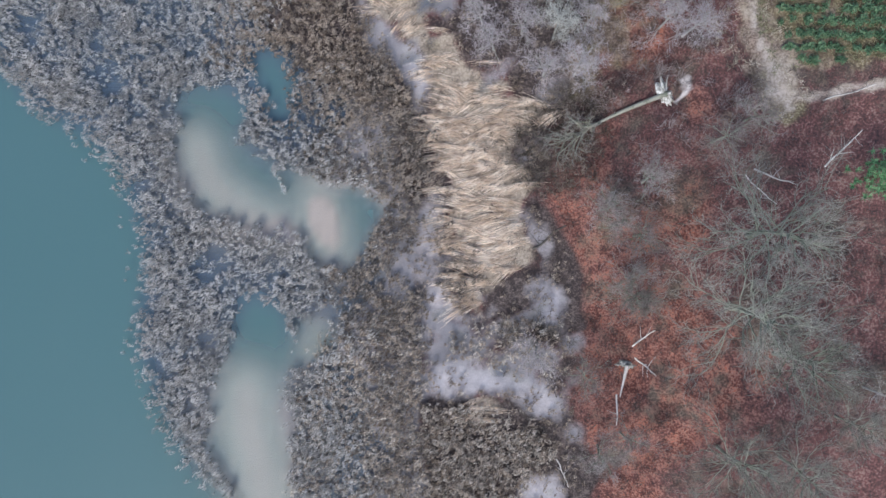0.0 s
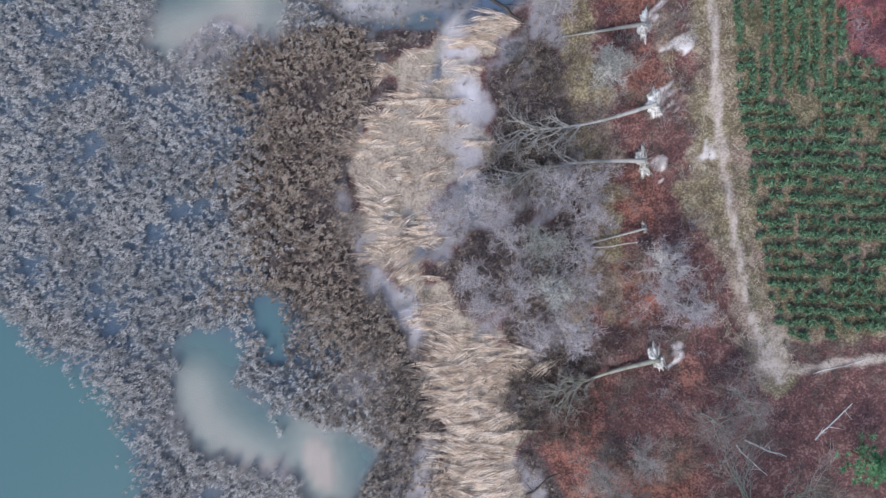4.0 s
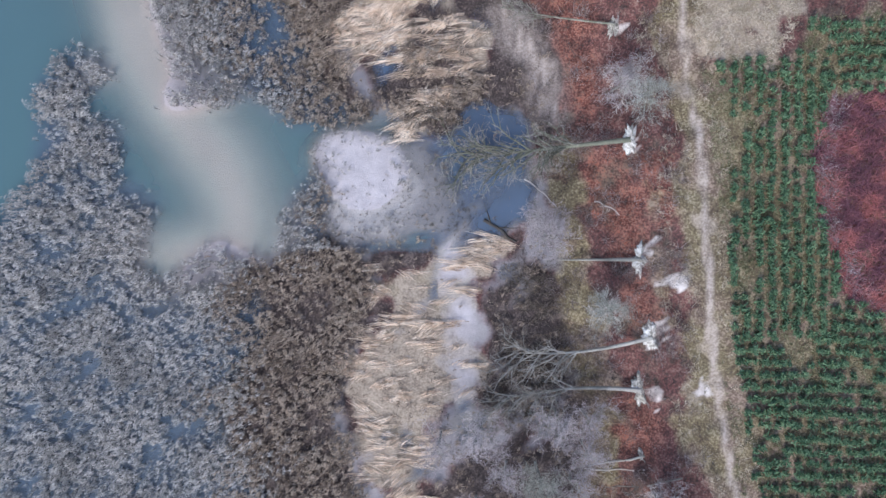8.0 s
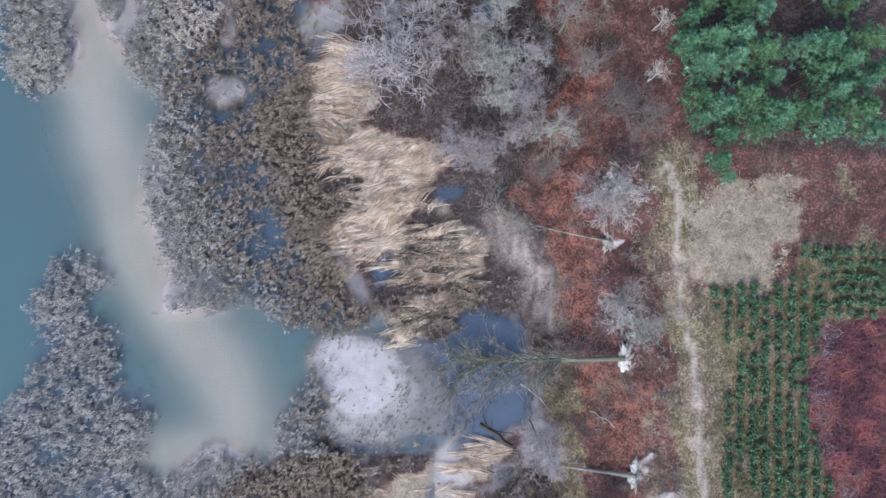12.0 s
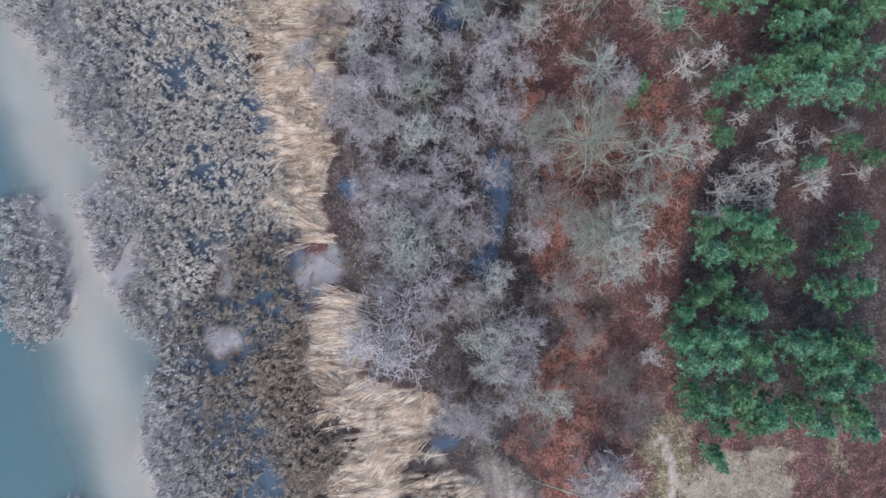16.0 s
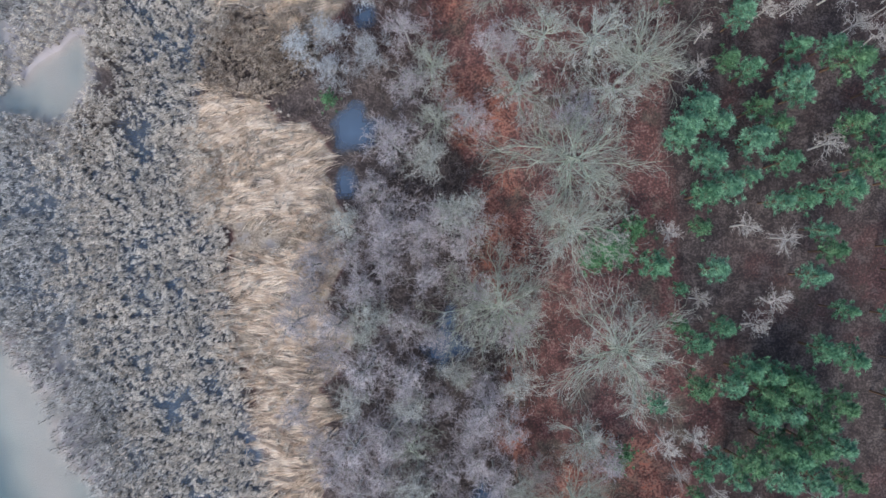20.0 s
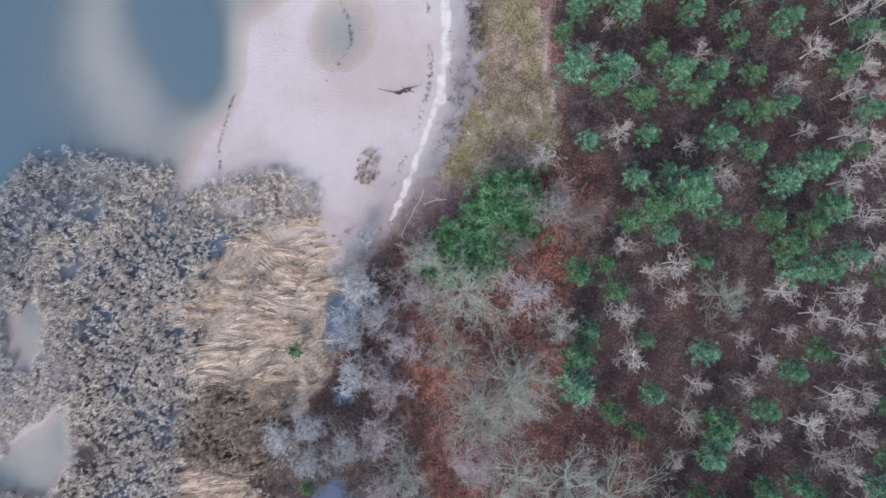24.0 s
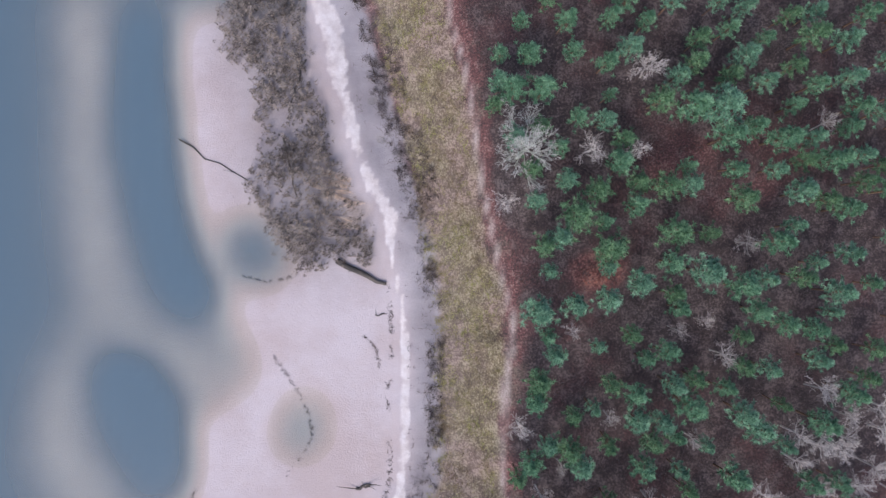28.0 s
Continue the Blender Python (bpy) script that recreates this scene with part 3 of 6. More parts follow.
BARK_MOSS = material("mossy_dark_bark", [(0.12, 0.125, 0.09), (0.24, 0.245, 0.185), (0.37, 0.36, 0.30)], 1.5, 6, vary=0.2)
BARK_PALE = material("pale_bark", [(0.42, 0.38, 0.35), (0.64, 0.585, 0.54), (0.80, 0.745, 0.69)], 1.0, 10, vary=0.2)
BARK_DARK = material("dark_wet_bark", [(0.04, 0.035, 0.03), (0.09, 0.08, 0.07), (0.15, 0.13, 0.11)], 1.0, 10)
BARK_PINE = material("pine_bark", [(0.10, 0.07, 0.05), (0.20, 0.12, 0.08), (0.28, 0.17, 0.11)], 1.0, 10)
TWIG_PURPLE = material("purple_grey_twigs", [(0.32, 0.275, 0.28), (0.48, 0.42, 0.425), (0.66, 0.585, 0.585)], 3, 0.5, vary=0.28, bump=0)
TWIG_GREEN = material("green_grey_twigs", [(0.31, 0.31, 0.265), (0.45, 0.45, 0.395), (0.60, 0.585, 0.525)], 3, 0.5, vary=0.25, bump=0)
TWIG_OAK = material("olive_grey_twigs", [(0.29, 0.285, 0.235), (0.41, 0.405, 0.34), (0.53, 0.52, 0.45)], 3, 0.5, vary=0.2, bump=0)
TWIG_LOW = material("pinkish_brown_twigs", [(0.23, 0.185, 0.18), (0.40, 0.33, 0.315), (0.54, 0.465, 0.445)], 3, 0.5, vary=0.2, island=True, bump=0)
BARK_DULL = material("dull_green_bark", [(0.16, 0.18, 0.13), (0.255, 0.275, 0.21), (0.36, 0.37, 0.295)], 1.5, 6, vary=0.2)
TWIG_DULL = material("dull_olive_twigs", [(0.17, 0.16, 0.135), (0.265, 0.25, 0.215), (0.37, 0.345, 0.30)], 3, 0.5, vary=0.2, bump=0)
TWIG_LOW_DULL = material("reddish_brown_twigs", [(0.18, 0.145, 0.135), (0.285, 0.235, 0.22), (0.40, 0.345, 0.325)], 3, 0.5, vary=0.25, bump=0)
TWIG_BLUE = material("blue_grey_twigs", [(0.37, 0.375, 0.385), (0.53, 0.535, 0.55), (0.68, 0.685, 0.695)], 3, 0.5, vary=0.25, bump=0)
TWIG_BROWN = material("grey_brown_twigs", [(0.24, 0.215, 0.19), (0.36, 0.325, 0.29), (0.48, 0.44, 0.395)], 3, 6, vary=0.2, bump=0)
TWIG_PALE = material("pale_twigs", [(0.48, 0.42, 0.375), (0.66, 0.59, 0.525), (0.82, 0.75, 0.68)], 3, 6, vary=0.25, bump=0)
NEEDLES_SET = [
    material("blue_green_needles", [(0.0636, 0.146, 0.0968), (0.14, 0.299, 0.185), (0.299, 0.524, 0.327)], 1.0, 3, vary=0.12, island=True, bump=0, rough=0.6),
    material("mid_green_needles", [(0.052, 0.132, 0.075), (0.12, 0.27, 0.15), (0.255, 0.462, 0.265)], 1.0, 3, vary=0.12, island=True, bump=0, rough=0.6),
    material("yellow_green_needles", [(0.0486, 0.116, 0.0595), (0.115, 0.237, 0.119), (0.239, 0.41, 0.208)], 1.0, 3, vary=0.12, island=True, bump=0, rough=0.6),
]
NEEDLES_YOUNG = material("young_needles", [(0.05, 0.098, 0.055), (0.105, 0.192, 0.105), (0.19, 0.30, 0.165)], 1.0, 3, vary=0.15, island=True, bump=0, rough=0.6)
GRASS_MAT = material("winter_grass", [(0.085, 0.10, 0.05), (0.19, 0.20, 0.105), (0.38, 0.345, 0.22)], 5, 3, vary=0.25, island=True, bump=0)
GRASS_PALE = material("bleached_grass", [(0.30, 0.24, 0.165), (0.52, 0.44, 0.325), (0.72, 0.63, 0.50)], 1.5, 0.5, vary=0.2, island=True, bump=0)
BRAMBLE = material("red_bramble", [(0.12, 0.06, 0.09), (0.29, 0.125, 0.15), (0.60, 0.23, 0.21)], 3.0, 0.5, vary=0.1, island=True, bump=0)
SHRUB_GREEN = material("shrub_leaves", [(0.052, 0.14, 0.064), (0.118, 0.27, 0.125), (0.23, 0.43, 0.215)], 1.2, 3, vary=0.15, island=True, bump=0, rough=0.6)
BRUSH_DARK = material("dark_brushwood", [(0.07, 0.06, 0.05), (0.17, 0.14, 0.115), (0.36, 0.30, 0.25)], 1.2, 0.2, vary=0.2, island=True, bump=0)
SCRUB = material("bare_scrub", [(0.045, 0.037, 0.036), (0.115, 0.09, 0.083), (0.23, 0.19, 0.172)], 4, 3, vary=0.35, island=True, bump=0)
SOIL_PALE = material("pale_root_sand", [(0.16, 0.14, 0.11), (0.66, 0.63, 0.57), (0.92, 0.90, 0.86)], 0.4, 5, bump=0.8)


def ground_material():
    """Forest litter, mud, sand, grass, bare soil and painted pinewood shade, laid by soft outlines and broken up by
    noise.
    """
    m = bpy.data.materials.new("ground")
    m.use_nodes = True
    nt = m.node_tree
    b = nt.nodes["Principled BSDF"]
    geo = nt.nodes.new("ShaderNodeNewGeometry")

    def noise_node(scale, detail):
        n = nt.nodes.new("ShaderNodeTexNoise")
        n.inputs["Scale"].default_value, n.inputs["Detail"].default_value, n.inputs["Roughness"].default_value = scale, detail, 0.65
        nt.links.new(geo.outputs["Position"], n.inputs["Vector"])
        return n.outputs[0]

    broad, mid, fine = noise_node(0.09, 4), noise_node(0.7, 5), noise_node(4.2, 5)

    def ramp(source, stops):
        r = nt.nodes.new("ShaderNodeValToRGB")
        els = r.color_ramp.elements
        els[0].position, els[0].color = stops[0][0], rgb(stops[0][1])
        els[1].position, els[1].color = stops[-1][0], rgb(stops[-1][1])
        for p, c in stops[1:-1]:
            els.new(p).color = rgb(c)
        nt.links.new(source, r.inputs[0])
        return r.outputs[0]

    def mixed(a, c, f):
        n = nt.nodes.new("ShaderNodeMix")
        n.data_type = "RGBA"
        nt.links.new(f, n.inputs[0])
        nt.links.new(a, n.inputs[6])
        nt.links.new(c, n.inputs[7])
        return n.outputs[2]

    def edge(mask, low=0.35, high=0.65, amount=0.5):
        add = nt.nodes.new("ShaderNodeMath")
        add.operation = "MULTIPLY_ADD"
        add.inputs[1].default_value = amount
        nt.links.new(mid, add.inputs[0])
        nt.links.new(mask, add.inputs[2])
        r = nt.nodes.new("ShaderNodeMapRange")
        r.inputs["From Min"].default_value, r.inputs["From Max"].default_value = low + amount / 2, high + amount / 2
        nt.links.new(add.outputs[0], r.inputs["Value"])
        return r.outputs[0]

    def mask(name):
        a = nt.nodes.new("ShaderNodeAttribute")
        a.attribute_name = name
        s = nt.nodes.new("ShaderNodeSeparateColor")
        nt.links.new(a.outputs["Color"], s.inputs[0])
        return s.outputs[0], s.outputs[1], s.outputs[2]

    muddy, sandy, grassy = mask("cover")
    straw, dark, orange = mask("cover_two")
    blend = nt.nodes.new("ShaderNodeMath")
    blend.operation = "MULTIPLY_ADD"
    blend.inputs[1].default_value = 1.12
    half = nt.nodes.new("ShaderNodeMath")
    half.operation = "MULTIPLY"
    half.inputs[1].default_value = 0.65
    nt.links.new(mid, half.inputs[0])
    nt.links.new(fine, blend.inputs[0])
    nt.links.new(half.outputs[0], blend.inputs[2])
    speck = blend.outputs[0]
    litter = ramp(speck, [(0.66, (0.045, 0.028, 0.027)), (0.84, (0.125, 0.058, 0.053)), (0.98, (0.22, 0.09, 0.078)), (1.15, (0.31, 0.19, 0.16))])
    rust = ramp(speck, [(0.68, (0.05, 0.025, 0.022)), (0.86, (0.19, 0.055, 0.038)), (1.0, (0.40, 0.115, 0.07)), (1.15, (0.43, 0.25, 0.19))])
    base = mixed(litter, rust, edge(orange, 0.25, 0.85, 0.9))
    moss = ramp(speck, [(0.7, (0.055, 0.046, 0.038)), (1.05, (0.17, 0.14, 0.105))])
    patches = nt.nodes.new("ShaderNodeMapRange")
    patches.inputs["From Min"].default_value, patches.inputs["From Max"].default_value, patches.inputs["To Max"].default_value = 0.52, 0.66, 0.8
    nt.links.new(noise_node(0.22, 4), patches.inputs["Value"])
    base = mixed(base, moss, patches.outputs[0])
    # dark soil colour: wet mud and brush, plus shade painted under the pines
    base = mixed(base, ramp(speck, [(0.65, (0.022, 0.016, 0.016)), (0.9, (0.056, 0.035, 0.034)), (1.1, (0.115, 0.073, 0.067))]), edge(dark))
    meadow = ramp(speck, [(0.65, (0.075, 0.052, 0.036)), (0.82, (0.16, 0.122, 0.072)), (0.95, (0.255, 0.208, 0.115)), (1.12, (0.40, 0.335, 0.22))])
    heath = ramp(speck, [(0.65, (0.11, 0.072, 0.055)), (0.85, (0.20, 0.14, 0.105)), (1.1, (0.40, 0.30, 0.235))])
    tone = nt.nodes.new("ShaderNodeMapRange")
    tone.inputs["From Min"].default_value, tone.inputs["From Max"].default_value = 0.44, 0.58
    nt.links.new(noise_node(0.13, 5), tone.inputs["Value"])
    meadow = mixed(meadow, heath, tone.outputs[0])
    base = mixed(base, meadow, edge(grassy, 0.35, 0.65, 0.8))
    base = mixed(base, ramp(speck, [(0.65, (0.17, 0.13, 0.10)), (1.05, (0.52, 0.425, 0.33))]), edge(straw, 0.35, 0.65, 0.7))
    silt = ramp(broad, [(0.35, (0.24, 0.225, 0.24)), (0.5, (0.34, 0.315, 0.325)), (0.65, (0.44, 0.405, 0.41))])
    base = mixed(base, silt, edge(muddy, 0.25, 0.8, 0.9))
    # second dark coat, over mud and straw; again carries the painted pinewood shade
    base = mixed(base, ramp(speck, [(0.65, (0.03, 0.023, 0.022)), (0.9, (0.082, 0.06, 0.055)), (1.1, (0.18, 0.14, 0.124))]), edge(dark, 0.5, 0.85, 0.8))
    bed, trail, beds = mask("cover_three")
    place = nt.nodes.new("ShaderNodeSeparateXYZ")
    nt.links.new(geo.outputs["Position"], place.inputs[0])
    drained = nt.nodes.new("ShaderNodeMapRange")
    drained.inputs["From Min"].default_value, drained.inputs["From Max"].default_value = -0.08, 0.045
    nt.links.new(place.outputs["Z"], drained.inputs["Value"])
    ooze = ramp(broad, [(0.35, (0.60, 0.55, 0.505)), (0.65, (0.68, 0.63, 0.58))])
    drying = ramp(broad, [(0.35, (0.56, 0.46, 0.435)), (0.62, (0.65, 0.575, 0.57))])
    blush = ramp(broad, [(0.35, (0.56, 0.455, 0.42)), (0.65, (0.62, 0.51, 0.475))])
    wetter = nt.nodes.new("ShaderNodeMapRange")
    wetter.inputs["From Min"].default_value, wetter.inputs["From Max"].default_value = -0.3, -0.05
    nt.links.new(place.outputs["Z"], wetter.inputs["Value"])
    base = mixed(base, mixed(mixed(ooze, blush, wetter.outputs[0]), drying, drained.outputs[0]), bed)
    base = mixed(base, ramp(mid, [(0.3, (0.50, 0.46, 0.475)), (0.7, (0.66, 0.61, 0.62))]), edge(beds, 0.3, 0.9, 0.5))
    base = mixed(base, ramp(speck, [(0.7, (0.36, 0.285, 0.24)), (1.1, (0.62, 0.53, 0.47))]), trail)
    base = mixed(base, ramp(mid, [(0.3, (0.62, 0.54, 0.50)), (0.7, (0.86, 0.80, 0.77))]), edge(sandy, 0.35, 0.75, 0.7))
    nt.links.new(base, b.inputs["Base Color"])
    b.inputs["Roughness"].default_value = 0.85
    bump = nt.nodes.new("ShaderNodeBump")
    bump.inputs["Strength"].default_value, bump.inputs["Distance"].default_value = 0.6, 0.12
    nt.links.new(fine, bump.inputs["Height"])
    nt.links.new(bump.outputs[0], b.inputs["Normal"])
    return m


def water_material():
    """Murky lake water: clear where it is shallow, teal where it is deep, painted sky blue where still."""
    m = bpy.data.materials.new("lake_water")
    m.use_nodes = True
    nt = m.node_tree
    b = nt.nodes["Principled BSDF"]
    out = nt.nodes["Material Output"]
    b.inputs["Roughness"].default_value = 0.12
    clear = nt.nodes.new("ShaderNodeBsdfTransparent")
    clear.inputs["Color"].default_value = (0.96, 0.96, 0.93, 1)
    depth = nt.nodes.new("ShaderNodeAttribute")
    depth.attribute_name = "murk"
    mix = nt.nodes.new("ShaderNodeMixShader")
    nt.links.new(depth.outputs["Fac"], mix.inputs[0])
    nt.links.new(clear.outputs[0], mix.inputs[1])
    nt.links.new(b.outputs[0], mix.inputs[2])
    nt.links.new(mix.outputs[0], out.inputs["Surface"])
    wave = nt.nodes.new("ShaderNodeTexNoise")
    wave.inputs["Scale"].default_value, wave.inputs["Detail"].default_value = 1.2, 3
    bump = nt.nodes.new("ShaderNodeBump")
    bump.inputs["Strength"].default_value, bump.inputs["Distance"].default_value = 0.05, 0.1
    geo = nt.nodes.new("ShaderNodeNewGeometry")
    nt.links.new(geo.outputs["Position"], wave.inputs["Vector"])
    part = nt.nodes.new("ShaderNodeSeparateXYZ")
    nt.links.new(geo.outputs["Position"], part.inputs[0])
    north = nt.nodes.new("ShaderNodeMapRange")
    north.inputs["From Min"].default_value, north.inputs["From Max"].default_value = 0.0, 210.0
    nt.links.new(part.outputs["Y"], north.inputs["Value"])
    tone = nt.nodes.new("ShaderNodeMix")
    tone.data_type = "RGBA"
    tone.inputs[6].default_value, tone.inputs[7].default_value = (0.095, 0.20, 0.205, 1), (0.12, 0.195, 0.24, 1)
    nt.links.new(north.outputs[0], tone.inputs[0])
    still = nt.nodes.new("ShaderNodeAttribute")
    still.attribute_name = "still"
    # the sky's reflection on still marsh water, painted as a blue base colour
    sky_tint = nt.nodes.new("ShaderNodeMix")
    sky_tint.data_type = "RGBA"
    sky_tint.inputs[7].default_value = (0.12, 0.175, 0.265, 1)
    nt.links.new(still.outputs["Fac"], sky_tint.inputs[0])
    nt.links.new(tone.outputs[2], sky_tint.inputs[6])
    nt.links.new(sky_tint.outputs[2], b.inputs["Base Color"])
    nt.links.new(wave.outputs[0], bump.inputs["Height"])
    nt.links.new(bump.outputs[0], b.inputs["Normal"])
    return m


# ---- mesh helpers ----
def mesh_object(name, verts, faces, mat, parent=None, smooth_faces=False):
    """One mesh object from arrays: faces all of one size."""
    verts, faces = np.asarray(verts, np.float32).reshape(-1, 3), np.asarray(faces, np.int32)
    me = bpy.data.meshes.new(name)
    n, k = faces.shape
    me.vertices.add(len(verts))
    me.vertices.foreach_set("co", verts.ravel())
    me.loops.add(n * k)
    me.loops.foreach_set("vertex_index", faces.ravel())
    me.polygons.add(n)
    me.polygons.foreach_set("loop_start", np.arange(0, n * k, k, dtype=np.int32))
    me.polygons.foreach_set("loop_total", np.full(n, k, np.int32))
    if smooth_faces:
        me.polygons.foreach_set("use_smooth", np.ones(n, bool))
    me.materials.append(mat)
    me.update(calc_edges=True)
    ob = new(name, me)
    ob.parent = parent
    return ob


class Soup:
    """Tubes and blades gathered as quads."""

    def __init__(self):
        self.v, self.f, self.n = [], [], 0

    def tube(self, points, radii, sides=5):
        points = np.asarray(points, float)
        ring = np.arange(sides) * 2 * np.pi / sides
        rows = []
        for i, p in enumerate(points):
            d = points[min(i + 1, len(points) - 1)] - points[max(i - 1, 0)]
            d = d / (np.linalg.norm(d) + 1e-9)
            a = np.cross(d, (0.31, 0.17, 0.93) if abs(d[2]) < 0.85 else (0.9, 0.4, 0.1))
            a /= np.linalg.norm(a)
            b = np.cross(d, a)
            rows.append(p + radii[i] * (np.cos(ring)[:, None] * a + np.sin(ring)[:, None] * b))
        self.v.append(np.concatenate(rows))
        k = np.arange(sides)
        for i in range(len(points) - 1):
            lo, hi = self.n + i * sides, self.n + (i + 1) * sides
            self.f.append(np.stack([lo + k, lo + (k + 1) % sides, hi + (k + 1) % sides, hi + k], 1))
        self.n += len(points) * sides

    def quads(self, verts):
        """verts: (count, 4, 3)."""
        verts = np.asarray(verts, float).reshape(-1, 3)
        self.v.append(verts)
        self.f.append(np.arange(self.n, self.n + len(verts)).reshape(-1, 4))
        self.n += len(verts)

    def make(self, name, mat, parent=None, smooth_faces=False):
        return mesh_object(name, np.concatenate(self.v), np.concatenate(self.f), mat, parent, smooth_faces)


def blades(base, tip, width, rise=0.0):
    """Flat tapering blades as quads, (count, 4, 3), a little twisted."""
    d = tip - base
    side = np.cross(d, np.random.normal(size=d.shape) * 0.5 + (0, 0, 1.0))
    side /= np.linalg.norm(side, axis=1, keepdims=True) + 1e-9
    w = side * np.reshape(width, (-1, 1)) / 2
    return np.stack([base - w, base + w, tip + w * 0.35, tip - w * 0.35], 1)


# ---- ground and water ----
far = [120.0, 250.0, 600.0, 1500.0, 4000.0]
FX = np.concatenate([-np.array(far[::-1]), GX, far])
FY = np.concatenate([-np.array(far[::-1]), GY, np.array(far) + 220])
ix, iy = np.clip(np.arange(len(FX)) - 5, 0, len(GX) - 1), np.clip(np.arange(len(FY)) - 5, 0, len(GY) - 1)


def widen(a):
    return a[np.ix_(iy, ix)]


def sheet(name, z, mat, skip=1):
    xx, yy = np.meshgrid(FX, FY)
    pick = np.ix_(np.unique(np.r_[0:5, 5 : len(FY) : skip, len(FY) - 5 : len(FY)]), np.unique(np.r_[0:5, 5 : len(FX) : skip, len(FX) - 5 : len(FX)]))
    xx, yy, z = xx[pick], yy[pick], z[pick]
    ny, nx = xx.shape
    i = np.arange(ny * nx).reshape(ny, nx)
    faces = np.stack([i[:-1, :-1], i[:-1, 1:], i[1:, 1:], i[1:, :-1]], -1).reshape(-1, 4)
    return mesh_object(name, np.stack([xx, yy, z], -1).reshape(-1, 3), faces, mat, smooth_faces=True), pick


def add_cover(ob, name, r, g, b):
    at = ob.data.attributes.new(name, "FLOAT_COLOR", "POINT")
    at.data.foreach_set("color", np.stack([widen(r), widen(g), widen(b), np.ones((len(FY), len(FX)))], -1).astype(np.float32).ravel())


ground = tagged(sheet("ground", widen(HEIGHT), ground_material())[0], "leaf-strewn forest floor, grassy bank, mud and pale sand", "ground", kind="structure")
path_mask = np.maximum(near_line(PATH, XX, YY, 0.6), np.maximum(near_line(PATH_NORTH, XX, YY, 0.5) * 0.2, near_line(TRACK_EAST, XX, YY, 0.9)))
fork = np.clip(1 - np.hypot(XX - PATH[1][0], (YY - PATH[1][1] - 1.0) * 0.6) / 3.0, 0, 1)
verge = near_line(PATH, XX, YY, 3.2) > np.clip(0.25 + 0.45 * wobble(XX, YY, 7), 0.02, 1)
FX1, FY1 = XX + 1.0 * wobble(XX, YY, 2.6), YY + 1.0 * wobble(XX, YY, 3.4, 1)
RUST_BANK = [(5.9, 212.4), (13.9, 212.4), (16.2, 207.7), (14.5, 203.1), (9.2, 202.4), (3.2, 202.1), (1.2, 203.1), (3.9, 207.8)]
grass_mask = inside(RUST_BANK, FX1, FY1) | inside(GRASS_BANK, FX1, FY1) | inside(PLANTATION, FX1, FY1) | verge
frayed = np.zeros(XX.shape, bool)
for outline in STRAW:
    frayed |= inside(outline, XX + 2.2 * wobble(XX, YY, 2.6), YY + 2.2 * wobble(XX, YY, 3.4, 1))
bleached = (inside(RUST_BANK, FX1, FY1) & (wobble(XX, YY, 3, 2) > 0)) | (inside(CLEARING, XX + 2.2 * wobble(XX, YY, 3), YY + 2.2 * wobble(XX, YY, 4, 1)) & (wobble(XX, YY, 2.4, 2) > -0.45)) | frayed | (verge & (wobble(XX, YY, 3.5, 2) > 0.5))
low = land < 0.02
muddy = low & ~(~flat & firm & (YY < 203) & ~mud_mask & (wobble(XX, YY, 5) < np.where(YY > 66, 9.0, 0.3))) & (~frayed | (wobble(XX, YY, 4, 2) > 0.3) | soaked)
sand = smooth(near_line([(a, b, w * (0.6 if b < 245 else 0.85)) for a, b, w in WHITE_SAND], XX, YY) * (1.6 + 1.1 * wobble(XX, YY, 2.2)))
for x, y in FALLEN_SAND:
    sand = np.maximum(sand, 0.85 * smooth(1.1 + 0.9 * wobble(XX, YY, 1.3) + 0.5 * wobble(XX, YY, 2.6, 1) - np.hypot(XX - x, (YY - y) * 0.55) / 1.1))
trodden = np.maximum(smooth(path_mask * 1.6) * (0.7 + 0.35 * wobble(XX, YY, 3, 1)), fork)
sand = sand * (0.85 + 0.3 * wobble(XX, YY, 2.2, 1))
worn = np.maximum(0.85 * near_line(PATH, XX, YY, 0.5), np.maximum(0.7 * near_line(TRACK_EAST, XX, YY, 0.8), 0.55 * near_line(PATH_NORTH, XX, YY, 0.5)))
grass_mask |= (land > 0.0) & (land < 0.25) & (YY > 14) & (YY < 66) & (wobble(XX, YY, 4, 1) > -0.25)
slope_south = (land > 0.02) & (YY > 10) & (YY < 95) & ~inside(PINEWOOD, XX, YY)
grass_mask |= slope_south & (wobble(XX, YY, 4.5, 1) > 0.75)
add_cover(ground, "cover", blur(muddy.astype(float), 2), np.clip(sand, 0, 1), blur(grass_mask.astype(float), 3))
red = np.full(XX.shape, -9.0)
for x, y, a, b in RED_PATCHES:
    red = np.maximum(red, 1.25 - np.hypot((XX - x) / a, (YY - y) / b))
in_lake = (XX < along(FIRM, YY) - 3) | (YY > 203) | flat
sandy_bed = np.clip((LIMIT + 8 - YY) / 8, 0, 1) * np.where(in_lake & low & ~marsh, np.clip(np.maximum(1.6 * bar, to_north), 0, 1), 0)
sandy_bed = blur(np.where(pools, np.maximum(sandy_bed, np.clip(1.6 * bar, 0, 1)), np.where(YY > 196, blur(sandy_bed, 60), sandy_bed)), 5) * (1 - 0.75 * blur(((YY > 203) & (XX > along(WHITE_SAND, YY) + 0.9)).astype(float), 2))
trail = np.clip(smooth(worn * 1.3) * (0.75 + 0.3 * wobble(XX, YY, 3, 1)), 0, 1)
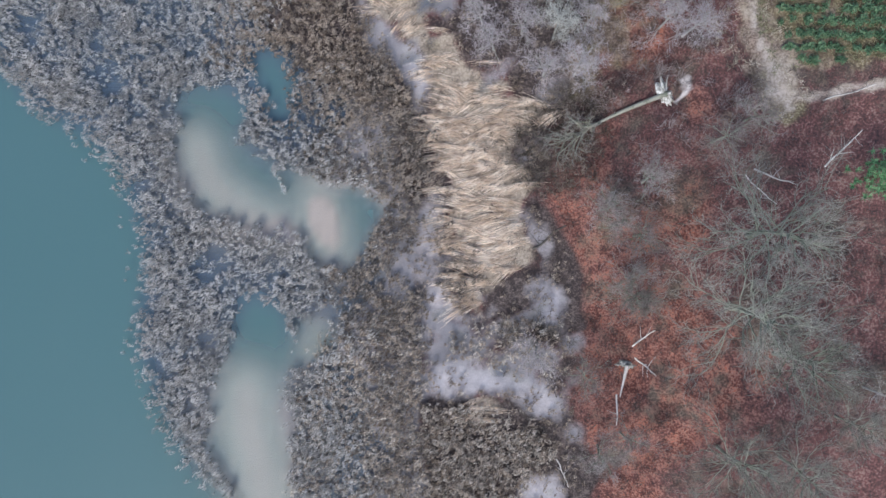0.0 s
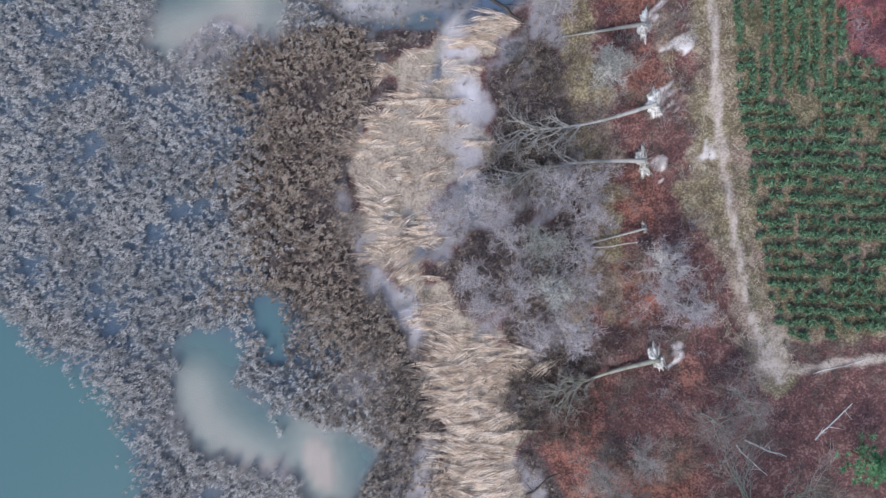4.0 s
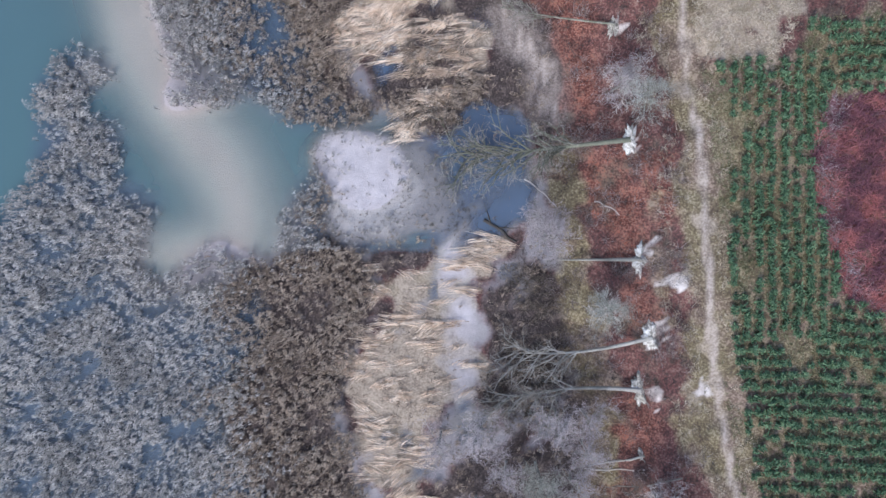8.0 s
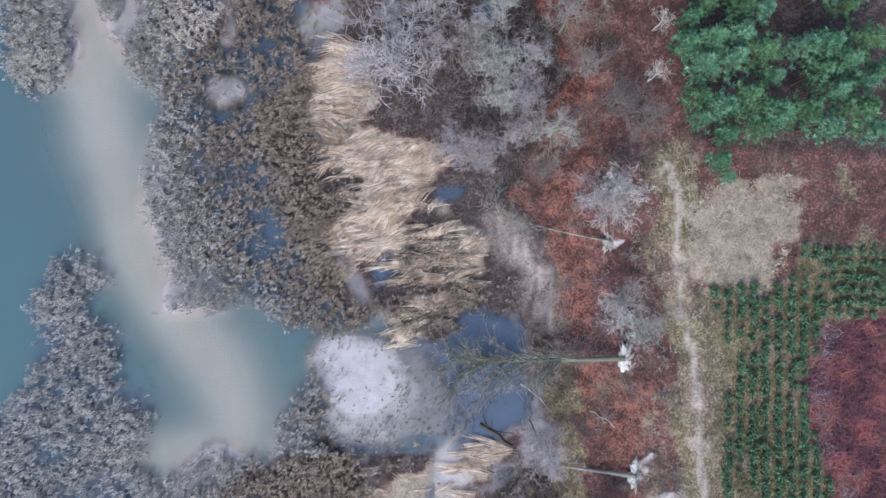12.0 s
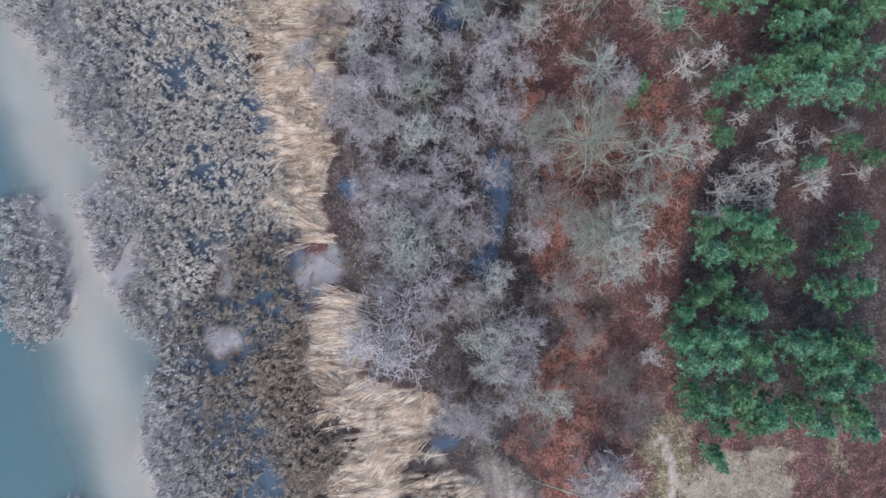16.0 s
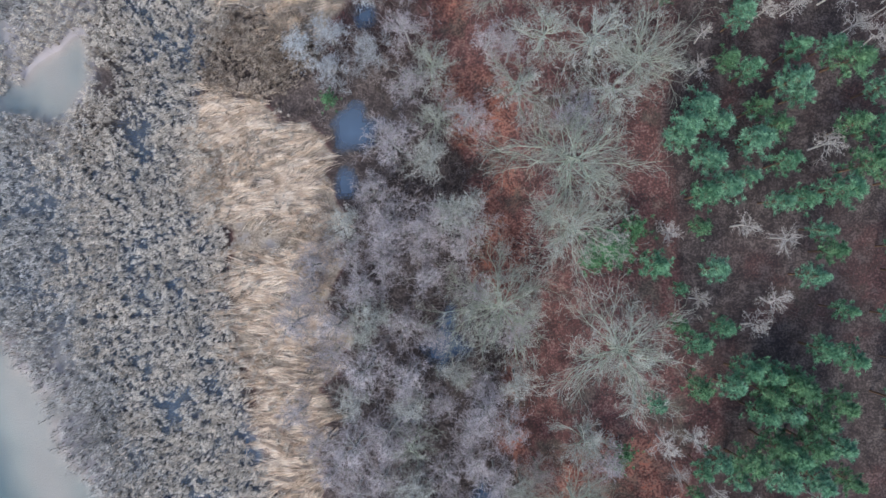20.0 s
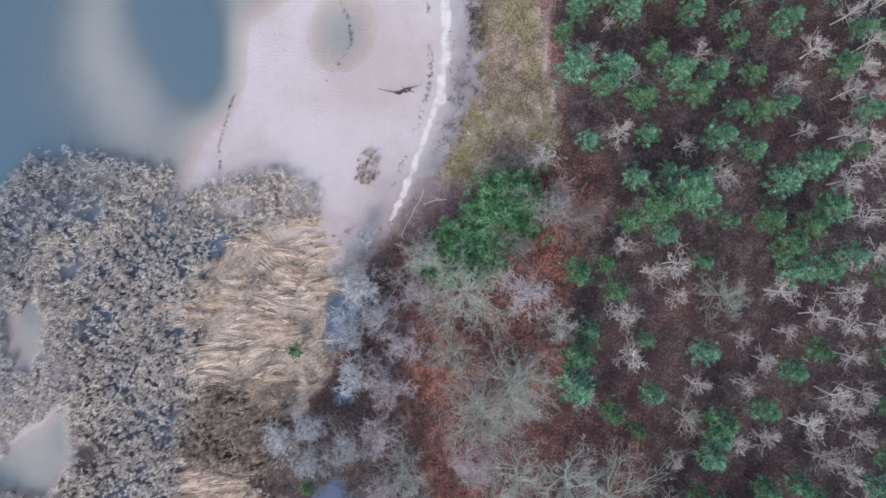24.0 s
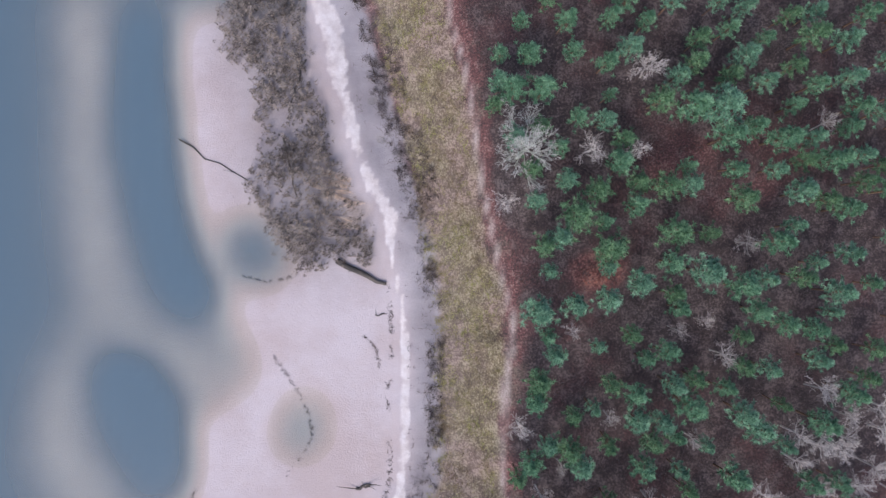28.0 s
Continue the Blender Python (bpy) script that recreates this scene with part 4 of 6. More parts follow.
bare = blur(in_any(BARE_BANK, XX + 1.2 * wobble(XX, YY, 3), YY).astype(float), 3) * np.clip(0.72 + 0.55 * wobble(XX * 3, YY * 0.7, 3, 1), 0.25, 1.0)
add_cover(ground, "cover_three", sandy_bed, np.clip(np.maximum(np.maximum(trail, bare), 0.55 * fork), 0, 1), blur(np.maximum(inside(BRIGHT_MUD, XX + 1.5 * wobble(XX, YY, 2.2), YY + 1.5 * wobble(XX, YY, 2.8, 1)) * np.clip(1.0 + 0.3 * wobble(XX, YY, 1.8, 1), 0, 1), np.maximum(in_any(MUD[1:4] + MUD[10:-1], XX + 1.3 * wobble(XX, YY, 2.4), YY + 1.3 * wobble(XX, YY, 3, 1)) * np.clip(0.75 + 0.5 * wobble(XX, YY, 2.0, 2), 0, 1), inside(MUD[6], XX, YY) * (0.75 + 0.5 * wobble(XX, YY, 2)))), 4))
orange_mask = inside(THICKET, FX1, FY1) | (red > 0.3 * wobble(XX, YY, 3)) | (land > 0.01) & ((YY < 12) | ((YY > 66) & (YY < 84))) & (XX < along(TOE, YY) + np.where(YY < 12, 9, 4) + 4 * wobble(XX, YY, 14)) & ~inside(PINEWOOD, XX, YY)
# the shade between the pines, put into the soil colour
pine_shade = (inside(PINEWOOD, XX, YY) | (XX > 66) | ((YY > 205) & (XX > along(PATH_NORTH, YY) + 1.2 + wobble(XX, YY, 4)))) * (0.66 + 0.2 * wobble(XX, YY, 7)) * (1 - 0.8 * np.clip(3 * red, 0, 1))
gravel = (YY > 203) & (XX > along(WHITE_SAND, YY) + 0.9) & low
reed_mud = ~flat & (low & marsh & ~pools & (XX > along(FIRM, YY) - 16)) | (~flat & firm & low & (YY < 206) & ~frayed & ~blur(mud_mask.astype(float), 4).round().astype(bool) & (wobble(XX, YY, 5) < np.where(YY > 66, 9.0, 0.3)))
# the dark channel: painted pinewood shade, with mud, gravel and brushwood
add_cover(ground, "cover_two", np.clip(np.maximum(blur(bleached.astype(float), 2), trodden), 0, 1), blur(np.maximum(np.maximum(pine_shade, gravel * 0.22), np.maximum(np.maximum(reed_mud * np.where((YY < 15 + 4 * wobble(XX, YY, 6)) & (XX < along(FIRM, YY) + 1.5 * wobble(XX, YY, 4)), 0.25, np.where((YY > 88) & ~marsh, 0.6, 0.9)), slope_south * 0.6 * (wobble(XX, YY, 6, 2) > 0.4) * (YY < 66)), np.maximum(in_any(BRUSH, FX1, FY1) * 0.5, 0.85 * ((YY > 90) & (YY < 170) & (XX > along(FIRM, YY) + 4) & ~frayed & (XX < along(TOE, YY) + np.where(YY < 122, 3.0, 0.0) + 2 * wobble(XX, YY, 6)))))), 3), blur(orange_mask.astype(float), 5) * (0.72 + 0.25 * wobble(XX, YY, 5, 1)))

LAKE_Z = 0.0
water, pick = sheet("lake_water", np.zeros((len(FY), len(FX))) + LAKE_Z, water_material(), 2)
tagged(water, "calm murky teal lake water, clouded by silt over the bars", "water", kind="structure")
murk = water.data.attributes.new("murk", "FLOAT", "POINT")
depth = np.clip(-HEIGHT, 0, 3)
# extra murk on the firm marsh lets the painted sky blue show in shallows
murk.data.foreach_set("value", widen(np.clip(1 - np.exp(-1.2 * depth) + 0.45 * smooth(depth * 12) * blur(firm.astype(float), 3), 0, 0.97))[pick].astype(np.float32).ravel())

# where the painted sky blue goes: marsh pools and gaps between the reeds
still = water.data.attributes.new("still", "FLOAT", "POINT")
still.data.foreach_set("value", widen(blur(np.maximum(((XX > along(FIRM, YY) - 2) | thin_mud) * (YY < 200) * 1.0, 0.8 * (marsh & ~pools)), 4))[pick].astype(np.float32).ravel())


# ---- scattering ----
def scatter(outline, per_metre, rng):
    """Random points inside an outline."""
    p = np.array([q[:2] for q in outline])
    lo, hi = p.min(0), p.max(0)
    n = int(np.prod(hi - lo) * per_metre)
    q = rng.uniform(lo, hi, (n, 2))
    return q[inside([tuple(a) for a in p], q[:, 0], q[:, 1])]


def reed_tufts(name, pts, mat, rng, tall=1.7, label="", plumes=9):
    """Tufts of dead reed: leaning stems and drooping plumes, combed by the wind."""
    n = len(pts)
    z = np.maximum(ground_z(pts[:, 0], pts[:, 1]), -0.4)
    base = np.repeat(np.column_stack([pts, z]), plumes, 0)
    size = np.repeat(rng.uniform(0.6, 1.25, n), plumes)
    m = n * plumes
    turn, out = rng.uniform(0, 2 * np.pi, m), rng.uniform(0.02, 0.3, m) * size
    tip = base + np.column_stack([np.cos(turn) * out, np.sin(turn) * out, tall * size * rng.uniform(0.6, 1.1, m)])
    root = base + np.column_stack([np.cos(turn) * out * 0.35, np.sin(turn) * out * 0.35, np.zeros(m)])
    soup = Soup()
    soup.quads(blades(root[::3], tip[::3], rng.uniform(0.04, 0.07, len(tip[::3]))))
    wind = rng.normal(0.7, 0.45, m)
    droop = tip + np.column_stack([np.cos(wind), np.sin(wind), rng.uniform(-0.5, 0.1, m)]) * (size * rng.uniform(0.17, 0.36, m))[:, None]
    soup.quads(blades(tip, droop, rng.uniform(0.05, 0.09, m)))
    return tagged(soup.make(name, mat), label, "reeds", kind="stuff")


rng = np.random.RandomState(11)


def reeds_in(outline, per_metre, thin):
    p = scatter(outline, per_metre, rng)
    p = p + np.where(p[:, 1:] < 14, 1.1, 0.5) * rng.normal(size=p.shape)
    keep = ~in_pool(p[:, 0], p[:, 1])
    muddy_here = in_any(MUD, p[:, 0], p[:, 1]) | in_any(STRAW, p[:, 0], p[:, 1])
    keep &= ~muddy_here | (rng.uniform(0, 1, len(p)) < np.where(p[:, 1] > 105, 0.42, np.where(p[:, 1] < 12, np.where(in_any(STRAW, p[:, 0], p[:, 1]), 0.22, 0.10), 0.16)))
    thin = np.where((p[:, 1] < 16) & (p[:, 0] > -24), thin - 0.15, thin)
    keep &= rng.uniform(-0.9, 0.9, len(p)) < thin + 1.0 * wobble(p[:, 0], p[:, 1], 2.2) + 0.5 * wobble(p[:, 0], p[:, 1], 5, 2) + 0.6 * wobble(p[:, 0], p[:, 1], 9, 1)
    p = p[keep]
    # the bed turns browner towards the firm marsh
    inland = p[:, 0] - along(FIRM, p[:, 1]) + 5 * wobble(p[:, 0], p[:, 1], 16, 2) + rng.normal(0, 2.5, len(p))
    return p, inland


for outline in REEDS + [REED_SPIT]:
    pts, inland = reeds_in(outline, 12.0, 0.55 if outline is REEDS_NORTH else 0.4)
    brown = (inland > np.where(pts[:, 1] > 165, -23, np.where(pts[:, 1] > 100, -18, np.where(pts[:, 1] > 18, -15, -9)))) & (outline is not REED_SPIT)
    if (~brown).sum():
        reed_tufts("reed_bed", pts[~brown], REED_DARK if outline is REED_SPIT else REED_GREY, rng, label="dark brown dead reed tufts on the sand spit" if outline is REED_SPIT else "grey dead reed tufts standing in shallow lake water")
    tan = brown & (pts[:, 1] > 100 + 12 * wobble(pts[:, 0], pts[:, 1], 20)) & (outline is REEDS_NORTH)
    silty = brown & (pts[:, 1] < 15 + 4 * wobble(pts[:, 0], pts[:, 1], 6)) & (rng.uniform(0, 1, len(pts)) < 0.8)
    if silty.sum():
        reed_tufts("reed_bed", pts[silty], REED_DARK, rng, 1.3, label="dark withered reed tufts on pale silt", plumes=8)
    brown &= ~silty
    if (brown & ~tan).sum():
        reed_tufts("reed_bed", pts[brown & ~tan], REED_BROWN, rng, 1.5, label="brown dead reed tufts on wet mud")
    if tan.sum():
        reed_tufts("reed_bed", pts[tan], REED_TAN, rng, 1.5, label="tan dead reed tufts standing thick on the marsh")


def ragged(outline, x, y, by=2.2):
    """Inside an outline with frayed edges."""
    return inside(outline, x + by * wobble(x, y, 2.6), y + by * wobble(x, y, 3.4, 1))


def straw_swath(outline, rng, each=20):
    """Long pale reed stalks beaten flat, combed in fans."""
    p = np.array([q[:2] for q in outline])
    lo, hi = p.min(0) - 2, p.max(0) + 2
    c = rng.uniform(lo, hi, (int(np.prod(hi - lo) * 1.5), 2))
    c = c[ragged(outline, c[:, 0], c[:, 1]) & (~in_any(MUD, c[:, 0], c[:, 1]) | (inside(MUD[6], c[:, 0], c[:, 1]) & (rng.uniform(0, 1, len(c)) < 0.3)))]
    c = c[rng.uniform(-1, 1, len(c)) < np.where((c[:, 1] > 105) & (c[:, 1] < 170), 0.15, np.where(inside(STRAW[0], c[:, 0], c[:, 1]), -0.15, np.where(c[:, 1] > 170, -0.45, 0.35))) + 1.3 * wobble(c[:, 0], c[:, 1], 4.5, 2) - 1.2 * (inside(STRAW[0], c[:, 0], c[:, 1]) & (wobble(c[:, 0] * 2.0, c[:, 1] * 0.8, 3.2, 2) > 0.2))]
    way = np.pi + 0.35 * wobble(c[:, 0], c[:, 1], 13) + 0.45 * wobble(c[:, 0], c[:, 1], 5, 1) + rng.normal(0, 0.22, len(c))
    swell = rng.uniform(0.15, 0.8, len(c))
    reach = rng.uniform(2.0, 4.4, len(c)) * (0.6 if outline is STRAW[0] else 1.0)
    p = np.repeat(c, each, 0) + rng.normal(0, 0.14, (len(c) * each, 2)) * (3.6, 1.0)
    n = len(p)
    turn = np.repeat(way, each) + rng.normal(0, 0.05, n)
    long = np.repeat(reach, each) * rng.uniform(0.6, 1.1, n)
    root = np.column_stack([p, np.maximum(ground_z(p[:, 0], p[:, 1]), -0.05)])
    mid = root + np.column_stack([np.cos(turn) * long * 0.45, np.sin(turn) * long * 0.45, np.repeat(swell, each) * rng.uniform(0.5, 1.2, n)])
    tip = mid + np.column_stack([np.cos(turn + 0.2) * long * 0.55, np.sin(turn + 0.2) * long * 0.55, -np.repeat(swell, each) * rng.uniform(0.3, 0.8, n)])
    soup = Soup()
    width = rng.uniform(0.035, 0.075, n)
    soup.quads(blades(root, mid, width))
    soup.quads(blades(mid, tip, width))
    return tagged(soup.make("straw_swath", STRAW_MAT), "pale golden reed straw beaten flat on the marsh", "reeds", kind="stuff")


for outline in STRAW:
    straw_swath(outline, rng)
tufts = np.concatenate([scatter(o, 2.6, rng) for o in STRAW[3:9]]) + 0.0
tufts = tufts + rng.normal(0, 0.9, tufts.shape)
west = (tufts[:, 0] - along(FIRM, tufts[:, 1])) / 9
tufts = tufts[(wobble(tufts[:, 0], tufts[:, 1], 3.0) + 0.5 * wobble(tufts[:, 0], tufts[:, 1], 7, 1) - 0.5 * west + rng.normal(0, 0.25, len(tufts)) > 0.0)]
reed_tufts("reed_tuft", tufts[::2], REED_TAN, rng, 1.2, label="tan dead reed tufts standing among beaten straw", plumes=11)
reed_tufts("reed_tuft", tufts[1::2], REED_BROWN, rng, 1.2, label="brown dead reed tufts standing among beaten straw", plumes=11)


# ---- trees ----
def grow(rng, limbs, twigs, p, d, length, r, level, plan):
    """A branch that bends, tapers and carries smaller ones."""
    count, share, spread, lift = plan[level] if level < len(plan) else (0, 0, 0, 0)
    segs = 6 if level == 0 else 4 if level == 1 else 2 if level == 2 else 1
    pts, rad = [p], [r]
    for i in range(segs):
        d = d + rng.normal(0, 0.16, 3) + np.array([0, 0, 0.05])
        d /= np.linalg.norm(d)
        pts.append(pts[-1] + d * length / segs)
        rad.append(max(r * (1 - 0.62 * (i + 1) / segs), 0.014))
    if level < 3:
        (limbs if level < 2 else twigs).tube(pts, rad, 5 if level == 0 else 4 if level == 1 else 3)
    else:
        twigs.quads(blades(np.array(pts[:1]), np.array(pts[1:2]), 0.032))
    pts = np.array(pts)
    for k in range(count):
        u = (0.25 + 0.75 * (k + rng.uniform(0, 1)) / count) * segs
        i = min(int(u), segs - 1)
        q = pts[i] + (pts[i + 1] - pts[i]) * min(u - i, 1)
        a = rng.normal(size=3)
        a -= a @ d * d
        a /= np.linalg.norm(a) + 1e-9
        c = d * (1 - spread) + a * spread + np.array([0, 0, lift])
        c /= np.linalg.norm(c)
        grow(rng, limbs, twigs, q, c, length * share * rng.uniform(0.75, 1.2), r * 0.55 * (1 - 0.35 * u / segs), level + 1, plan)


def bare_tree(name, seed, high, stem, limb_count, limb_len, angle, plan, bark, twig_mat, label, r=0.28):
    """A leafless tree: trunk, limbs and twigs under one empty."""
    g = np.random.RandomState(seed)
    root = new(name)
    trunk, twigs = Soup(), Soup()
    top = np.array([g.normal(0, 0.3), g.normal(0, 0.3), high * 0.8])
    mid = np.array([g.normal(0, 0.2), g.normal(0, 0.2), stem])
    line = [np.array([0, 0, -0.4]), np.array([0.0, 0, 0.3]), mid * 0.5, mid, (mid + top) / 2, top]
    trunk.tube(line, [r * 1.6, r * 1.15, r, r * 0.85, r * 0.5, r * 0.12], 8)
    for k in range(limb_count):
        u = k / max(limb_count - 1, 1)
        p = mid + (top - mid) * u
        a = k * 2.4 + g.uniform(-0.4, 0.4)
        tilt = radians(angle * (1 - 0.55 * u) + g.uniform(-8, 8))
        d = np.array([math.cos(a) * math.sin(tilt), math.sin(a) * math.sin(tilt), math.cos(tilt)])
        grow(g, trunk, twigs, p, d, limb_len * (1 - 0.5 * u) * g.uniform(0.85, 1.15), r * 0.42, 0, plan)
    trunk.make("trunk", bark, root, True)
    twigs.make("crown", twig_mat, root)
    return tagged(root, label, "tree")


def pine(name, seed, high, wide, label, mat=None, tufts=22):
    """A young pine: trunk, whorled branches and spiky needle tufts."""
    g = np.random.RandomState(seed)
    root = new(name)
    trunk, crown = Soup(), Soup()
    trunk.tube([(0, 0, -0.4), (0.05, 0, high * 0.5), (0, 0.05, high * 0.97)], [0.13 * high / 10, 0.09 * high / 10, 0.02], 6)
    tips = [np.array([0, 0.05, high])]
    levels = 9
    for i in range(levels):
        u = i / (levels - 1)
        z = high * (0.42 + 0.53 * u)
        reach = wide * (1 - 0.86 * u ** 1.3) * (0.8 + 0.4 * (i % 2))
        for k in range(5):
            a = k * 2 * np.pi / 5 + i * 0.9 + g.uniform(-0.3, 0.3)
            l = reach * g.uniform(0.6, 1.1)
            e = np.array([math.cos(a) * l, math.sin(a) * l, z + l * 0.35])
            trunk.tube([(0, 0, z), e], [0.03, 0.01], 3)
            tips += [e, np.array([0, 0, z]) * 0.4 + e * 0.6 + g.normal(0, 0.12, 3)]
    tips = np.array(tips)
    n = tufts
    c = np.repeat(tips, n, 0)
    d = g.normal(size=c.shape) + (0, 0, 0.5)
    d /= np.linalg.norm(d, axis=1, keepdims=True)
    d[:, 2] = np.abs(d[:, 2]) * 0.9 + 0.1
    crown.quads(blades(c, c + d * g.uniform(0.26, 0.46, (len(c), 1)), g.uniform(0.055, 0.10, len(c))))
    trunk.make("trunk", BARK_PINE, root, True)
    crown.make("crown", mat or NEEDLES_SET[seed % 3], root)
    return tagged(root, label, "tree")


def apart(spots, least):
    """Drops spots that fall on an earlier one."""
    kept = []
    for q in spots:
        if all((q[0] - k[0]) ** 2 + (q[1] - k[1]) ** 2 > least * least for k in kept):
            kept.append(q)
    return kept


REACH = {}


def reach_of(ob):
    """The radius of a tree's crown."""
    if ob.name not in REACH:
        me = ob.children[1].data
        v = np.empty(len(me.vertices) * 3, np.float32)
        me.vertices.foreach_get("co", v)
        v = v.reshape(-1, 3)
        REACH[ob.name] = float(np.percentile(np.hypot(v[:, 0], v[:, 1]), 96))
    return REACH[ob.name]


def plant(kinds, spots, group):
    """Copies of some trees at (x, y, crown radius), each turned its own way."""
    g = np.random.RandomState(len(spots) + 3)
    for n, (x, y, wide) in enumerate(spots):
        kind = kinds[n % len(kinds)]
        s = wide / reach_of(kind)
        thing = copy_thing(kind, pose(0, 0, 0))
        thing.matrix_basis = pose(x, y, float(ground_z(x, y)), g.uniform(-3, 3), g.uniform(-3, 3), g.uniform(0, 360)) @ Matrix.Diagonal((s, s, 0.5 + 0.5 * s, 1))
        thing["group"] = group


def discard(kinds):
    """Removes the patterns, of which only copies stand in the place."""
    for ob in kinds:
        for o in (*ob.children_recursive, ob):
            bpy.data.objects.remove(o)


OAK_PLAN = [(8, 0.5, 0.42, 0.04), (5, 0.5, 0.46, 0.03), (3, 0.6, 0.5, 0.0)]
oaks = [bare_tree("bare_oak", 20 + i, 13, 4.0, 26, 6.2, 84, OAK_PLAN, BARK_OAK, TWIG_OAK, "large leafless tree with a wide grey-green crown on the forest floor", 0.18) for i in range(4)]
old_oaks = [bare_tree("bare_oak", 25 + i, 13, 4.0, 20, 6.2, 82, OAK_PLAN, BARK_DULL, TWIG_DULL, "large leafless tree with a wide dull olive-grey crown over red litter", 0.2) for i in range(3)]
SMALL_PLAN = [(7, 0.5, 0.46, 0.05), (5, 0.52, 0.5, 0.03), (3, 0.6, 0.5, 0.0)]
small_oaks = [bare_tree("bare_ash", 30 + i, 11, 4.0, 14, 3.4, 78, SMALL_PLAN, BARK_GREEN, TWIG_GREEN, "leafless tree with a rounded grey-green crown above red leaf litter", 0.16) for i in range(4)]
ALDER_PLAN = [(6, 0.55, 0.5, 0.1), (4, 0.6, 0.58, 0.06), (3, 0.75, 0.65, 0.05)]
alders = [bare_tree("bare_alder", 40 + i, 10.5, 4.5, 13, 2.6, 74, ALDER_PLAN, BARK_GREY, TWIG_GREEN if i == 3 else TWIG_PURPLE, "leafless alder with a hazy purple-grey crown by the marsh", 0.12) for i in range(6)]
dull_trees = [bare_tree("bare_hazel", 55 + i, 9, 3.5, 13, 2.8, 74, ALDER_PLAN, BARK_DULL, TWIG_LOW_DULL, "leafless tree with a thin reddish-brown crown over red litter", 0.12) for i in range(4)]
willows = [bare_tree("bare_willow", 50 + i, 6.5, 1.5, 16, 2.6, 66, ALDER_PLAN, BARK_GREY, TWIG_BLUE, "low leafless willow with a hazy blue-grey crown at the marsh edge", 0.09) for i in range(3)]
LARCH_PLAN = [(6, 0.5, 0.5, 0.06), (4, 0.5, 0.5, 0.03), (2, 0.6, 0.5, 0.03)]
larches = [bare_tree("bare_birch", 60 + i, 8.5, 4.0, 13, 2.4, 80, LARCH_PLAN, BARK_PALE, TWIG_PALE, "pale leafless young tree among the pines", 0.13) for i in range(5)]
pines = [pine("pine", 80 + i, 9.5, 1.65, "young green pine with whorled branches") for i in range(6)]


# trees: place and crown radius
OAKS = [(6, 141.3, 6.6), (18.4, 136.2, 6.6), (13.7, 150, 5), (13.7, 119.3, 5.3), (19.6, 117.2, 3.6), (14.8, 126.6, 3.3), (14.8, 109, 4.2), (-4.2,
    125.2, 3), (17.1, 105.9, 2.7), (12.7, 156.9, 7.5), (20.2, 167.3, 5), (9.7, 179.7, 4.3), (6.2, 176.8, 4.3), (5.1, 189.5, 4.7), (14.4, 186.8, 2.1),
    (7.4, 165.8, 3.8), (10.2, 170.3, 3.3), (16.1, 169.7, 3.7), (-1.9, 168.5, 3.1), (-1.3, 162.6, 3.2), (3.3, 183, 2.6), (17.3, 164.3, 3), (32.1, 189,
    2.4), (29, -1.7, 8), (27, -9.6, 7.2), (31.9, -14.6, 6.3), (26.4, -25.4, 5.8), (32.6, -26, 4.6), (38.6, -21.4, 3.4), (16.8, -8.5, 3.4)]
ALDERS_A = [(-8.3, 114.7, 2.4), (-4.6, 114.7, 2.8), (-0.3, 112.8, 2.4), (-5.9, 108.6, 3.9), (-4, 103.9, 3.6), (-11.4, 114.2, 2), (-7.8, 98, 4.5),
    (-11.6, 97.5, 2.6), (-3.5, 99.9, 2.2), (2.1, 97.9, 3.1), (6.4, 98.5, 3.1), (6.4, 93.6, 2.8), (1.6, 109.1, 2), (8.3, 112.5, 3.1), (12.3, 110.3,
    2.7), (10.7, 102.7, 3.4), (7.1, 108.9, 2.5), (12.9, 97.8, 2.3), (16.2, 93.5, 2.5), (18.6, 90.6, 2.4), (5.2, 89.9, 2), (8.2, 86.2, 1.7), (4, 104.1,
    2.2), (-2.7, 117.1, 2.5), (3.5, 115.8, 2.2), (-7.3, 149.4, 2.5), (-10.5, 144.4, 3.1), (-7.4, 145.7, 2.5), (-9.3, 139.4, 3.1), (-5.6, 138.7, 2.5),
    (-9.4, 134.4, 3.1), (-5, 133.7, 2.5), (-3, 144.3, 2.6)]
ALDERS_B = [(-2.5, 138.1, 2.2), (-0, 133.6, 2.3), (2.7, 150.3, 2.6), (-1, 151.1, 2.6), (3.7, 128.6, 2.8), (1.5, 126.7, 2.5), (6.8, 126.7, 2.2), (7.5,
    132.9, 2.3), (3.7, 131.7, 2.3), (-10.8, 125.6, 3.5), (-7, 126.8, 2.8), (-7.7, 121.2, 2.6), (-10.9, 120, 2.6), (-4.6, 119.9, 2.8), (-0.8, 122.4,
    2.3), (2.4, 123.6, 2.5), (4.9, 121.7, 2.3), (16.4, 124.8, 2.4), (0.4, 118.6, 2.3), (-11.7, 150.1, 2.2), (-2.9, 148, 2.2),
    (-4.5, 178.1, 2.7), (-5.9, 159.9, 2.7), (-1.2, 189.1, 2.7), (-2.5, 183.3, 2.5), (1.8, 152.1, 3.2), (-8.6, 154.7, 2.7), (-4.6, 172.9, 2.5), (11, 189.9, 2.4)]
ALDERS_C = [(4.4, 171.2, 2.2), (-4.6, 166.4, 2.3), (-2.1, 157.3, 2.6), (-7.3, 151.5, 2.6), (-3.4, 150.1, 2.7), (14, 161.6, 2.4), (6.9, 169.4, 2.2),
    (1.9, 162.6, 2.7), (0.2, 193.4, 2.6)]
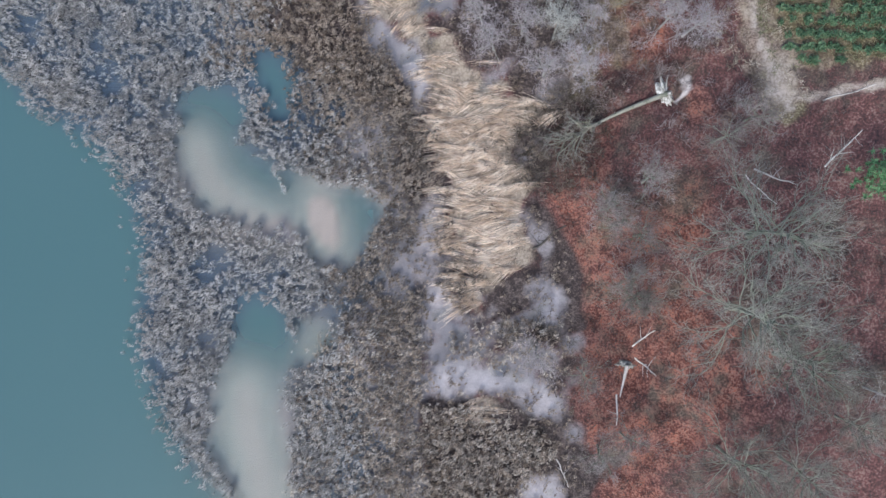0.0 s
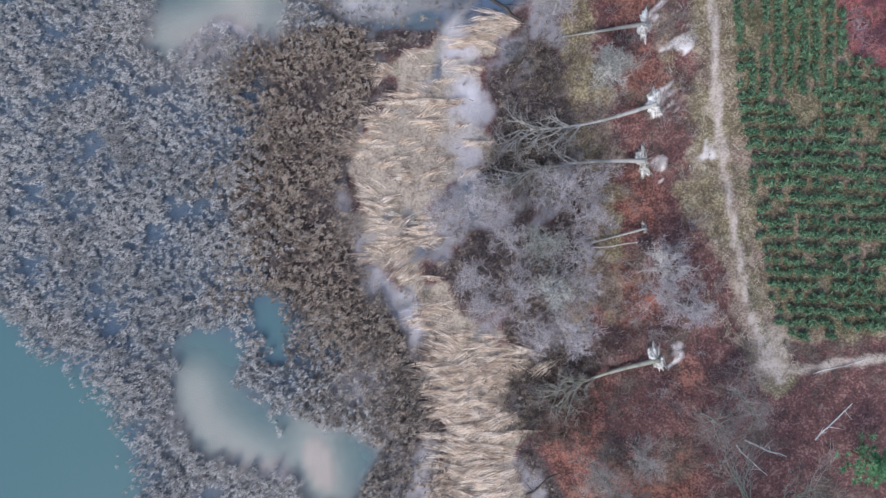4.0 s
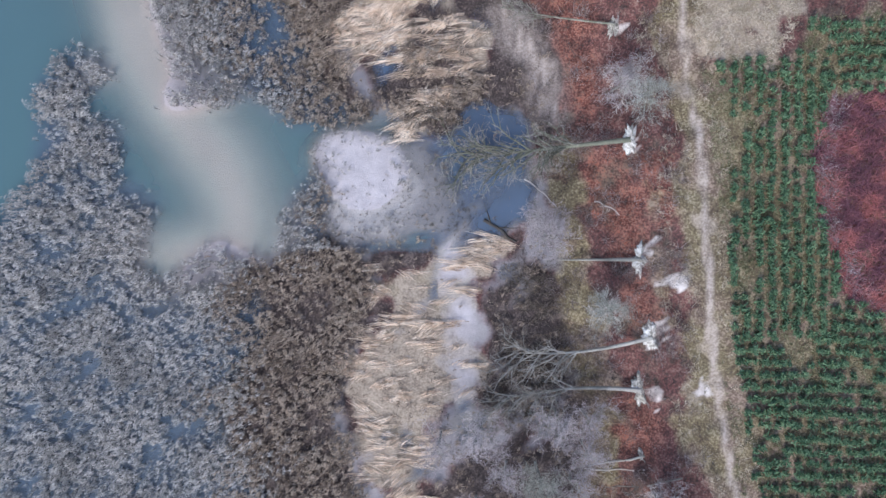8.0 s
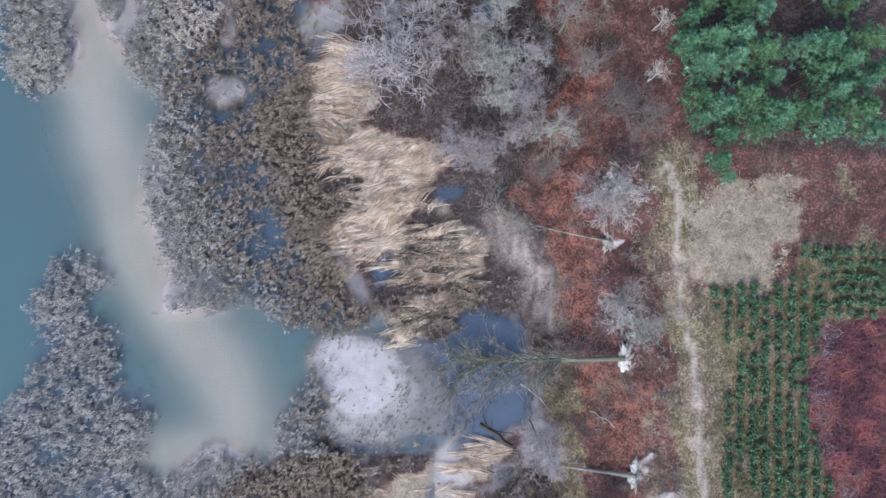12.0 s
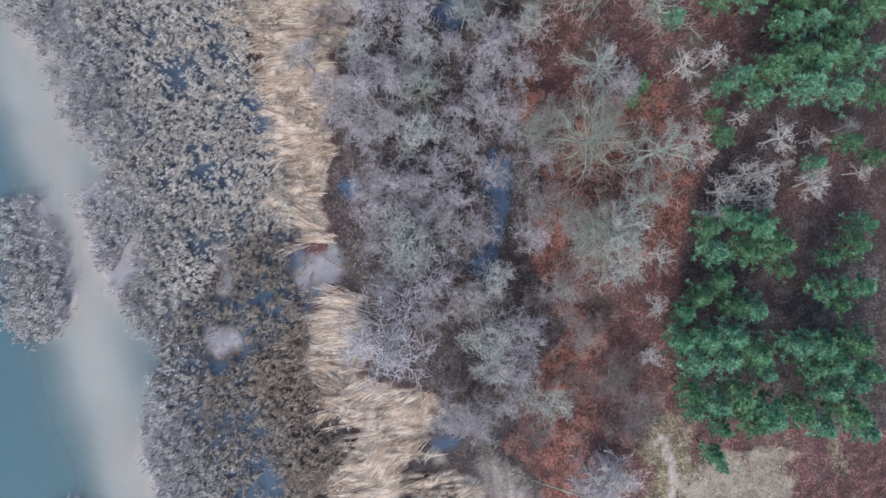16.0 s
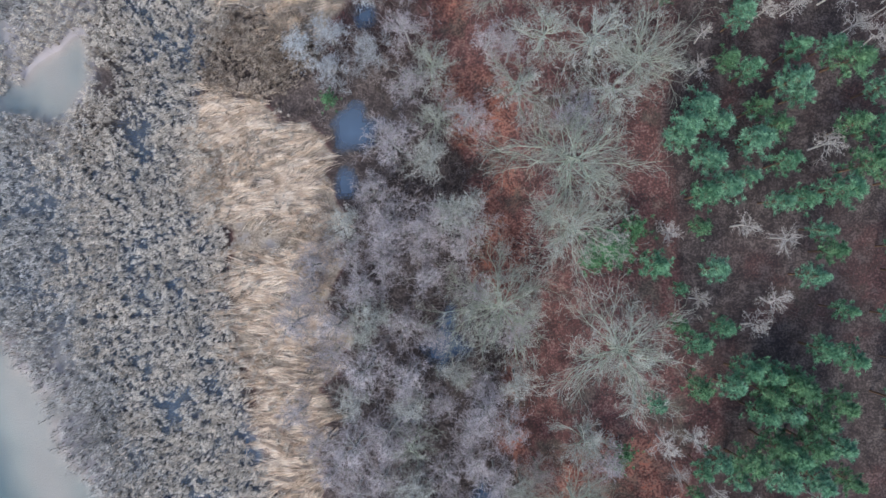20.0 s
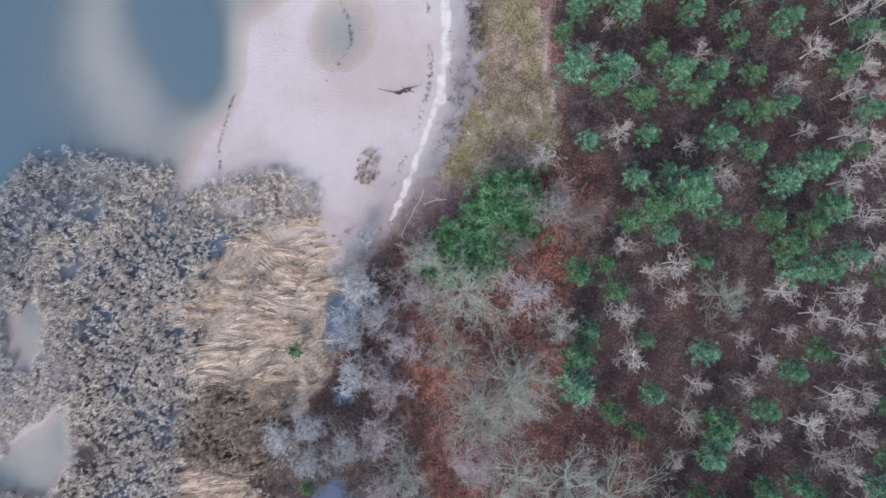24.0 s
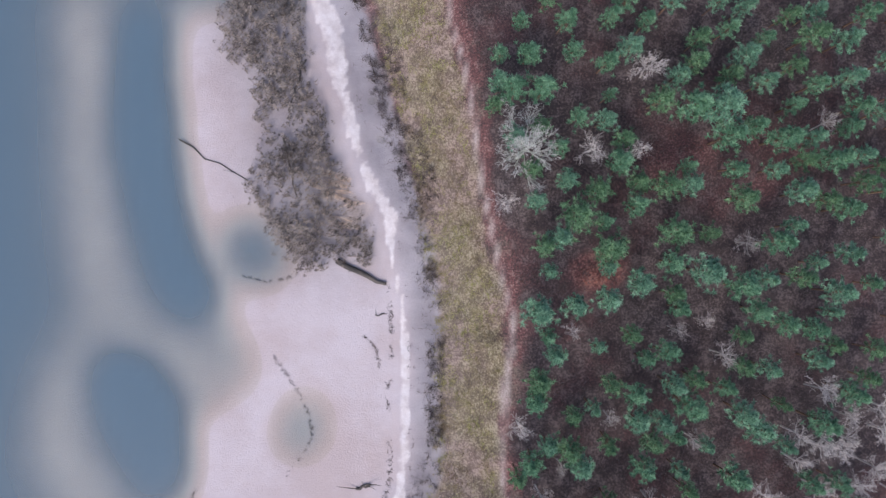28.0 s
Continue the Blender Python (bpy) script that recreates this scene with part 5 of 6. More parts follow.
OLIVE_TREES = [(0.9, 101.7, 2), (16.2, 109.9, 3.6), (9.4, 90.5, 2.8), (19.2, 112.8, 2.9)]
HAZE = [(-7.2, 189.4, 2.7), (-8.6, 184.1, 2.8), (-8, 179.5, 2.5), (-9.8, 192.1, 2), (-5.3, 186.7, 2.4), (-14, 172.9, 2.4), (-17.3, 171.6, 2.1), (-14,
    168.9, 2.1), (-9.4, 170.9, 2.4), (-7.2, 195.3, 1.6)]
PINES_A = [(25, 109.7, 1.7), (27.3, 110.8, 1.7), (29.4, 109.6, 2.3), (31.6, 107.3, 2), (30.5, 110.1, 1.4), (25.6, 106.9, 2), (28.4, 107.4, 2), (32.2,
    105.4, 1.4), (24.2, 102.7, 1.6), (26.7, 103.8, 1.7), (29.2, 101.5, 2), (27.3, 101.8, 1.7), (22.9, 100.5, 1.4), (22.1, 98.5, 1.7), (24.5, 98.5, 2),
    (27.3, 98.5, 2.3), (29.5, 97.3, 2.3), (23.4, 95.7, 2), (26.2, 95.7, 2.3), (30.6, 95.1, 1.7), (22.8, 92.9, 1.7), (25, 91.7, 2), (27.9, 92.3, 2.3),
    (30.6, 91.1, 2.3), (29, 89.5, 1.7), (26.2, 89.2, 1.4), (23.4, 90.4, 1.4), (33.3, 91.1, 2), (35.5, 90, 2), (38.2, 91.1, 2.3), (40.1, 89.4, 2),
    (33.8, 97.3, 2), (36.1, 97.8, 2.3)]
PINES_B = [(37.7, 96.1, 2.3), (39.4, 97.8, 2.3), (35, 95, 1.7), (36.6, 93.3, 2), (38.8, 93.9, 2), (40.5, 95, 1.7), (36.5, 103.6, 1.7), (38.1, 102.2,
    1.4), (40.1, 103.3, 1.7), (39.7, 107.2, 1.7), (40.3, 109.4, 1.7), (37.6, 106.1, 1.1), (25.6, 86.1, 1.4), (26.7, 85, 1), (21.3, 146, 2), (28.1,
    145.2, 1.7), (25, 143.3, 1), (26.9, 150, 1.3), (26.3, 137.6, 1.7), (24.6, 139.3, 1.2), (29.2, 139.3, 1.4), (38.2, 144.5, 1.7), (41.5, 141, 1.4),
    (39.2, 136.8, 1.7), (41.7, 136.2, 1.7), (40.4, 147, 1.7), (39.3, 149.5, 1.4), (30.9, 134.4, 2), (33.7, 134.6, 2), (35.9, 133.7, 2), (26.6, 132.8,
    1.7), (29.7, 132.7, 1.7), (33.7, 132.1, 2)]
PINES_C = [(36.9, 132.6, 2), (40.9, 131.4, 2), (32.5, 130.1, 1.7), (35.3, 129.8, 2), (38.7, 129.7, 2), (37.6, 126.9, 2.3), (33.6, 126.9, 2), (41,
    126.3, 2), (27.9, 125.3, 1.7), (30.8, 124.7, 2.3), (34.1, 124.1, 2.3), (38.1, 123.5, 2.3), (41.5, 122.9, 1.7), (26.7, 124.2, 1.4), (30.2, 123,
    1.4), (35.3, 125.8, 2), (27, 119, 1.4), (26.2, 121, 1), (36.4, 116, 1.4), (39.2, 118.3, 1.4), (41.9, 116.6, 1.2), (21.8, 131.4, 1.4), (25, 198.4,
    2.4), (27.9, 200.1, 2.7), (22.1, 197.3, 1.5), (26.2, 196, 1.5), (29.7, 198.9, 2.1), (30.3, 193.1, 1.2), (37.3, 197.2, 1.8), (33.2, 197.2, 1.2),
    (41.4, 196.5, 1.8), (43.7, 198.8, 2.1), (39, 194.2, 2.1)]
PINES_D = [(39.6, 191.9, 2.1), (42.5, 192.4, 1.8), (45.7, 193.5, 1.8), (16.8, 192.1, 1.8), (19.7, 192.3, 1.2), (20.9, 190, 1.5), (18, 185.6, 1.5),
    (16.5, 183.2, 2.1), (24.4, 184.6, 1.2), (29.9, 183.1, 1.8), (42.6, 183.6, 1.5), (39.6, 181.3, 1.5), (16.1, 179.4, 2.4), (24.6, 178.8, 1.5), (36.4,
    176.9, 1.5), (20.2, 176.7, 1.5), (23.1, 174.9, 1.1), (32, 175.8, 2.1), (30.8, 171.9, 1.8), (32, 174.3, 1.8), (29.6, 167.5, 1.5), (32, 166.3, 1.8),
    (36.6, 168.4, 1.5), (41.8, 167.2, 2.4), (40.7, 169, 1.5), (36, 165.1, 2.1), (37.2, 163.7, 1.5), (45.3, 164.2, 1.8), (32.6, 162.2, 1.5), (26.6,
    162.6, 2.4), (24.8, 160.2, 2.4), (28.4, 160.8, 2.1), (24.3, 159, 1.8)]
PINES_E = [(32.6, 158.9, 2.4), (34.4, 160.7, 1.8), (35.6, 156.5, 1.8), (31.9, 155.4, 1.5), (27.2, 157.2, 2.1), (29.5, 154.3, 2.1), (26.6, 153.1, 1.8),
    (42.5, 160.1, 1.8), (43.7, 155.9, 2.4), (40.7, 153.6, 2.4), (37.2, 153, 1.8), (45.5, 160, 1.8), (34.8, 152.5, 1.5)]
LARCHES_A = [(26.7, 113.4, 2.6), (20.6, 106.8, 1.8), (20.4, 101.5, 1.5), (19.8, 95.8, 1.4), (29, 115.1, 1.8), (36.3, 115, 2), (23.9, 149.3, 1.5),
    (36.1, 148.6, 1.8), (31.6, 149.9, 1.5), (35, 141.8, 1.8), (32.8, 138.9, 1.7), (27, 141.9, 1.2), (23.1, 126.5, 1.9), (26.3, 127, 1.7), (24.8, 123,
    1.3), (28.8, 121.2, 1.2), (24.2, 119.4, 1.7), (32.9, 118.8, 2.1), (36.7, 118.7, 1.2), (25.4, 117.1, 1.2), (40, 119.9, 1.2), (31.4, 115, 1.8),
    (27.9, 113.5, 2.1), (30.9, 112.6, 1.7), (36.1, 114, 2.1), (26.2, 111.2, 2.1), (41.3, 115.2, 1.1), (33.7, 116.4, 1.2), (21.9, 194.7, 1.5), (27.3,
    192.6, 2.1), (27.9, 189.3, 1.5), (21.9, 187, 2.1), (23.1, 182.7, 2.1)]
LARCHES_B = [(39, 189.5, 2.1), (42.9, 186.8, 1.8), (28.5, 176, 2.1), (37.5, 182, 1.5), (35, 179.3, 1.5), (41.7, 174.8, 2.4), (37.5, 173.6, 1.5),
    (44.7, 178.4, 2.7), (40.5, 158.5, 2.1), (35.1, 184.4, 1.2), (39.9, 185, 1.2), (29.7, 179.7, 1.5), (27.8, 170.6, 1.2), (43.5, 171.1, 1.8), (27.2,
    167, 1.5), (24.9, 191.7, 1.5), (46.5, 176.5, 1.8), (17.6, 177.9, 1.5), (33.9, 173, 1.5)]
GREEN_BUSHES = [(17, 147.3, 2.7), (20, 149.6, 2.1), (15.5, 146.5, 1.7), (18.4, 147.8, 2.1), (19.3, 125, 1.6), (18.5, 123.5, 1.2)]
OAKS_NORTH = [(16.1, 254.0, 3.9)]
PINES_NORTH_A = [(13.7, 261.4, 1.5), (15.5, 260.8, 1.8), (18.5, 260.8, 1.8), (13.1, 259.1, 1.2), (31.1, 259.6, 1.8), (25.7, 260.2, 0.9), (34.7, 259,
    2.1), (37.6, 258.4, 2.7), (38.2, 255.4, 2.1), (27.4, 255.4, 1.5), (44.2, 255.3, 1.8), (47.1, 252.9, 1.5), (39.3, 252.3, 1.5), (34.3, 252.4, 1.2),
    (21.1, 251, 1.5), (29.2, 250.6, 1.5), (24.4, 249.5, 1.8), (22, 247.1, 2.3), (28.6, 247.9, 1.5), (34.6, 250, 1.7), (40.2, 249.1, 1.8), (46.5,
    249.3, 1.8), (32.8, 245.2, 2.1), (36.4, 245.2, 1.2), (25.6, 243.2, 2.1), (20.2, 244.7, 1.8), (18.5, 243.8, 1.5), (35.8, 241, 2.3), (40, 239.2,
    2.1), (29.2, 239.9, 1.8), (25.6, 241.1, 1.2), (32.5, 238.4, 1.3), (22, 237.5, 1.7)]
PINES_NORTH_B = [(17.5, 236.6, 2.3), (19, 233.9, 1.2), (28, 234.2, 1.3), (24.4, 232.4, 1.1), (29.5, 231.2, 1.1), (35.1, 229.1, 1.5), (50.1, 238.6,
    1.8), (46.4, 240.4, 1.5), (48.3, 231.1, 1.5), (50.4, 232.6, 1.3), (33.4, 236.9, 1.2), (17.8, 228.6, 1.8), (17.5, 226.4, 1.5), (25.8, 228.5, 1.3),
    (28.2, 227.7, 1.7), (23.7, 226.1, 1.1), (21.6, 225, 1.2), (31.2, 224.3, 1.7), (39.9, 225.5, 1.8), (38.1, 227.9, 1.2), (44.4, 226.3, 0.9), (41.4,
    223.4, 1.8), (21.3, 221.4, 1.8), (22.2, 219.6, 1.7), (17.2, 220.1, 1.7), (15.5, 218.1, 1.3), (28.8, 219.5, 1.7), (32.7, 222.5, 1.1), (33.3, 218.9,
    1.2), (38.8, 218.2, 1.7), (47, 218.2, 1.5), (16.6, 214, 2.5), (21.3, 213.6, 2.3)]
PINES_NORTH_C = [(27.3, 213.3, 2.1), (31.5, 212.9, 1.5), (50.6, 217.6, 1.5), (36.4, 221.8, 1.1), (44.7, 221.9, 1.2), (43, 230.2, 1.5), (40, 233.8,
    1.2), (51.9, 261.8, 1.7), (48.4, 261.3, 1.5), (42.5, 261.4, 1.5), (46.1, 259, 1.2), (51.9, 256.5, 1.3), (49.6, 252.9, 1.7), (51.4, 247.6, 1.5),
    (43.4, 244, 1.7), (45.9, 245.8, 1.3), (52, 242.8, 1.5), (38.8, 261.9, 1.5), (32.9, 262, 1.5), (18.3, 206.1, 1.5), (24.6, 206.6, 1.5), (31.6,
    206.6, 1.9), (35.8, 204.8, 1.5), (22.8, 202.2, 1.7), (26.9, 202.8, 1.3), (41.8, 203.3, 2.1), (38.8, 201.2, 2.1), (43.5, 203.9, 1.5), (47.5, 205,
    1.2)]
LARCHES_NORTH_A = [(24.3, 254.6, 2.1), (29.1, 254.3, 1.5), (30.4, 263.2, 2.1), (38.3, 231.6, 1.8), (49.2, 227.6, 1.8), (36.5, 235.3, 1.1), (33.4,
    234.4, 1.1), (21.7, 234.4, 1.1), (35.2, 222.1, 1.2), (51.1, 221.4, 1.8), (43.1, 215.9, 2.1), (25.9, 224.7, 1.1), (30.2, 215.4, 1.8), (23.5, 213.6,
    1.2), (18, 216, 1.5), (16, 223.2, 1.6), (20.5, 219.1, 0.9), (40.1, 212.2, 1.5), (41.3, 244.1, 1.5), (49.9, 256.9, 1.5), (32.7, 214.8, 1.2), (14.5,
    248.6, 1.5), (21.4, 207.1, 1.7), (28.7, 205.8, 1.5), (32.2, 202.2, 2.4), (41.9, 207, 1.2), (13.5, 204.1, 1.8), (46.1, 201.5, 2.4)]
ALDERS_SOUTH = [(-4, 30.7), (0.8, 31.8), (0.2, 23), (3.8, 27.1), (7.3, 27.1), (11.4, 25.9), (12.5, 30), (9.6, 33.6), (1.4, 20), (14.9, -0.6), (17.3,
    -1.8), (16.7, -6.6), (17.9, -9), (16.2, -24.9), (13.8, -26.8), (11.4, -17.6), (6.5, -15.2), (17.8, 4.2), (13.7, 1.2), (24.9, 8.4), (28.4, 10.7),
    (14.9, 46.3), (14.3, 48.7), (20.5, 24.7), (22.3, 20.5), (8.9, 54.2), (7.1, 56.6), (9.4, 57.2), (16.1, 71.1), (18.5, 69.3), (1.6, 87.5), (-2,
    88.8), (13.7, 82.6), (16.1, 83.8), (0.9, 23.3), (4.7, 22.1), (8.4, 21.5), (5.3, 26.5), (10.2, 30.9), (12.1, 22.2), (7.2, 17.1), (10.9, 17.1),
    (2.1, 28.4), (20, 21.7), (22.5, 22.3), (12.7, 33.4)]
WOODLAND = ALDERS_A + ALDERS_B + ALDERS_C
ALDER_ZONE = [(along(FIRM, y) + np.interp(y, [85, 100, 130, 170, 205], [19, 7, 8, 14, 18]), y) for y in range(88, 206, 6)] + [(along(TOE, y) + 3, y) for y in range(204, 84, -6)]
more = [tuple(q) for q in scatter(ALDER_ZONE, 0.12, np.random.RandomState(8)) if q[1] < 150]


def off_water(q):
    """Clear of the small dark pools among the alders."""
    return all(math.hypot(q[0] - cx, (q[1] - cy) * b / a) > b + 1.1 for cx, cy, a, b, turn in POOLS if cx > along(FIRM, cy) + 3)


plant(oaks, [q for q in OAKS + OAKS_NORTH if q[2] >= 4.1 and q[1] > 50], "bare trees")
plant(old_oaks, [q for q in OAKS if q[1] < 50], "bare trees")
plant(small_oaks, [q for q in OAKS + OAKS_NORTH + OLIVE_TREES if q[2] < 4.1 and q[1] > 50], "bare trees")
filler = [q for q in more if all(math.hypot(q[0] - k[0], q[1] - k[1]) > 2.9 for k in WOODLAND + OAKS)]
red_side = [q for q in WOODLAND if q[0] > 8 and q[1] < 116]
plant(alders, [q for q in WOODLAND if q not in red_side] + [(x, y, 2.3) for x, y in apart(filler, 3.0) if off_water((x, y))] + [(x, y, 2.5) for x, y in apart(ALDERS_SOUTH, 2.5) if not (x > 11 and y < 14)], "alders by the marsh")
plant(dull_trees, red_side + [(14, 199.4, 3.4), (17.6, 197.6, 2.7), (9.9, 194.7, 2.7), (9.8, 122.3, 2.2)] + [(x, y, 2.6) for x, y in ALDERS_SOUTH if x > 11 and y < 14], "trees on the litter slope")
plant(willows, HAZE, "willows at the marsh edge")
sparse = [tuple(q) for q in scatter(PINEWOOD, 0.35, np.random.RandomState(14)) if 166 < q[1] < 226 and q[0] > 46 and wobble(q[0], q[1], 6, 1) > -0.3]
larch_spots = LARCHES_A + LARCHES_B + LARCHES_NORTH_A + [(x, y, 1.7) for x, y in apart(sparse, 2.6)]
plant(larches, [(x, y, min(0.88 * wide, 1.75)) for x, y, wide in larch_spots], "pale trees among the pines")
listed = PINES_A + PINES_B + PINES_C + PINES_D + PINES_E + PINES_NORTH_A + PINES_NORTH_B + PINES_NORTH_C
fill = [tuple(q) for q in scatter(PINEWOOD, 0.9, np.random.RandomState(4)) if ((q[1] > 207 and q[0] > along(PATH_NORTH, q[1]) + 2.2) or q[0] > 47) and q[1] > 108 and wobble(q[0], q[1], 6, 2) > -0.35]
fill = [q for q in apart(fill, 2.7) if all(math.hypot(q[0] - k[0], q[1] - k[1]) > 2.3 for k in larch_spots + listed)]
girth = np.random.RandomState(33)
wood = sorted([(x, y, 0.84 * wide) for x, y, wide in listed] + [(x, y, girth.uniform(0.95, 1.55)) for x, y in fill], key=lambda q: q[0])
plant(pines, wood[:300], "pinewood")


def joined(kinds, spots, names, labels):
    """The trees past the first hundreds: one mesh for each kind of part."""
    g = np.random.RandomState(91)
    for part_no, (name, label) in enumerate(zip(names, labels)):
        for k, kind in enumerate(kinds):
            me = kind.children[part_no].data
            v = np.empty(len(me.vertices) * 3, np.float32)
            me.vertices.foreach_get("co", v)
            f = np.empty(len(me.loops), np.int32)
            me.loops.foreach_get("vertex_index", f)
            v, f = v.reshape(-1, 3), f.reshape(-1, 4)
            vs, fs, n = [], [], 0
            for i, (x, y, wide) in enumerate(spots[k :: len(kinds)]):
                r = np.random.RandomState(1000 * k + i)
                a, s = r.uniform(0, 6.28), wide / REACH[kind.name]
                turn = np.array([[math.cos(a), -math.sin(a), 0], [math.sin(a), math.cos(a), 0], [0, 0, 1]])
                vs.append(v @ turn.T * s + on_ground(x, y))
                fs.append(f + n)
                n += len(v)
            if vs:
                tagged(mesh_object(name, np.concatenate(vs), np.concatenate(fs), me.materials[0]), label, "pines", kind="stuff")


def on_ground(x, y, up=0.0):
    return np.array([x, y, float(ground_z(x, y)) + up])


joined(pines, wood[300:], ("pinewood_stem", "pinewood_canopy"), ("slender brown stems of the dense pinewood", "dense green canopy of the young pinewood"))
plant(larches, [(15.3, 83.8, 3.6), (17.1, 71, 2.6), (14.3, 46.2, 2.0), (41.5, -18.2, 1.9), (20.5, 24.7, 2.4)], "pale trees on the bank")
discard(dull_trees + oaks + old_oaks + small_oaks + alders + willows + larches + pines)


# ---- fallen trees, logs and branches ----
def root_plate(root, where, way, wide, g):
    """The torn-up disc of roots and pale sand at the foot of a fallen tree."""
    across, up = np.array([-way[1], way[0], 0.0]), np.array([0.25 * way[0], 0.25 * way[1], 1.0])
    rows, turns = 12, 30
    v, f = [], []
    rim = 1 + 0.4 * wobble(np.cos(np.arange(turns) * 2 * np.pi / turns) * 3 + where[1], np.sin(np.arange(turns) * 2 * np.pi / turns) * 3, 3) + g.normal(0, 0.13, turns)
    for i in range(rows):
        e = (i / (rows - 1)) * 0.98 * np.pi / 2
        for j in range(turns):
            a = j * 2 * np.pi / turns
            k = rim[j] * (1 + g.normal(0, 0.09))
            c = across * math.cos(a) * math.cos(e) * wide * 1.05 * k + way * math.sin(a) * math.cos(e) * wide * 0.5 * k
            v.append(where + c + up * (math.sin(e) * wide * 0.36 * k - 0.2 + g.normal(0, 0.07)))
    f = [(i * turns + j, i * turns + (j + 1) % turns, (i + 1) * turns + (j + 1) % turns, (i + 1) * turns + j) for i in range(rows - 1) for j in range(turns)]
    f.append(tuple((rows - 1) * turns + k * turns // 4 for k in range(4)))
    plate = mesh_object("root_plate", v, f, SOIL_PALE, root)
    for k in range(9):
        a = g.uniform(0, 2 * np.pi)
        e = across * math.cos(a) + up * math.sin(a) * 0.6 - way * 0.4
        p = where + e * wide * 0.5 + up * wide * 0.3
        torn = Soup()
        torn.tube([p, p + e * wide * 0.4, p + e * wide * 0.75 + g.normal(0, 0.2, 3)], [0.07, 0.04, 0.015], 4)
        torn.make("torn_root", BARK_GREY, plate)
    return plate


def fallen_tree(foot, tip, r, bark, crown, seed, label, plate=1.3, bend=0.0, bare=0.45):
    """An uprooted tree that lies down the bank towards the marsh."""
    g = np.random.RandomState(seed)
    root = new("fallen_tree")
    a, b = on_ground(*foot, r), on_ground(*tip, r)
    way = (b - a) * (1, 1, 0)
    long = np.linalg.norm(way)
    way = way / long
    side = np.array([-way[1], way[0], 0.0])
    line = [a + (b - a) * u + side * bend * math.sin(u * 3.1) * long * 0.1 + (0, 0, 0.5 * (1 - u)) for u in np.linspace(0, 1, 7)]
    line = [np.array([p[0], p[1], max(p[2], float(ground_z(p[0], p[1])) + r * 0.6)]) for p in line]
    trunk, twigs = Soup(), Soup()
    trunk.tube(line, [r * (1 - 0.78 * u) for u in np.linspace(0, 1, 7)], 8)
    for k in range(crown):
        u = bare + (1 - bare) * (k + g.uniform(0, 1)) / crown
        i = min(int(u * 6), 5)
        p = line[i] + (line[i + 1] - line[i]) * (u * 6 - i)
        d = way * g.uniform(0.6, 1.2) + side * g.choice([-1, 1]) * g.uniform(0.15, 0.7) + np.array([0, 0, g.uniform(0.02, 0.4)])
        d /= np.linalg.norm(d)
        grow(g, trunk, twigs, p, d, long * g.uniform(0.16, 0.34), r * 0.4, 0, [(5, 0.45, 0.5, 0.0), (4, 0.5, 0.5, 0.0), (2, 0.5, 0.5, 0.0)])
    trunk.make("trunk", bark, root, True)
    if crown:
        twigs.make("crown", TWIG_BROWN, root)
    if plate:
        root_plate(root, a, way, plate, g)
    return tagged(root, label, "fallen tree", "fallen trees")


FALLEN = [(17.5, 64.9), (18.7, 51.5), (20.1, 42.7), (19.2, 36.4), (19.3, 28.7), (23.4, 26.9), (20.5, 14), (15.9, 78.1), (16.8, -16.8)]
FALLEN_TIPS = [(-0.9, 63.5), (9.7, 51.3), (4.6, 40.3), (2.9, 34.5), (11.9, 26.5), (16.2, 24.7), (9.6, 9.2), (3.1, 81.3), (16.1, -20.6)]
KINDS = [
    (0.32, BARK_MOSS, 34, "uprooted tree with a long mossy branched crown, lying down the bank", 1.5, 0.0, 0.3),
    (0.27, BARK_GREY, 0, "straight bare uprooted trunk with a pale root plate", 1.5, 0.0, 0.5),
    (0.26, BARK_GREY, 16, "uprooted pale birch lying on the bank", 1.6, 0.5, 0.5),
    (0.26, BARK_GREY, 16, "uprooted pale birch with a forked crown on dark scrub", 1.6, -0.5, 0.42),
    (0.16, BARK_GREY, 3, "thin fallen trunk lying on red leaf litter", 0.8, 0.0, 0.6),
    (0.10, BARK_GREY, 3, "thin fallen pole lying on red leaf litter", 0.0, 0.3, 0.6),
    (0.30, BARK_MOSS, 16, "thick uprooted tree with greenish bark and dark crown", 1.5, -0.3, 0.6),
    (0.15, BARK_MOSS, 9, "uprooted tree with a dark broken crown reaching the marsh", 1.1, 0.15, 0.5),
    # a standing dead tree; the lying pose and root plate are made up
    (0.24, BARK_PALE, 0, "pale standing dead tree, built as a short lying trunk", 0.9, 0.0, 0.5),
]
for n, (foot, tip, (r, bark, crown, text, plate, bend, bare)) in enumerate(zip(FALLEN, FALLEN_TIPS, KINDS)):
    fallen_tree(foot, tip, r, bark, crown, 300 + n, text, plate, bend, bare)


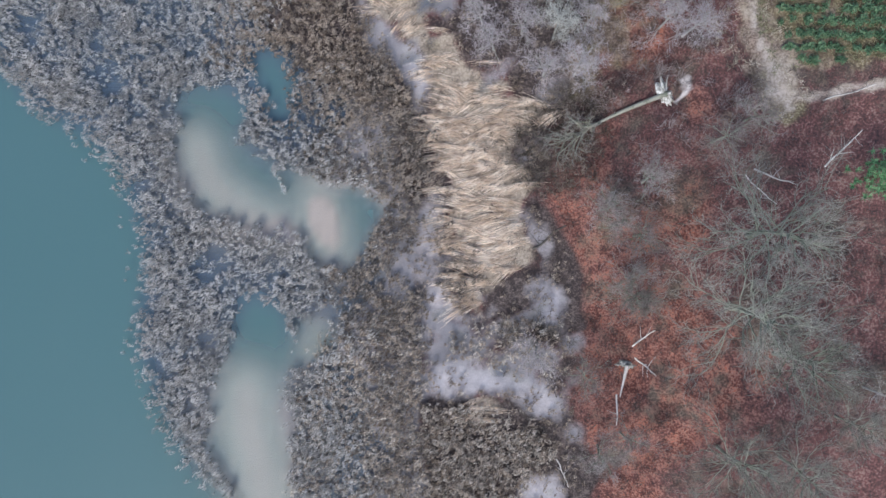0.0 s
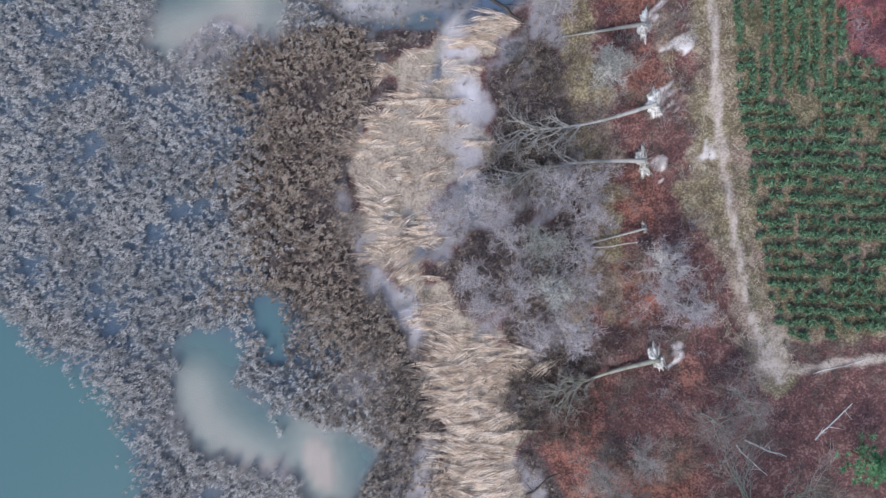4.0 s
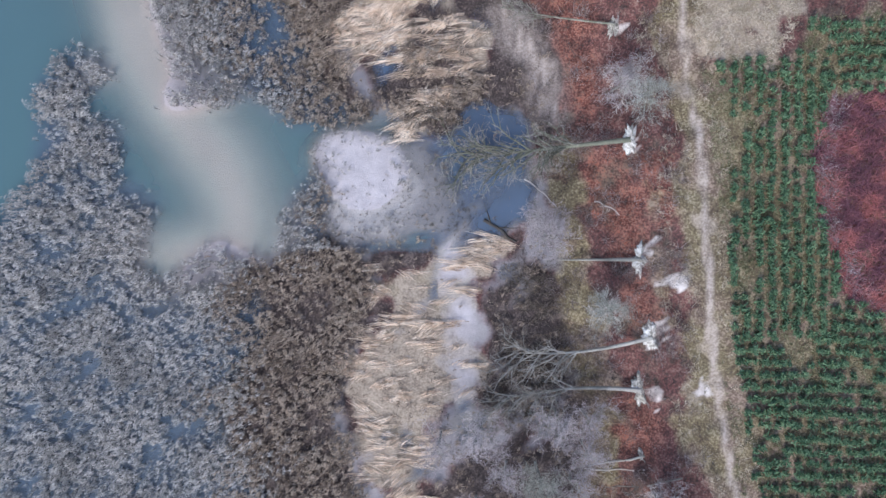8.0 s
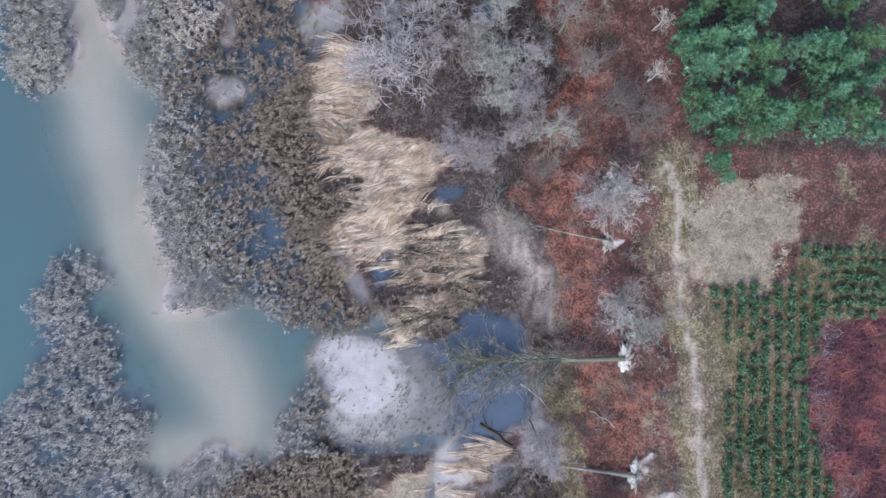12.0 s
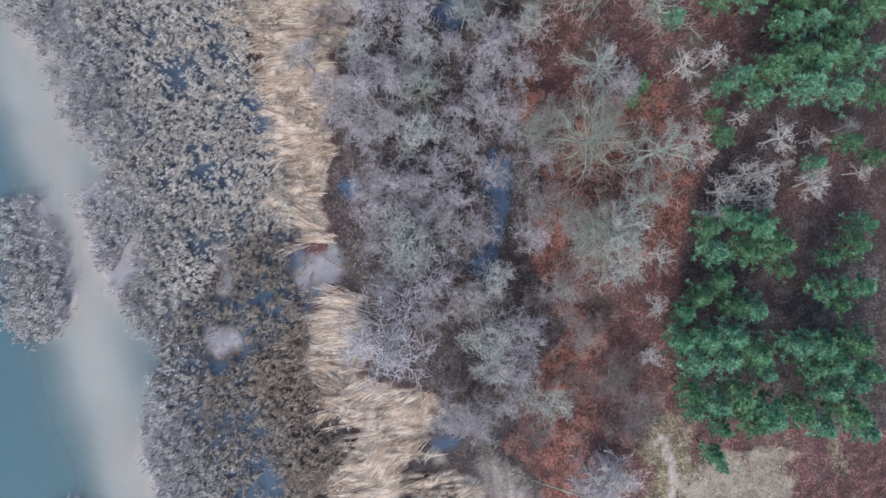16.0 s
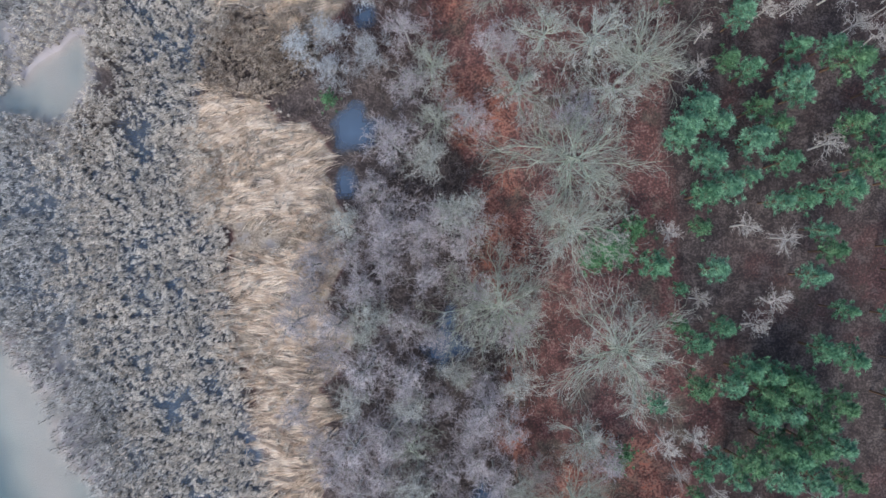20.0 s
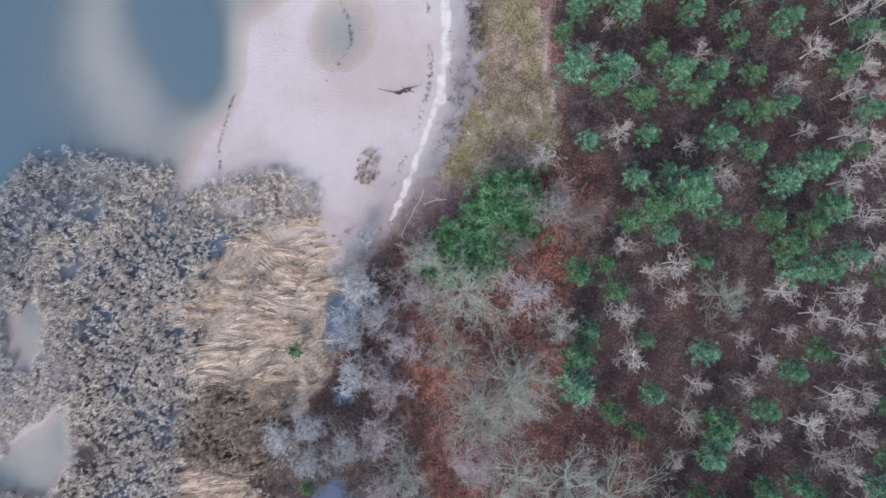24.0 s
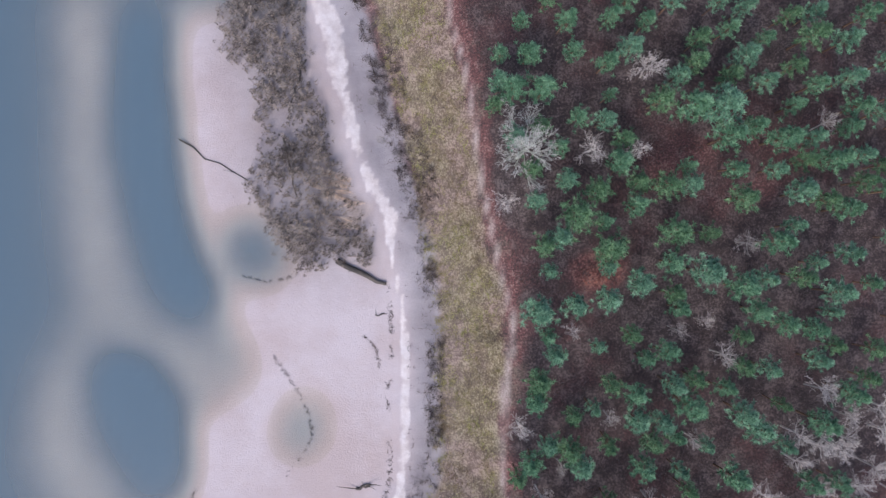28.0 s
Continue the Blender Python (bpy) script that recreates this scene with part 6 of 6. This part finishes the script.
def log(a, b, r, mat, seed, label, stubs=3, name="log"):
    """A bent, tapering log or branch lying on the ground, with a few stubs."""
    g = np.random.RandomState(seed)
    root = new(name)
    body = Soup()
    p = [np.array(a) + (np.array(b) - a) * u + g.normal(0, 0.12, 2) for u in np.linspace(0, 1, 6)]
    line = [on_ground(q[0], q[1], r * 0.6) for q in p]
    line = [np.array([q[0], q[1], max(q[2], r * 0.5)]) for q in line]
    body.tube(line, [r * (1 - 0.45 * u) for u in np.linspace(0, 1, 6)], 7)
    body.tube([line[0], line[0] + (line[0] - line[1]) * 0.02], [r, 0.01], 7)
    for k in range(stubs):
        i = g.randint(1, 5)
        d = g.normal(0, 1, 3) * (1, 1, 0.2) + (0, 0, 0.3)
        d /= np.linalg.norm(d)
        l = r * g.uniform(4, 9)
        body.tube([line[i], line[i] + d * l, line[i] + d * l * 1.8 + g.normal(0, 0.1, 3)], [r * 0.45, r * 0.25, 0.01], 4)
    body.make("stem", mat, root, True)
    return tagged(root, label, "log", "logs and branches")


DARK_LOGS = [(1.3, 56), (5, 53.5), (-5.6, 241.9), (0.4, 238.9), (-25.2, 257.3), (-16.9, 252.2), (-9.4, 267.2), (-11.5, 260.8), (-12.1, 257), (-10.8,
    250.1), (-3.4, 213.5), (-1.6, 214.2), (6, -3.5), (9.9, -0.6), (-3.3, 213.6), (-1.6, 214.1), (-0, 235.4), (-0.9, 235), (7.3, -17.6), (9,
    -21.3)]
# third to fifth pairs: more stems of the standing dead tree, laid down
PALE_LOGS = [(29.4, 5.4), (34.1, 3.8), (36.9, 5.6), (41.1, 9.6), (15.8, -20.5), (15.9, -24), (17.5, -14.8), (19.8, -12.6), (17.6, -16), (19.8, -17.7),
    (0.1, 201.9), (-3.3, 195.8), (-0.1, 199.9), (2.9, 200.5), (-18.2, 189.5), (-25, 185.9), (6, 61), (9.9, 57.7), (13.9, 58.4), (16.8, 56.4),
    (13.1, 26.4), (19.7, 27.2), (28.5, 5), (31.9, 1.7), (36.7, 12.9), (42.1, 14.5), (8.9, -28.7), (10.5, -31.9), (-25.6, 177.9), (-19.8, 176.3)]
WIDTHS = [0.22, 0.40, 0.10, 0.12, 0.12, 0.20, 0.14, 0.12, 0.10, 0.10]
for n in range(len(DARK_LOGS) // 2):
    log(DARK_LOGS[2 * n], DARK_LOGS[2 * n + 1], WIDTHS[n], BARK_DARK, 400 + n, "dark wet driftwood log lying in mud" if n < 8 else "dark dead branch lying in the marsh", 0 if n == 1 else 2)
for n in range(len(PALE_LOGS) // 2):
    log(PALE_LOGS[2 * n], PALE_LOGS[2 * n + 1], 0.11 if n < 5 else 0.08, BARK_PALE, 450 + n, "bleached pale fallen branch on the ground", 5, "fallen_branch")

# ---- plantation ----
ROWS_ALONG = [(27.5, 43.2), (33.2, 16.4), (45.1, 17.7), (27.4, 43.1), (46, 44.4)]
def young_pine(seed):
    """A knee-high planted pine: stem and a bushy crown."""
    g = np.random.RandomState(seed)
    root = new("young_pine")
    stem, crown = Soup(), Soup()
    stem.tube([(0, 0, -0.1), (0, 0, 1.0)], [0.03, 0.01], 4)
    n = 60
    c = g.normal(0, 0.16, (n, 3)) + np.column_stack([np.zeros(n), np.zeros(n), g.uniform(0.2, 0.9, n)])
    d = g.normal(size=(n, 3)) + (0, 0, 0.6)
    d /= np.linalg.norm(d, axis=1, keepdims=True)
    crown.quads(blades(c, c + d * g.uniform(0.2, 0.34, (n, 1)), g.uniform(0.12, 0.2, n)))
    stem.make("stem", BARK_PINE, root)
    crown.make("crown", NEEDLES_YOUNG, root)
    return tagged(root, "small bushy planted pine in a plantation row", "young pine", "plantation rows"), c, d, g


def rows_spots():
    """Places of the planted pines: rows run east in the south and north-east, northwards between."""
    g = np.random.RandomState(9)
    out = []
    cross = ROWS_ALONG[3][1]
    for y in np.arange(min(q[1] for q in PLANTATION), max(q[1] for q in PLANTATION), 1.36):
        for x in np.arange(20, 56, 0.66):
            out.append((x, y - 0.03 * (x - 30), 0))
    for x in np.arange(20, 56, 1.36):
        for y in np.arange(min(q[1] for q in PLANTATION), max(q[1] for q in PLANTATION), 0.66):
            out.append((x, y, 1))
    out = np.array(out) + np.column_stack([g.normal(0, 0.14, (len(out), 2)), np.zeros(len(out))])
    x, y, kind = out.T
    top = cross + 19.5
    upright = (y > cross) & ((y < top) | (x < 38)) & (x < THICKET[1][0] + 2)
    keep = inside(PLANTATION, x, y) & (upright == (kind > 0.5))
    thin = 0.9 + 0.8 * wobble(x, y, 6, 2) + np.where(upright & (x < 30), -0.35, 0.15)
    keep &= (g.uniform(0, 1, len(x)) < np.clip(thin, 0.12, 0.95)) & (near_line(PATH, x, y, 2.2) <= 0)
    return out[keep][:, :2]


young = [young_pine(500 + i) for i in range(4)]
spots = rows_spots()
spots = spots[np.argsort(spots[:, 0])]
g = np.random.RandomState(77)
for n, (x, y) in enumerate(spots[:300]):
    thing = copy_thing(young[n % 4][0], pose(0, 0, 0))
    s = g.uniform(0.85, 1.3)
    thing.matrix_basis = pose(x, y, float(ground_z(x, y)), 0, 0, g.uniform(0, 360)) @ Matrix.Diagonal((s, s, s, 1))
discard([y[0] for y in young])
far_rows = Soup()
for x, y in spots[300:]:
    _, c, d, _ = young[g.randint(4)]
    turn = np.array(Matrix.Rotation(g.uniform(0, 6.3), 3, "Z"))
    s = g.uniform(0.85, 1.3)
    far_rows.quads(blades((c @ turn.T) * s + on_ground(x, y), ((c + d * 0.36) @ turn.T) * s + on_ground(x, y), np.full(len(c), 0.14)))
tagged(far_rows.make("plantation_row", NEEDLES_YOUNG), "rows of small bushy planted pines", "young pine", kind="stuff")


# ---- low growth ----
def low_growth(name, pts, mat, rng, tall, spread, stalks, width, label, category):
    """Bundles of thin upright or arching stalks."""
    n = len(pts)
    base = np.repeat(np.column_stack([pts, ground_z(pts[:, 0], pts[:, 1])]), stalks, 0)
    base[:, :2] += rng.normal(0, spread * 0.4, (n * stalks, 2))
    size = np.repeat(rng.uniform(0.5, 1.3, n), stalks)[:, None]
    tip = base + np.column_stack([rng.normal(0, spread, (n * stalks, 2)), rng.uniform(0.4, 1.0, n * stalks) * tall]) * size
    soup = Soup()
    soup.quads(blades(base, tip, rng.uniform(0.5, 1.2, n * stalks) * width))
    return tagged(soup.make(name, mat), label, category, kind="stuff")


def filtered(outline, per_metre, size, level, octave=0):
    p = scatter(outline, per_metre, rng)
    return p[wobble(p[:, 0], p[:, 1], size, octave) + rng.normal(0, 0.25, len(p)) > level]


SLOPE = [(along(TOE, y) - 1, y) for y in range(-44, 290, 12)] + [(66, 285), (66, -44)]
p = filtered(SLOPE, 1.9, 5, -0.1)
p = p[~inside(PLANTATION, p[:, 0], p[:, 1]) & ~inside(GRASS_BANK, p[:, 0], p[:, 1]) & ~inside(RUST_BANK, p[:, 0], p[:, 1]) & ~inside(CLEARING, p[:, 0], p[:, 1]) & (near_line(PATH, p[:, 0], p[:, 1], 1.5) <= 0) & (near_line(PATH_NORTH, p[:, 0], p[:, 1], 1.2) <= 0)]
p = p[~inside(PINEWOOD, p[:, 0], p[:, 1]) | (rng.uniform(0, 1, len(p)) < 0.45)]
low_growth("undergrowth", p, SCRUB, rng, 0.9, 0.45, 9, 0.035, "bare grey-brown scrub and saplings on the forest floor", "scrub")
p = filtered(SLOPE, 2.6, 5, 0.35, 2)
p = p[(p[:, 1] > 8) & (p[:, 1] < 100) & (p[:, 0] < along(PATH, p[:, 1]) - 2)]
low_growth("sapling_scrub", p, TWIG_LOW, rng, 1.7, 0.5, 16, 0.035, "hazy lilac-brown bare saplings on the litter slope", "scrub")
MARSH_EDGE = [(along(FIRM, y) + 5, y) for y in range(-36, 204, 10)] + [(along(TOE, y) + 2, y) for y in range(200, -40, -10)]
p = filtered(ALDER_ZONE, 1.3, 6, -0.4)
p = p[~in_pool(p[:, 0], p[:, 1])]
low_growth("alder_brush", p, TWIG_LOW, rng, 2.6, 0.5, 14, 0.035, "hazy pinkish-brown alder brush below the bare trees", "scrub")
p = filtered(MARSH_EDGE, 1.3, 5, 0.2, 1)
p = p[~in_any(MUD, p[:, 0], p[:, 1])]
low_growth("marsh_scrub", p, SCRUB, rng, 0.8, 0.4, 9, 0.04, "dark withered sedge and scrub on wet mud", "scrub")
SEDGE = [(along(FIRM, y) - 1, y) for y in range(-36, 76, 8)] + [(along(TOE, y) + 0.5, y) for y in range(76, -40, -8)]
p = filtered(SEDGE, 2.4, 3.2, 0.1, 1)
wet = in_any(MUD, p[:, 0], p[:, 1]) | in_any(STRAW, p[:, 0], p[:, 1])
p = p[~wet | (rng.uniform(0, 1, len(p)) < np.where(p[:, 1] < 12, 0.2, 0.12))]
reed_tufts("sedge", p, REED_BROWN, rng, 0.9, label="withered brown sedge tufts on the wet marsh")
p = np.concatenate([scatter(o, 3.0, rng) for o in MUD[1:6] + MUD[12:16]])
p = p[wobble(p[:, 0], p[:, 1], 2.4) + 0.6 * wobble(p[:, 0], p[:, 1], 5, 1) + rng.normal(0, 0.45, len(p)) > 0.1]
reed_tufts("sedge", p, REED_BROWN, rng, 0.9, label="withered brown sedge tufts dotted over wet mud")
p = scatter(THICKET, 6, rng) + rng.normal(0, 0.4, (1, 2))
low_growth("bramble_thicket", p, BRAMBLE, rng, 0.8, 0.55, 10, 0.08, "dense purple-red bramble thicket", "bramble")
p = scatter(THICKET, 5, rng)
p = p[near_line(THICKET[1:6], p[:, 0], p[:, 1], 2.2) > 0.15]
low_growth("thicket_edge", p, TWIG_PURPLE, rng, 1.0, 0.5, 8, 0.035, "grey dead twigs along the edge of the thicket", "scrub")
p = filtered(PLANTATION, 8, 4, -0.35, 1)
low_growth("grass_tussock", p, GRASS_MAT, rng, 0.35, 0.25, 8, 0.05, "withered grass between the plantation rows", "grass")
p = filtered(GRASS_BANK, 5, 4, -0.3, 1)
p = p[near_line(PATH_NORTH, p[:, 0], p[:, 1], 0.7) <= 0]
p = np.concatenate([p, scatter(RUST_BANK, 4, rng)])
low_growth("bank_grass", p, BANK_GRASS, rng, 0.4, 0.3, 8, 0.05, "olive and tan winter grass on the bank", "grass")
p = np.concatenate([filtered(CLEARING, 7, 4, -0.6, 1), scatter(RUST_BANK, 4, rng)])
low_growth("bleached_grass", p, GRASS_PALE, rng, 0.3, 0.35, 8, 0.05, "bleached dry grass in the clearing and on the bank", "grass")
FOOT = [(along(TOE, y) - 0.6, y) for y in range(200, 286, 5)] + [(along(TOE, y) + 1.4 + (2.5 if y > 248 else 0), y) for y in range(285, 199, -5)]
p = filtered(FOOT, 5, 4, -0.3)
p = p[~inside(RUST_BANK, p[:, 0], p[:, 1]) & (p[:, 1] > 213)]
low_growth("bank_scrub", p, SCRUB, rng, 1.0, 0.35, 10, 0.045, "dark bare scrub along the foot of the bank", "scrub")
VERGE = [(x - 4.5, y) for x, y in PATH] + [(x + 3, y) for x, y in PATH[::-1]]
p = filtered(VERGE, 4, 3, 0.0, 2)
p = p[near_line(PATH, p[:, 0], p[:, 1], 0.9) <= 0]
low_growth("path_verge_grass", p, GRASS_PALE, rng, 0.3, 0.3, 7, 0.05, "pale dry grass along the sandy path", "grass")
for outline in BRUSH:
    p = scatter(outline, 6, rng)
    p = p + rng.normal(0, 0.7, p.shape)
    low_growth("brushwood", p, BRUSH_DARK, rng, 0.9, 0.4, 9, 0.06, "dark brown brushwood and withered sedge", "scrub")
p = np.concatenate([scatter(MUD[0], 3.5, rng), scatter(MUD[8], 4.0, rng)])
heart = np.hypot(p[:, 0] - MUD[0][2][0], p[:, 1] - MUD[0][2][1] + 4) / 11
p = p[rng.uniform(0.15, 1.2, len(p)) < heart + 0.25 * wobble(p[:, 0], p[:, 1], 2.5)]
low_growth("reed_stubble", p, BRUSH_DARK, rng, 0.5, 0.12, 6, 0.05, "dark reed stubble dotted over pale mud", "reeds")
p = scatter(BRIGHT_MUD, 5, rng)
p = p[(near_line(BRIGHT_MUD + BRIGHT_MUD[:1], p[:, 0], p[:, 1], 3.2) + 0.35 * wobble(p[:, 0], p[:, 1], 2.2)) > rng.uniform(0.25, 1.3, len(p))]
reed_tufts("reed_tussock", p, REED_GREY, rng, 0.8, label="grey dead reed tufts dotted round pale mud", plumes=8)
# wrack along the beach
p = np.concatenate([scatter([(x - w, y) for x, y, w in STRAND_LINE] + [(x + w, y) for x, y, w in STRAND_LINE[::-1]], 12, rng), scatter([(x + w - 0.1, y) for x, y, w in WHITE_SAND] + [(x + w + 0.5, y) for x, y, w in WHITE_SAND[::-1]], 2.5, rng)])
p = p[wobble(p[:, 0], p[:, 1], 3) > -0.15]
for line in WRACK:
    q = np.array(line)
    u = rng.uniform(0, len(q) - 1.001, 40)
    i = u.astype(int)
    q = q[i] + (q[i + 1] - q[i]) * (u - i)[:, None] + rng.normal(0, 0.06, (40, 2))
    p = np.concatenate([p, q])
low_growth("strand_wrack", p, SCRUB, rng, 0.08, 0.16, 6, 0.05, "dark dead stalks washed up along the sand", "driftwood")
TUFT = [(-8.6, 206.3), (-6.1, 206.6), (-5.1, 204.2), (-6.8, 202.1), (-8.8, 202.8)]
p = scatter(TUFT, 4, rng)
reed_tufts("reed_tussock", p, REED_BROWN, rng, 0.9, label="lone brown sedge tussock on the sand flat")

# thick tufts of the southern marsh
DARK_TUFTS = [(-23.6, 19.8), (-11, 20.3), (-9.3, 12.9), (-5.9, 4.1), (-9.3, 3.8), (-11.1, -6.1), (-7.7, -7.8), (-7.7, -14.3), (-17.3, -14.3), (-16.6, -7.4), (-11.1, -1.3), (-11.7, 3.1), (-21, 5.5)]
TAN_TUFTS = [(-19.4, -14.3), (-7.3, -13.6), (-6, -17.7), (-7.7, -21.5), (-2.2, -22.8), (4.6, -24.1), (9.3, -27.1), (3.6, -34.8), (-23, -35.2), (-22.2, -21.2)]
LOW_TUFTS = [(-3.2, -12.9), (4.9, -11.5), (9.9, -14.2), (8.9, -17.6), (2.5, -18), (-5, -17)]
p = scatter(DARK_TUFTS, 8, rng)
p = p[wobble(p[:, 0], p[:, 1], 2.2) + 0.6 * wobble(p[:, 0], p[:, 1], 4, 1) + rng.normal(0, 0.3, len(p)) > -0.35] + 0.0
p = p + rng.normal(0, 0.5, p.shape)
reed_tufts("reed_bed", p, REED_DARK, rng, 1.2, label="dark withered reed tufts thick on pale silt", plumes=9)
p = np.concatenate([scatter(TAN_TUFTS, 8, rng), scatter(LOW_TUFTS, 5, rng)])
p = p[wobble(p[:, 0], p[:, 1], 2.4, 1) + rng.normal(0, 0.4, len(p)) > -0.45]
p = p + rng.normal(0, 0.6, p.shape)
reed_tufts("reed_bed", p[::2], REED_BROWN, rng, 1.1, label="brown withered reed tufts on the southern marsh", plumes=9)
reed_tufts("reed_bed", p[1::2], REED_TAN, rng, 1.1, label="tan withered reed tufts on the southern marsh", plumes=9)

# ---- evergreen shrubs ----
shrubs = [pine("evergreen_shrub", 600 + i, 5.5, 2.3, "dense bright green evergreen shrub", SHRUB_GREEN, 20) for i in range(3)]
EVERGREENS = [(8.9, 199.2, 1.1), (6.6, 196, 1.0), (9.8, 196.9, 1.0), (3.7, 193.4, 1.0), (0.4, 192.1, 0.8), (6.9, 193.4, 1), (5, 195.6, 1.0), (10.5,
    198.9, 1), (7.9, 197.3, 1), (2.1, 194, 0.8), (7.6, 200.2, 1), (9.5, 200.8, 0.9), (10.8, 196.6, 0.9), (5.6, 192.7, 1), (2.4, 192.1, 0.9), (8.2,
    195, 1), (6, 197.9, 0.9), (11.1, 200.8, 0.8), (12.4, 199.2, 0.8), (8.2, 201.8, 0.7), (3, 195, 1), (4.3, 194, 1.1), (6.9, 194.7, 1.1), (8.9, 197.9,
    1.1), (7.3, 198.9, 1.0), (1.1, 193.1, 0.9), (4, 192.1, 0.9), (40.9, 4.5, 1.0)]
EVERGREENS += [(19.9, 127, 0.8), (19, 125.2, 0.7), (19.1, 145.1, 0.9), (16.6, 143.5, 0.9), (15, 142.9, 0.7), (22.9, 145.4, 0.7), (-14.2, 165.6, 0.5),
    (-15.5, 182.3, 0.4)]
plant(shrubs, [(x, y, s * 2.9) for x, y, s in EVERGREENS if not 110 < y < 160] + GREEN_BUSHES, "evergreen shrubs")
discard(shrubs)
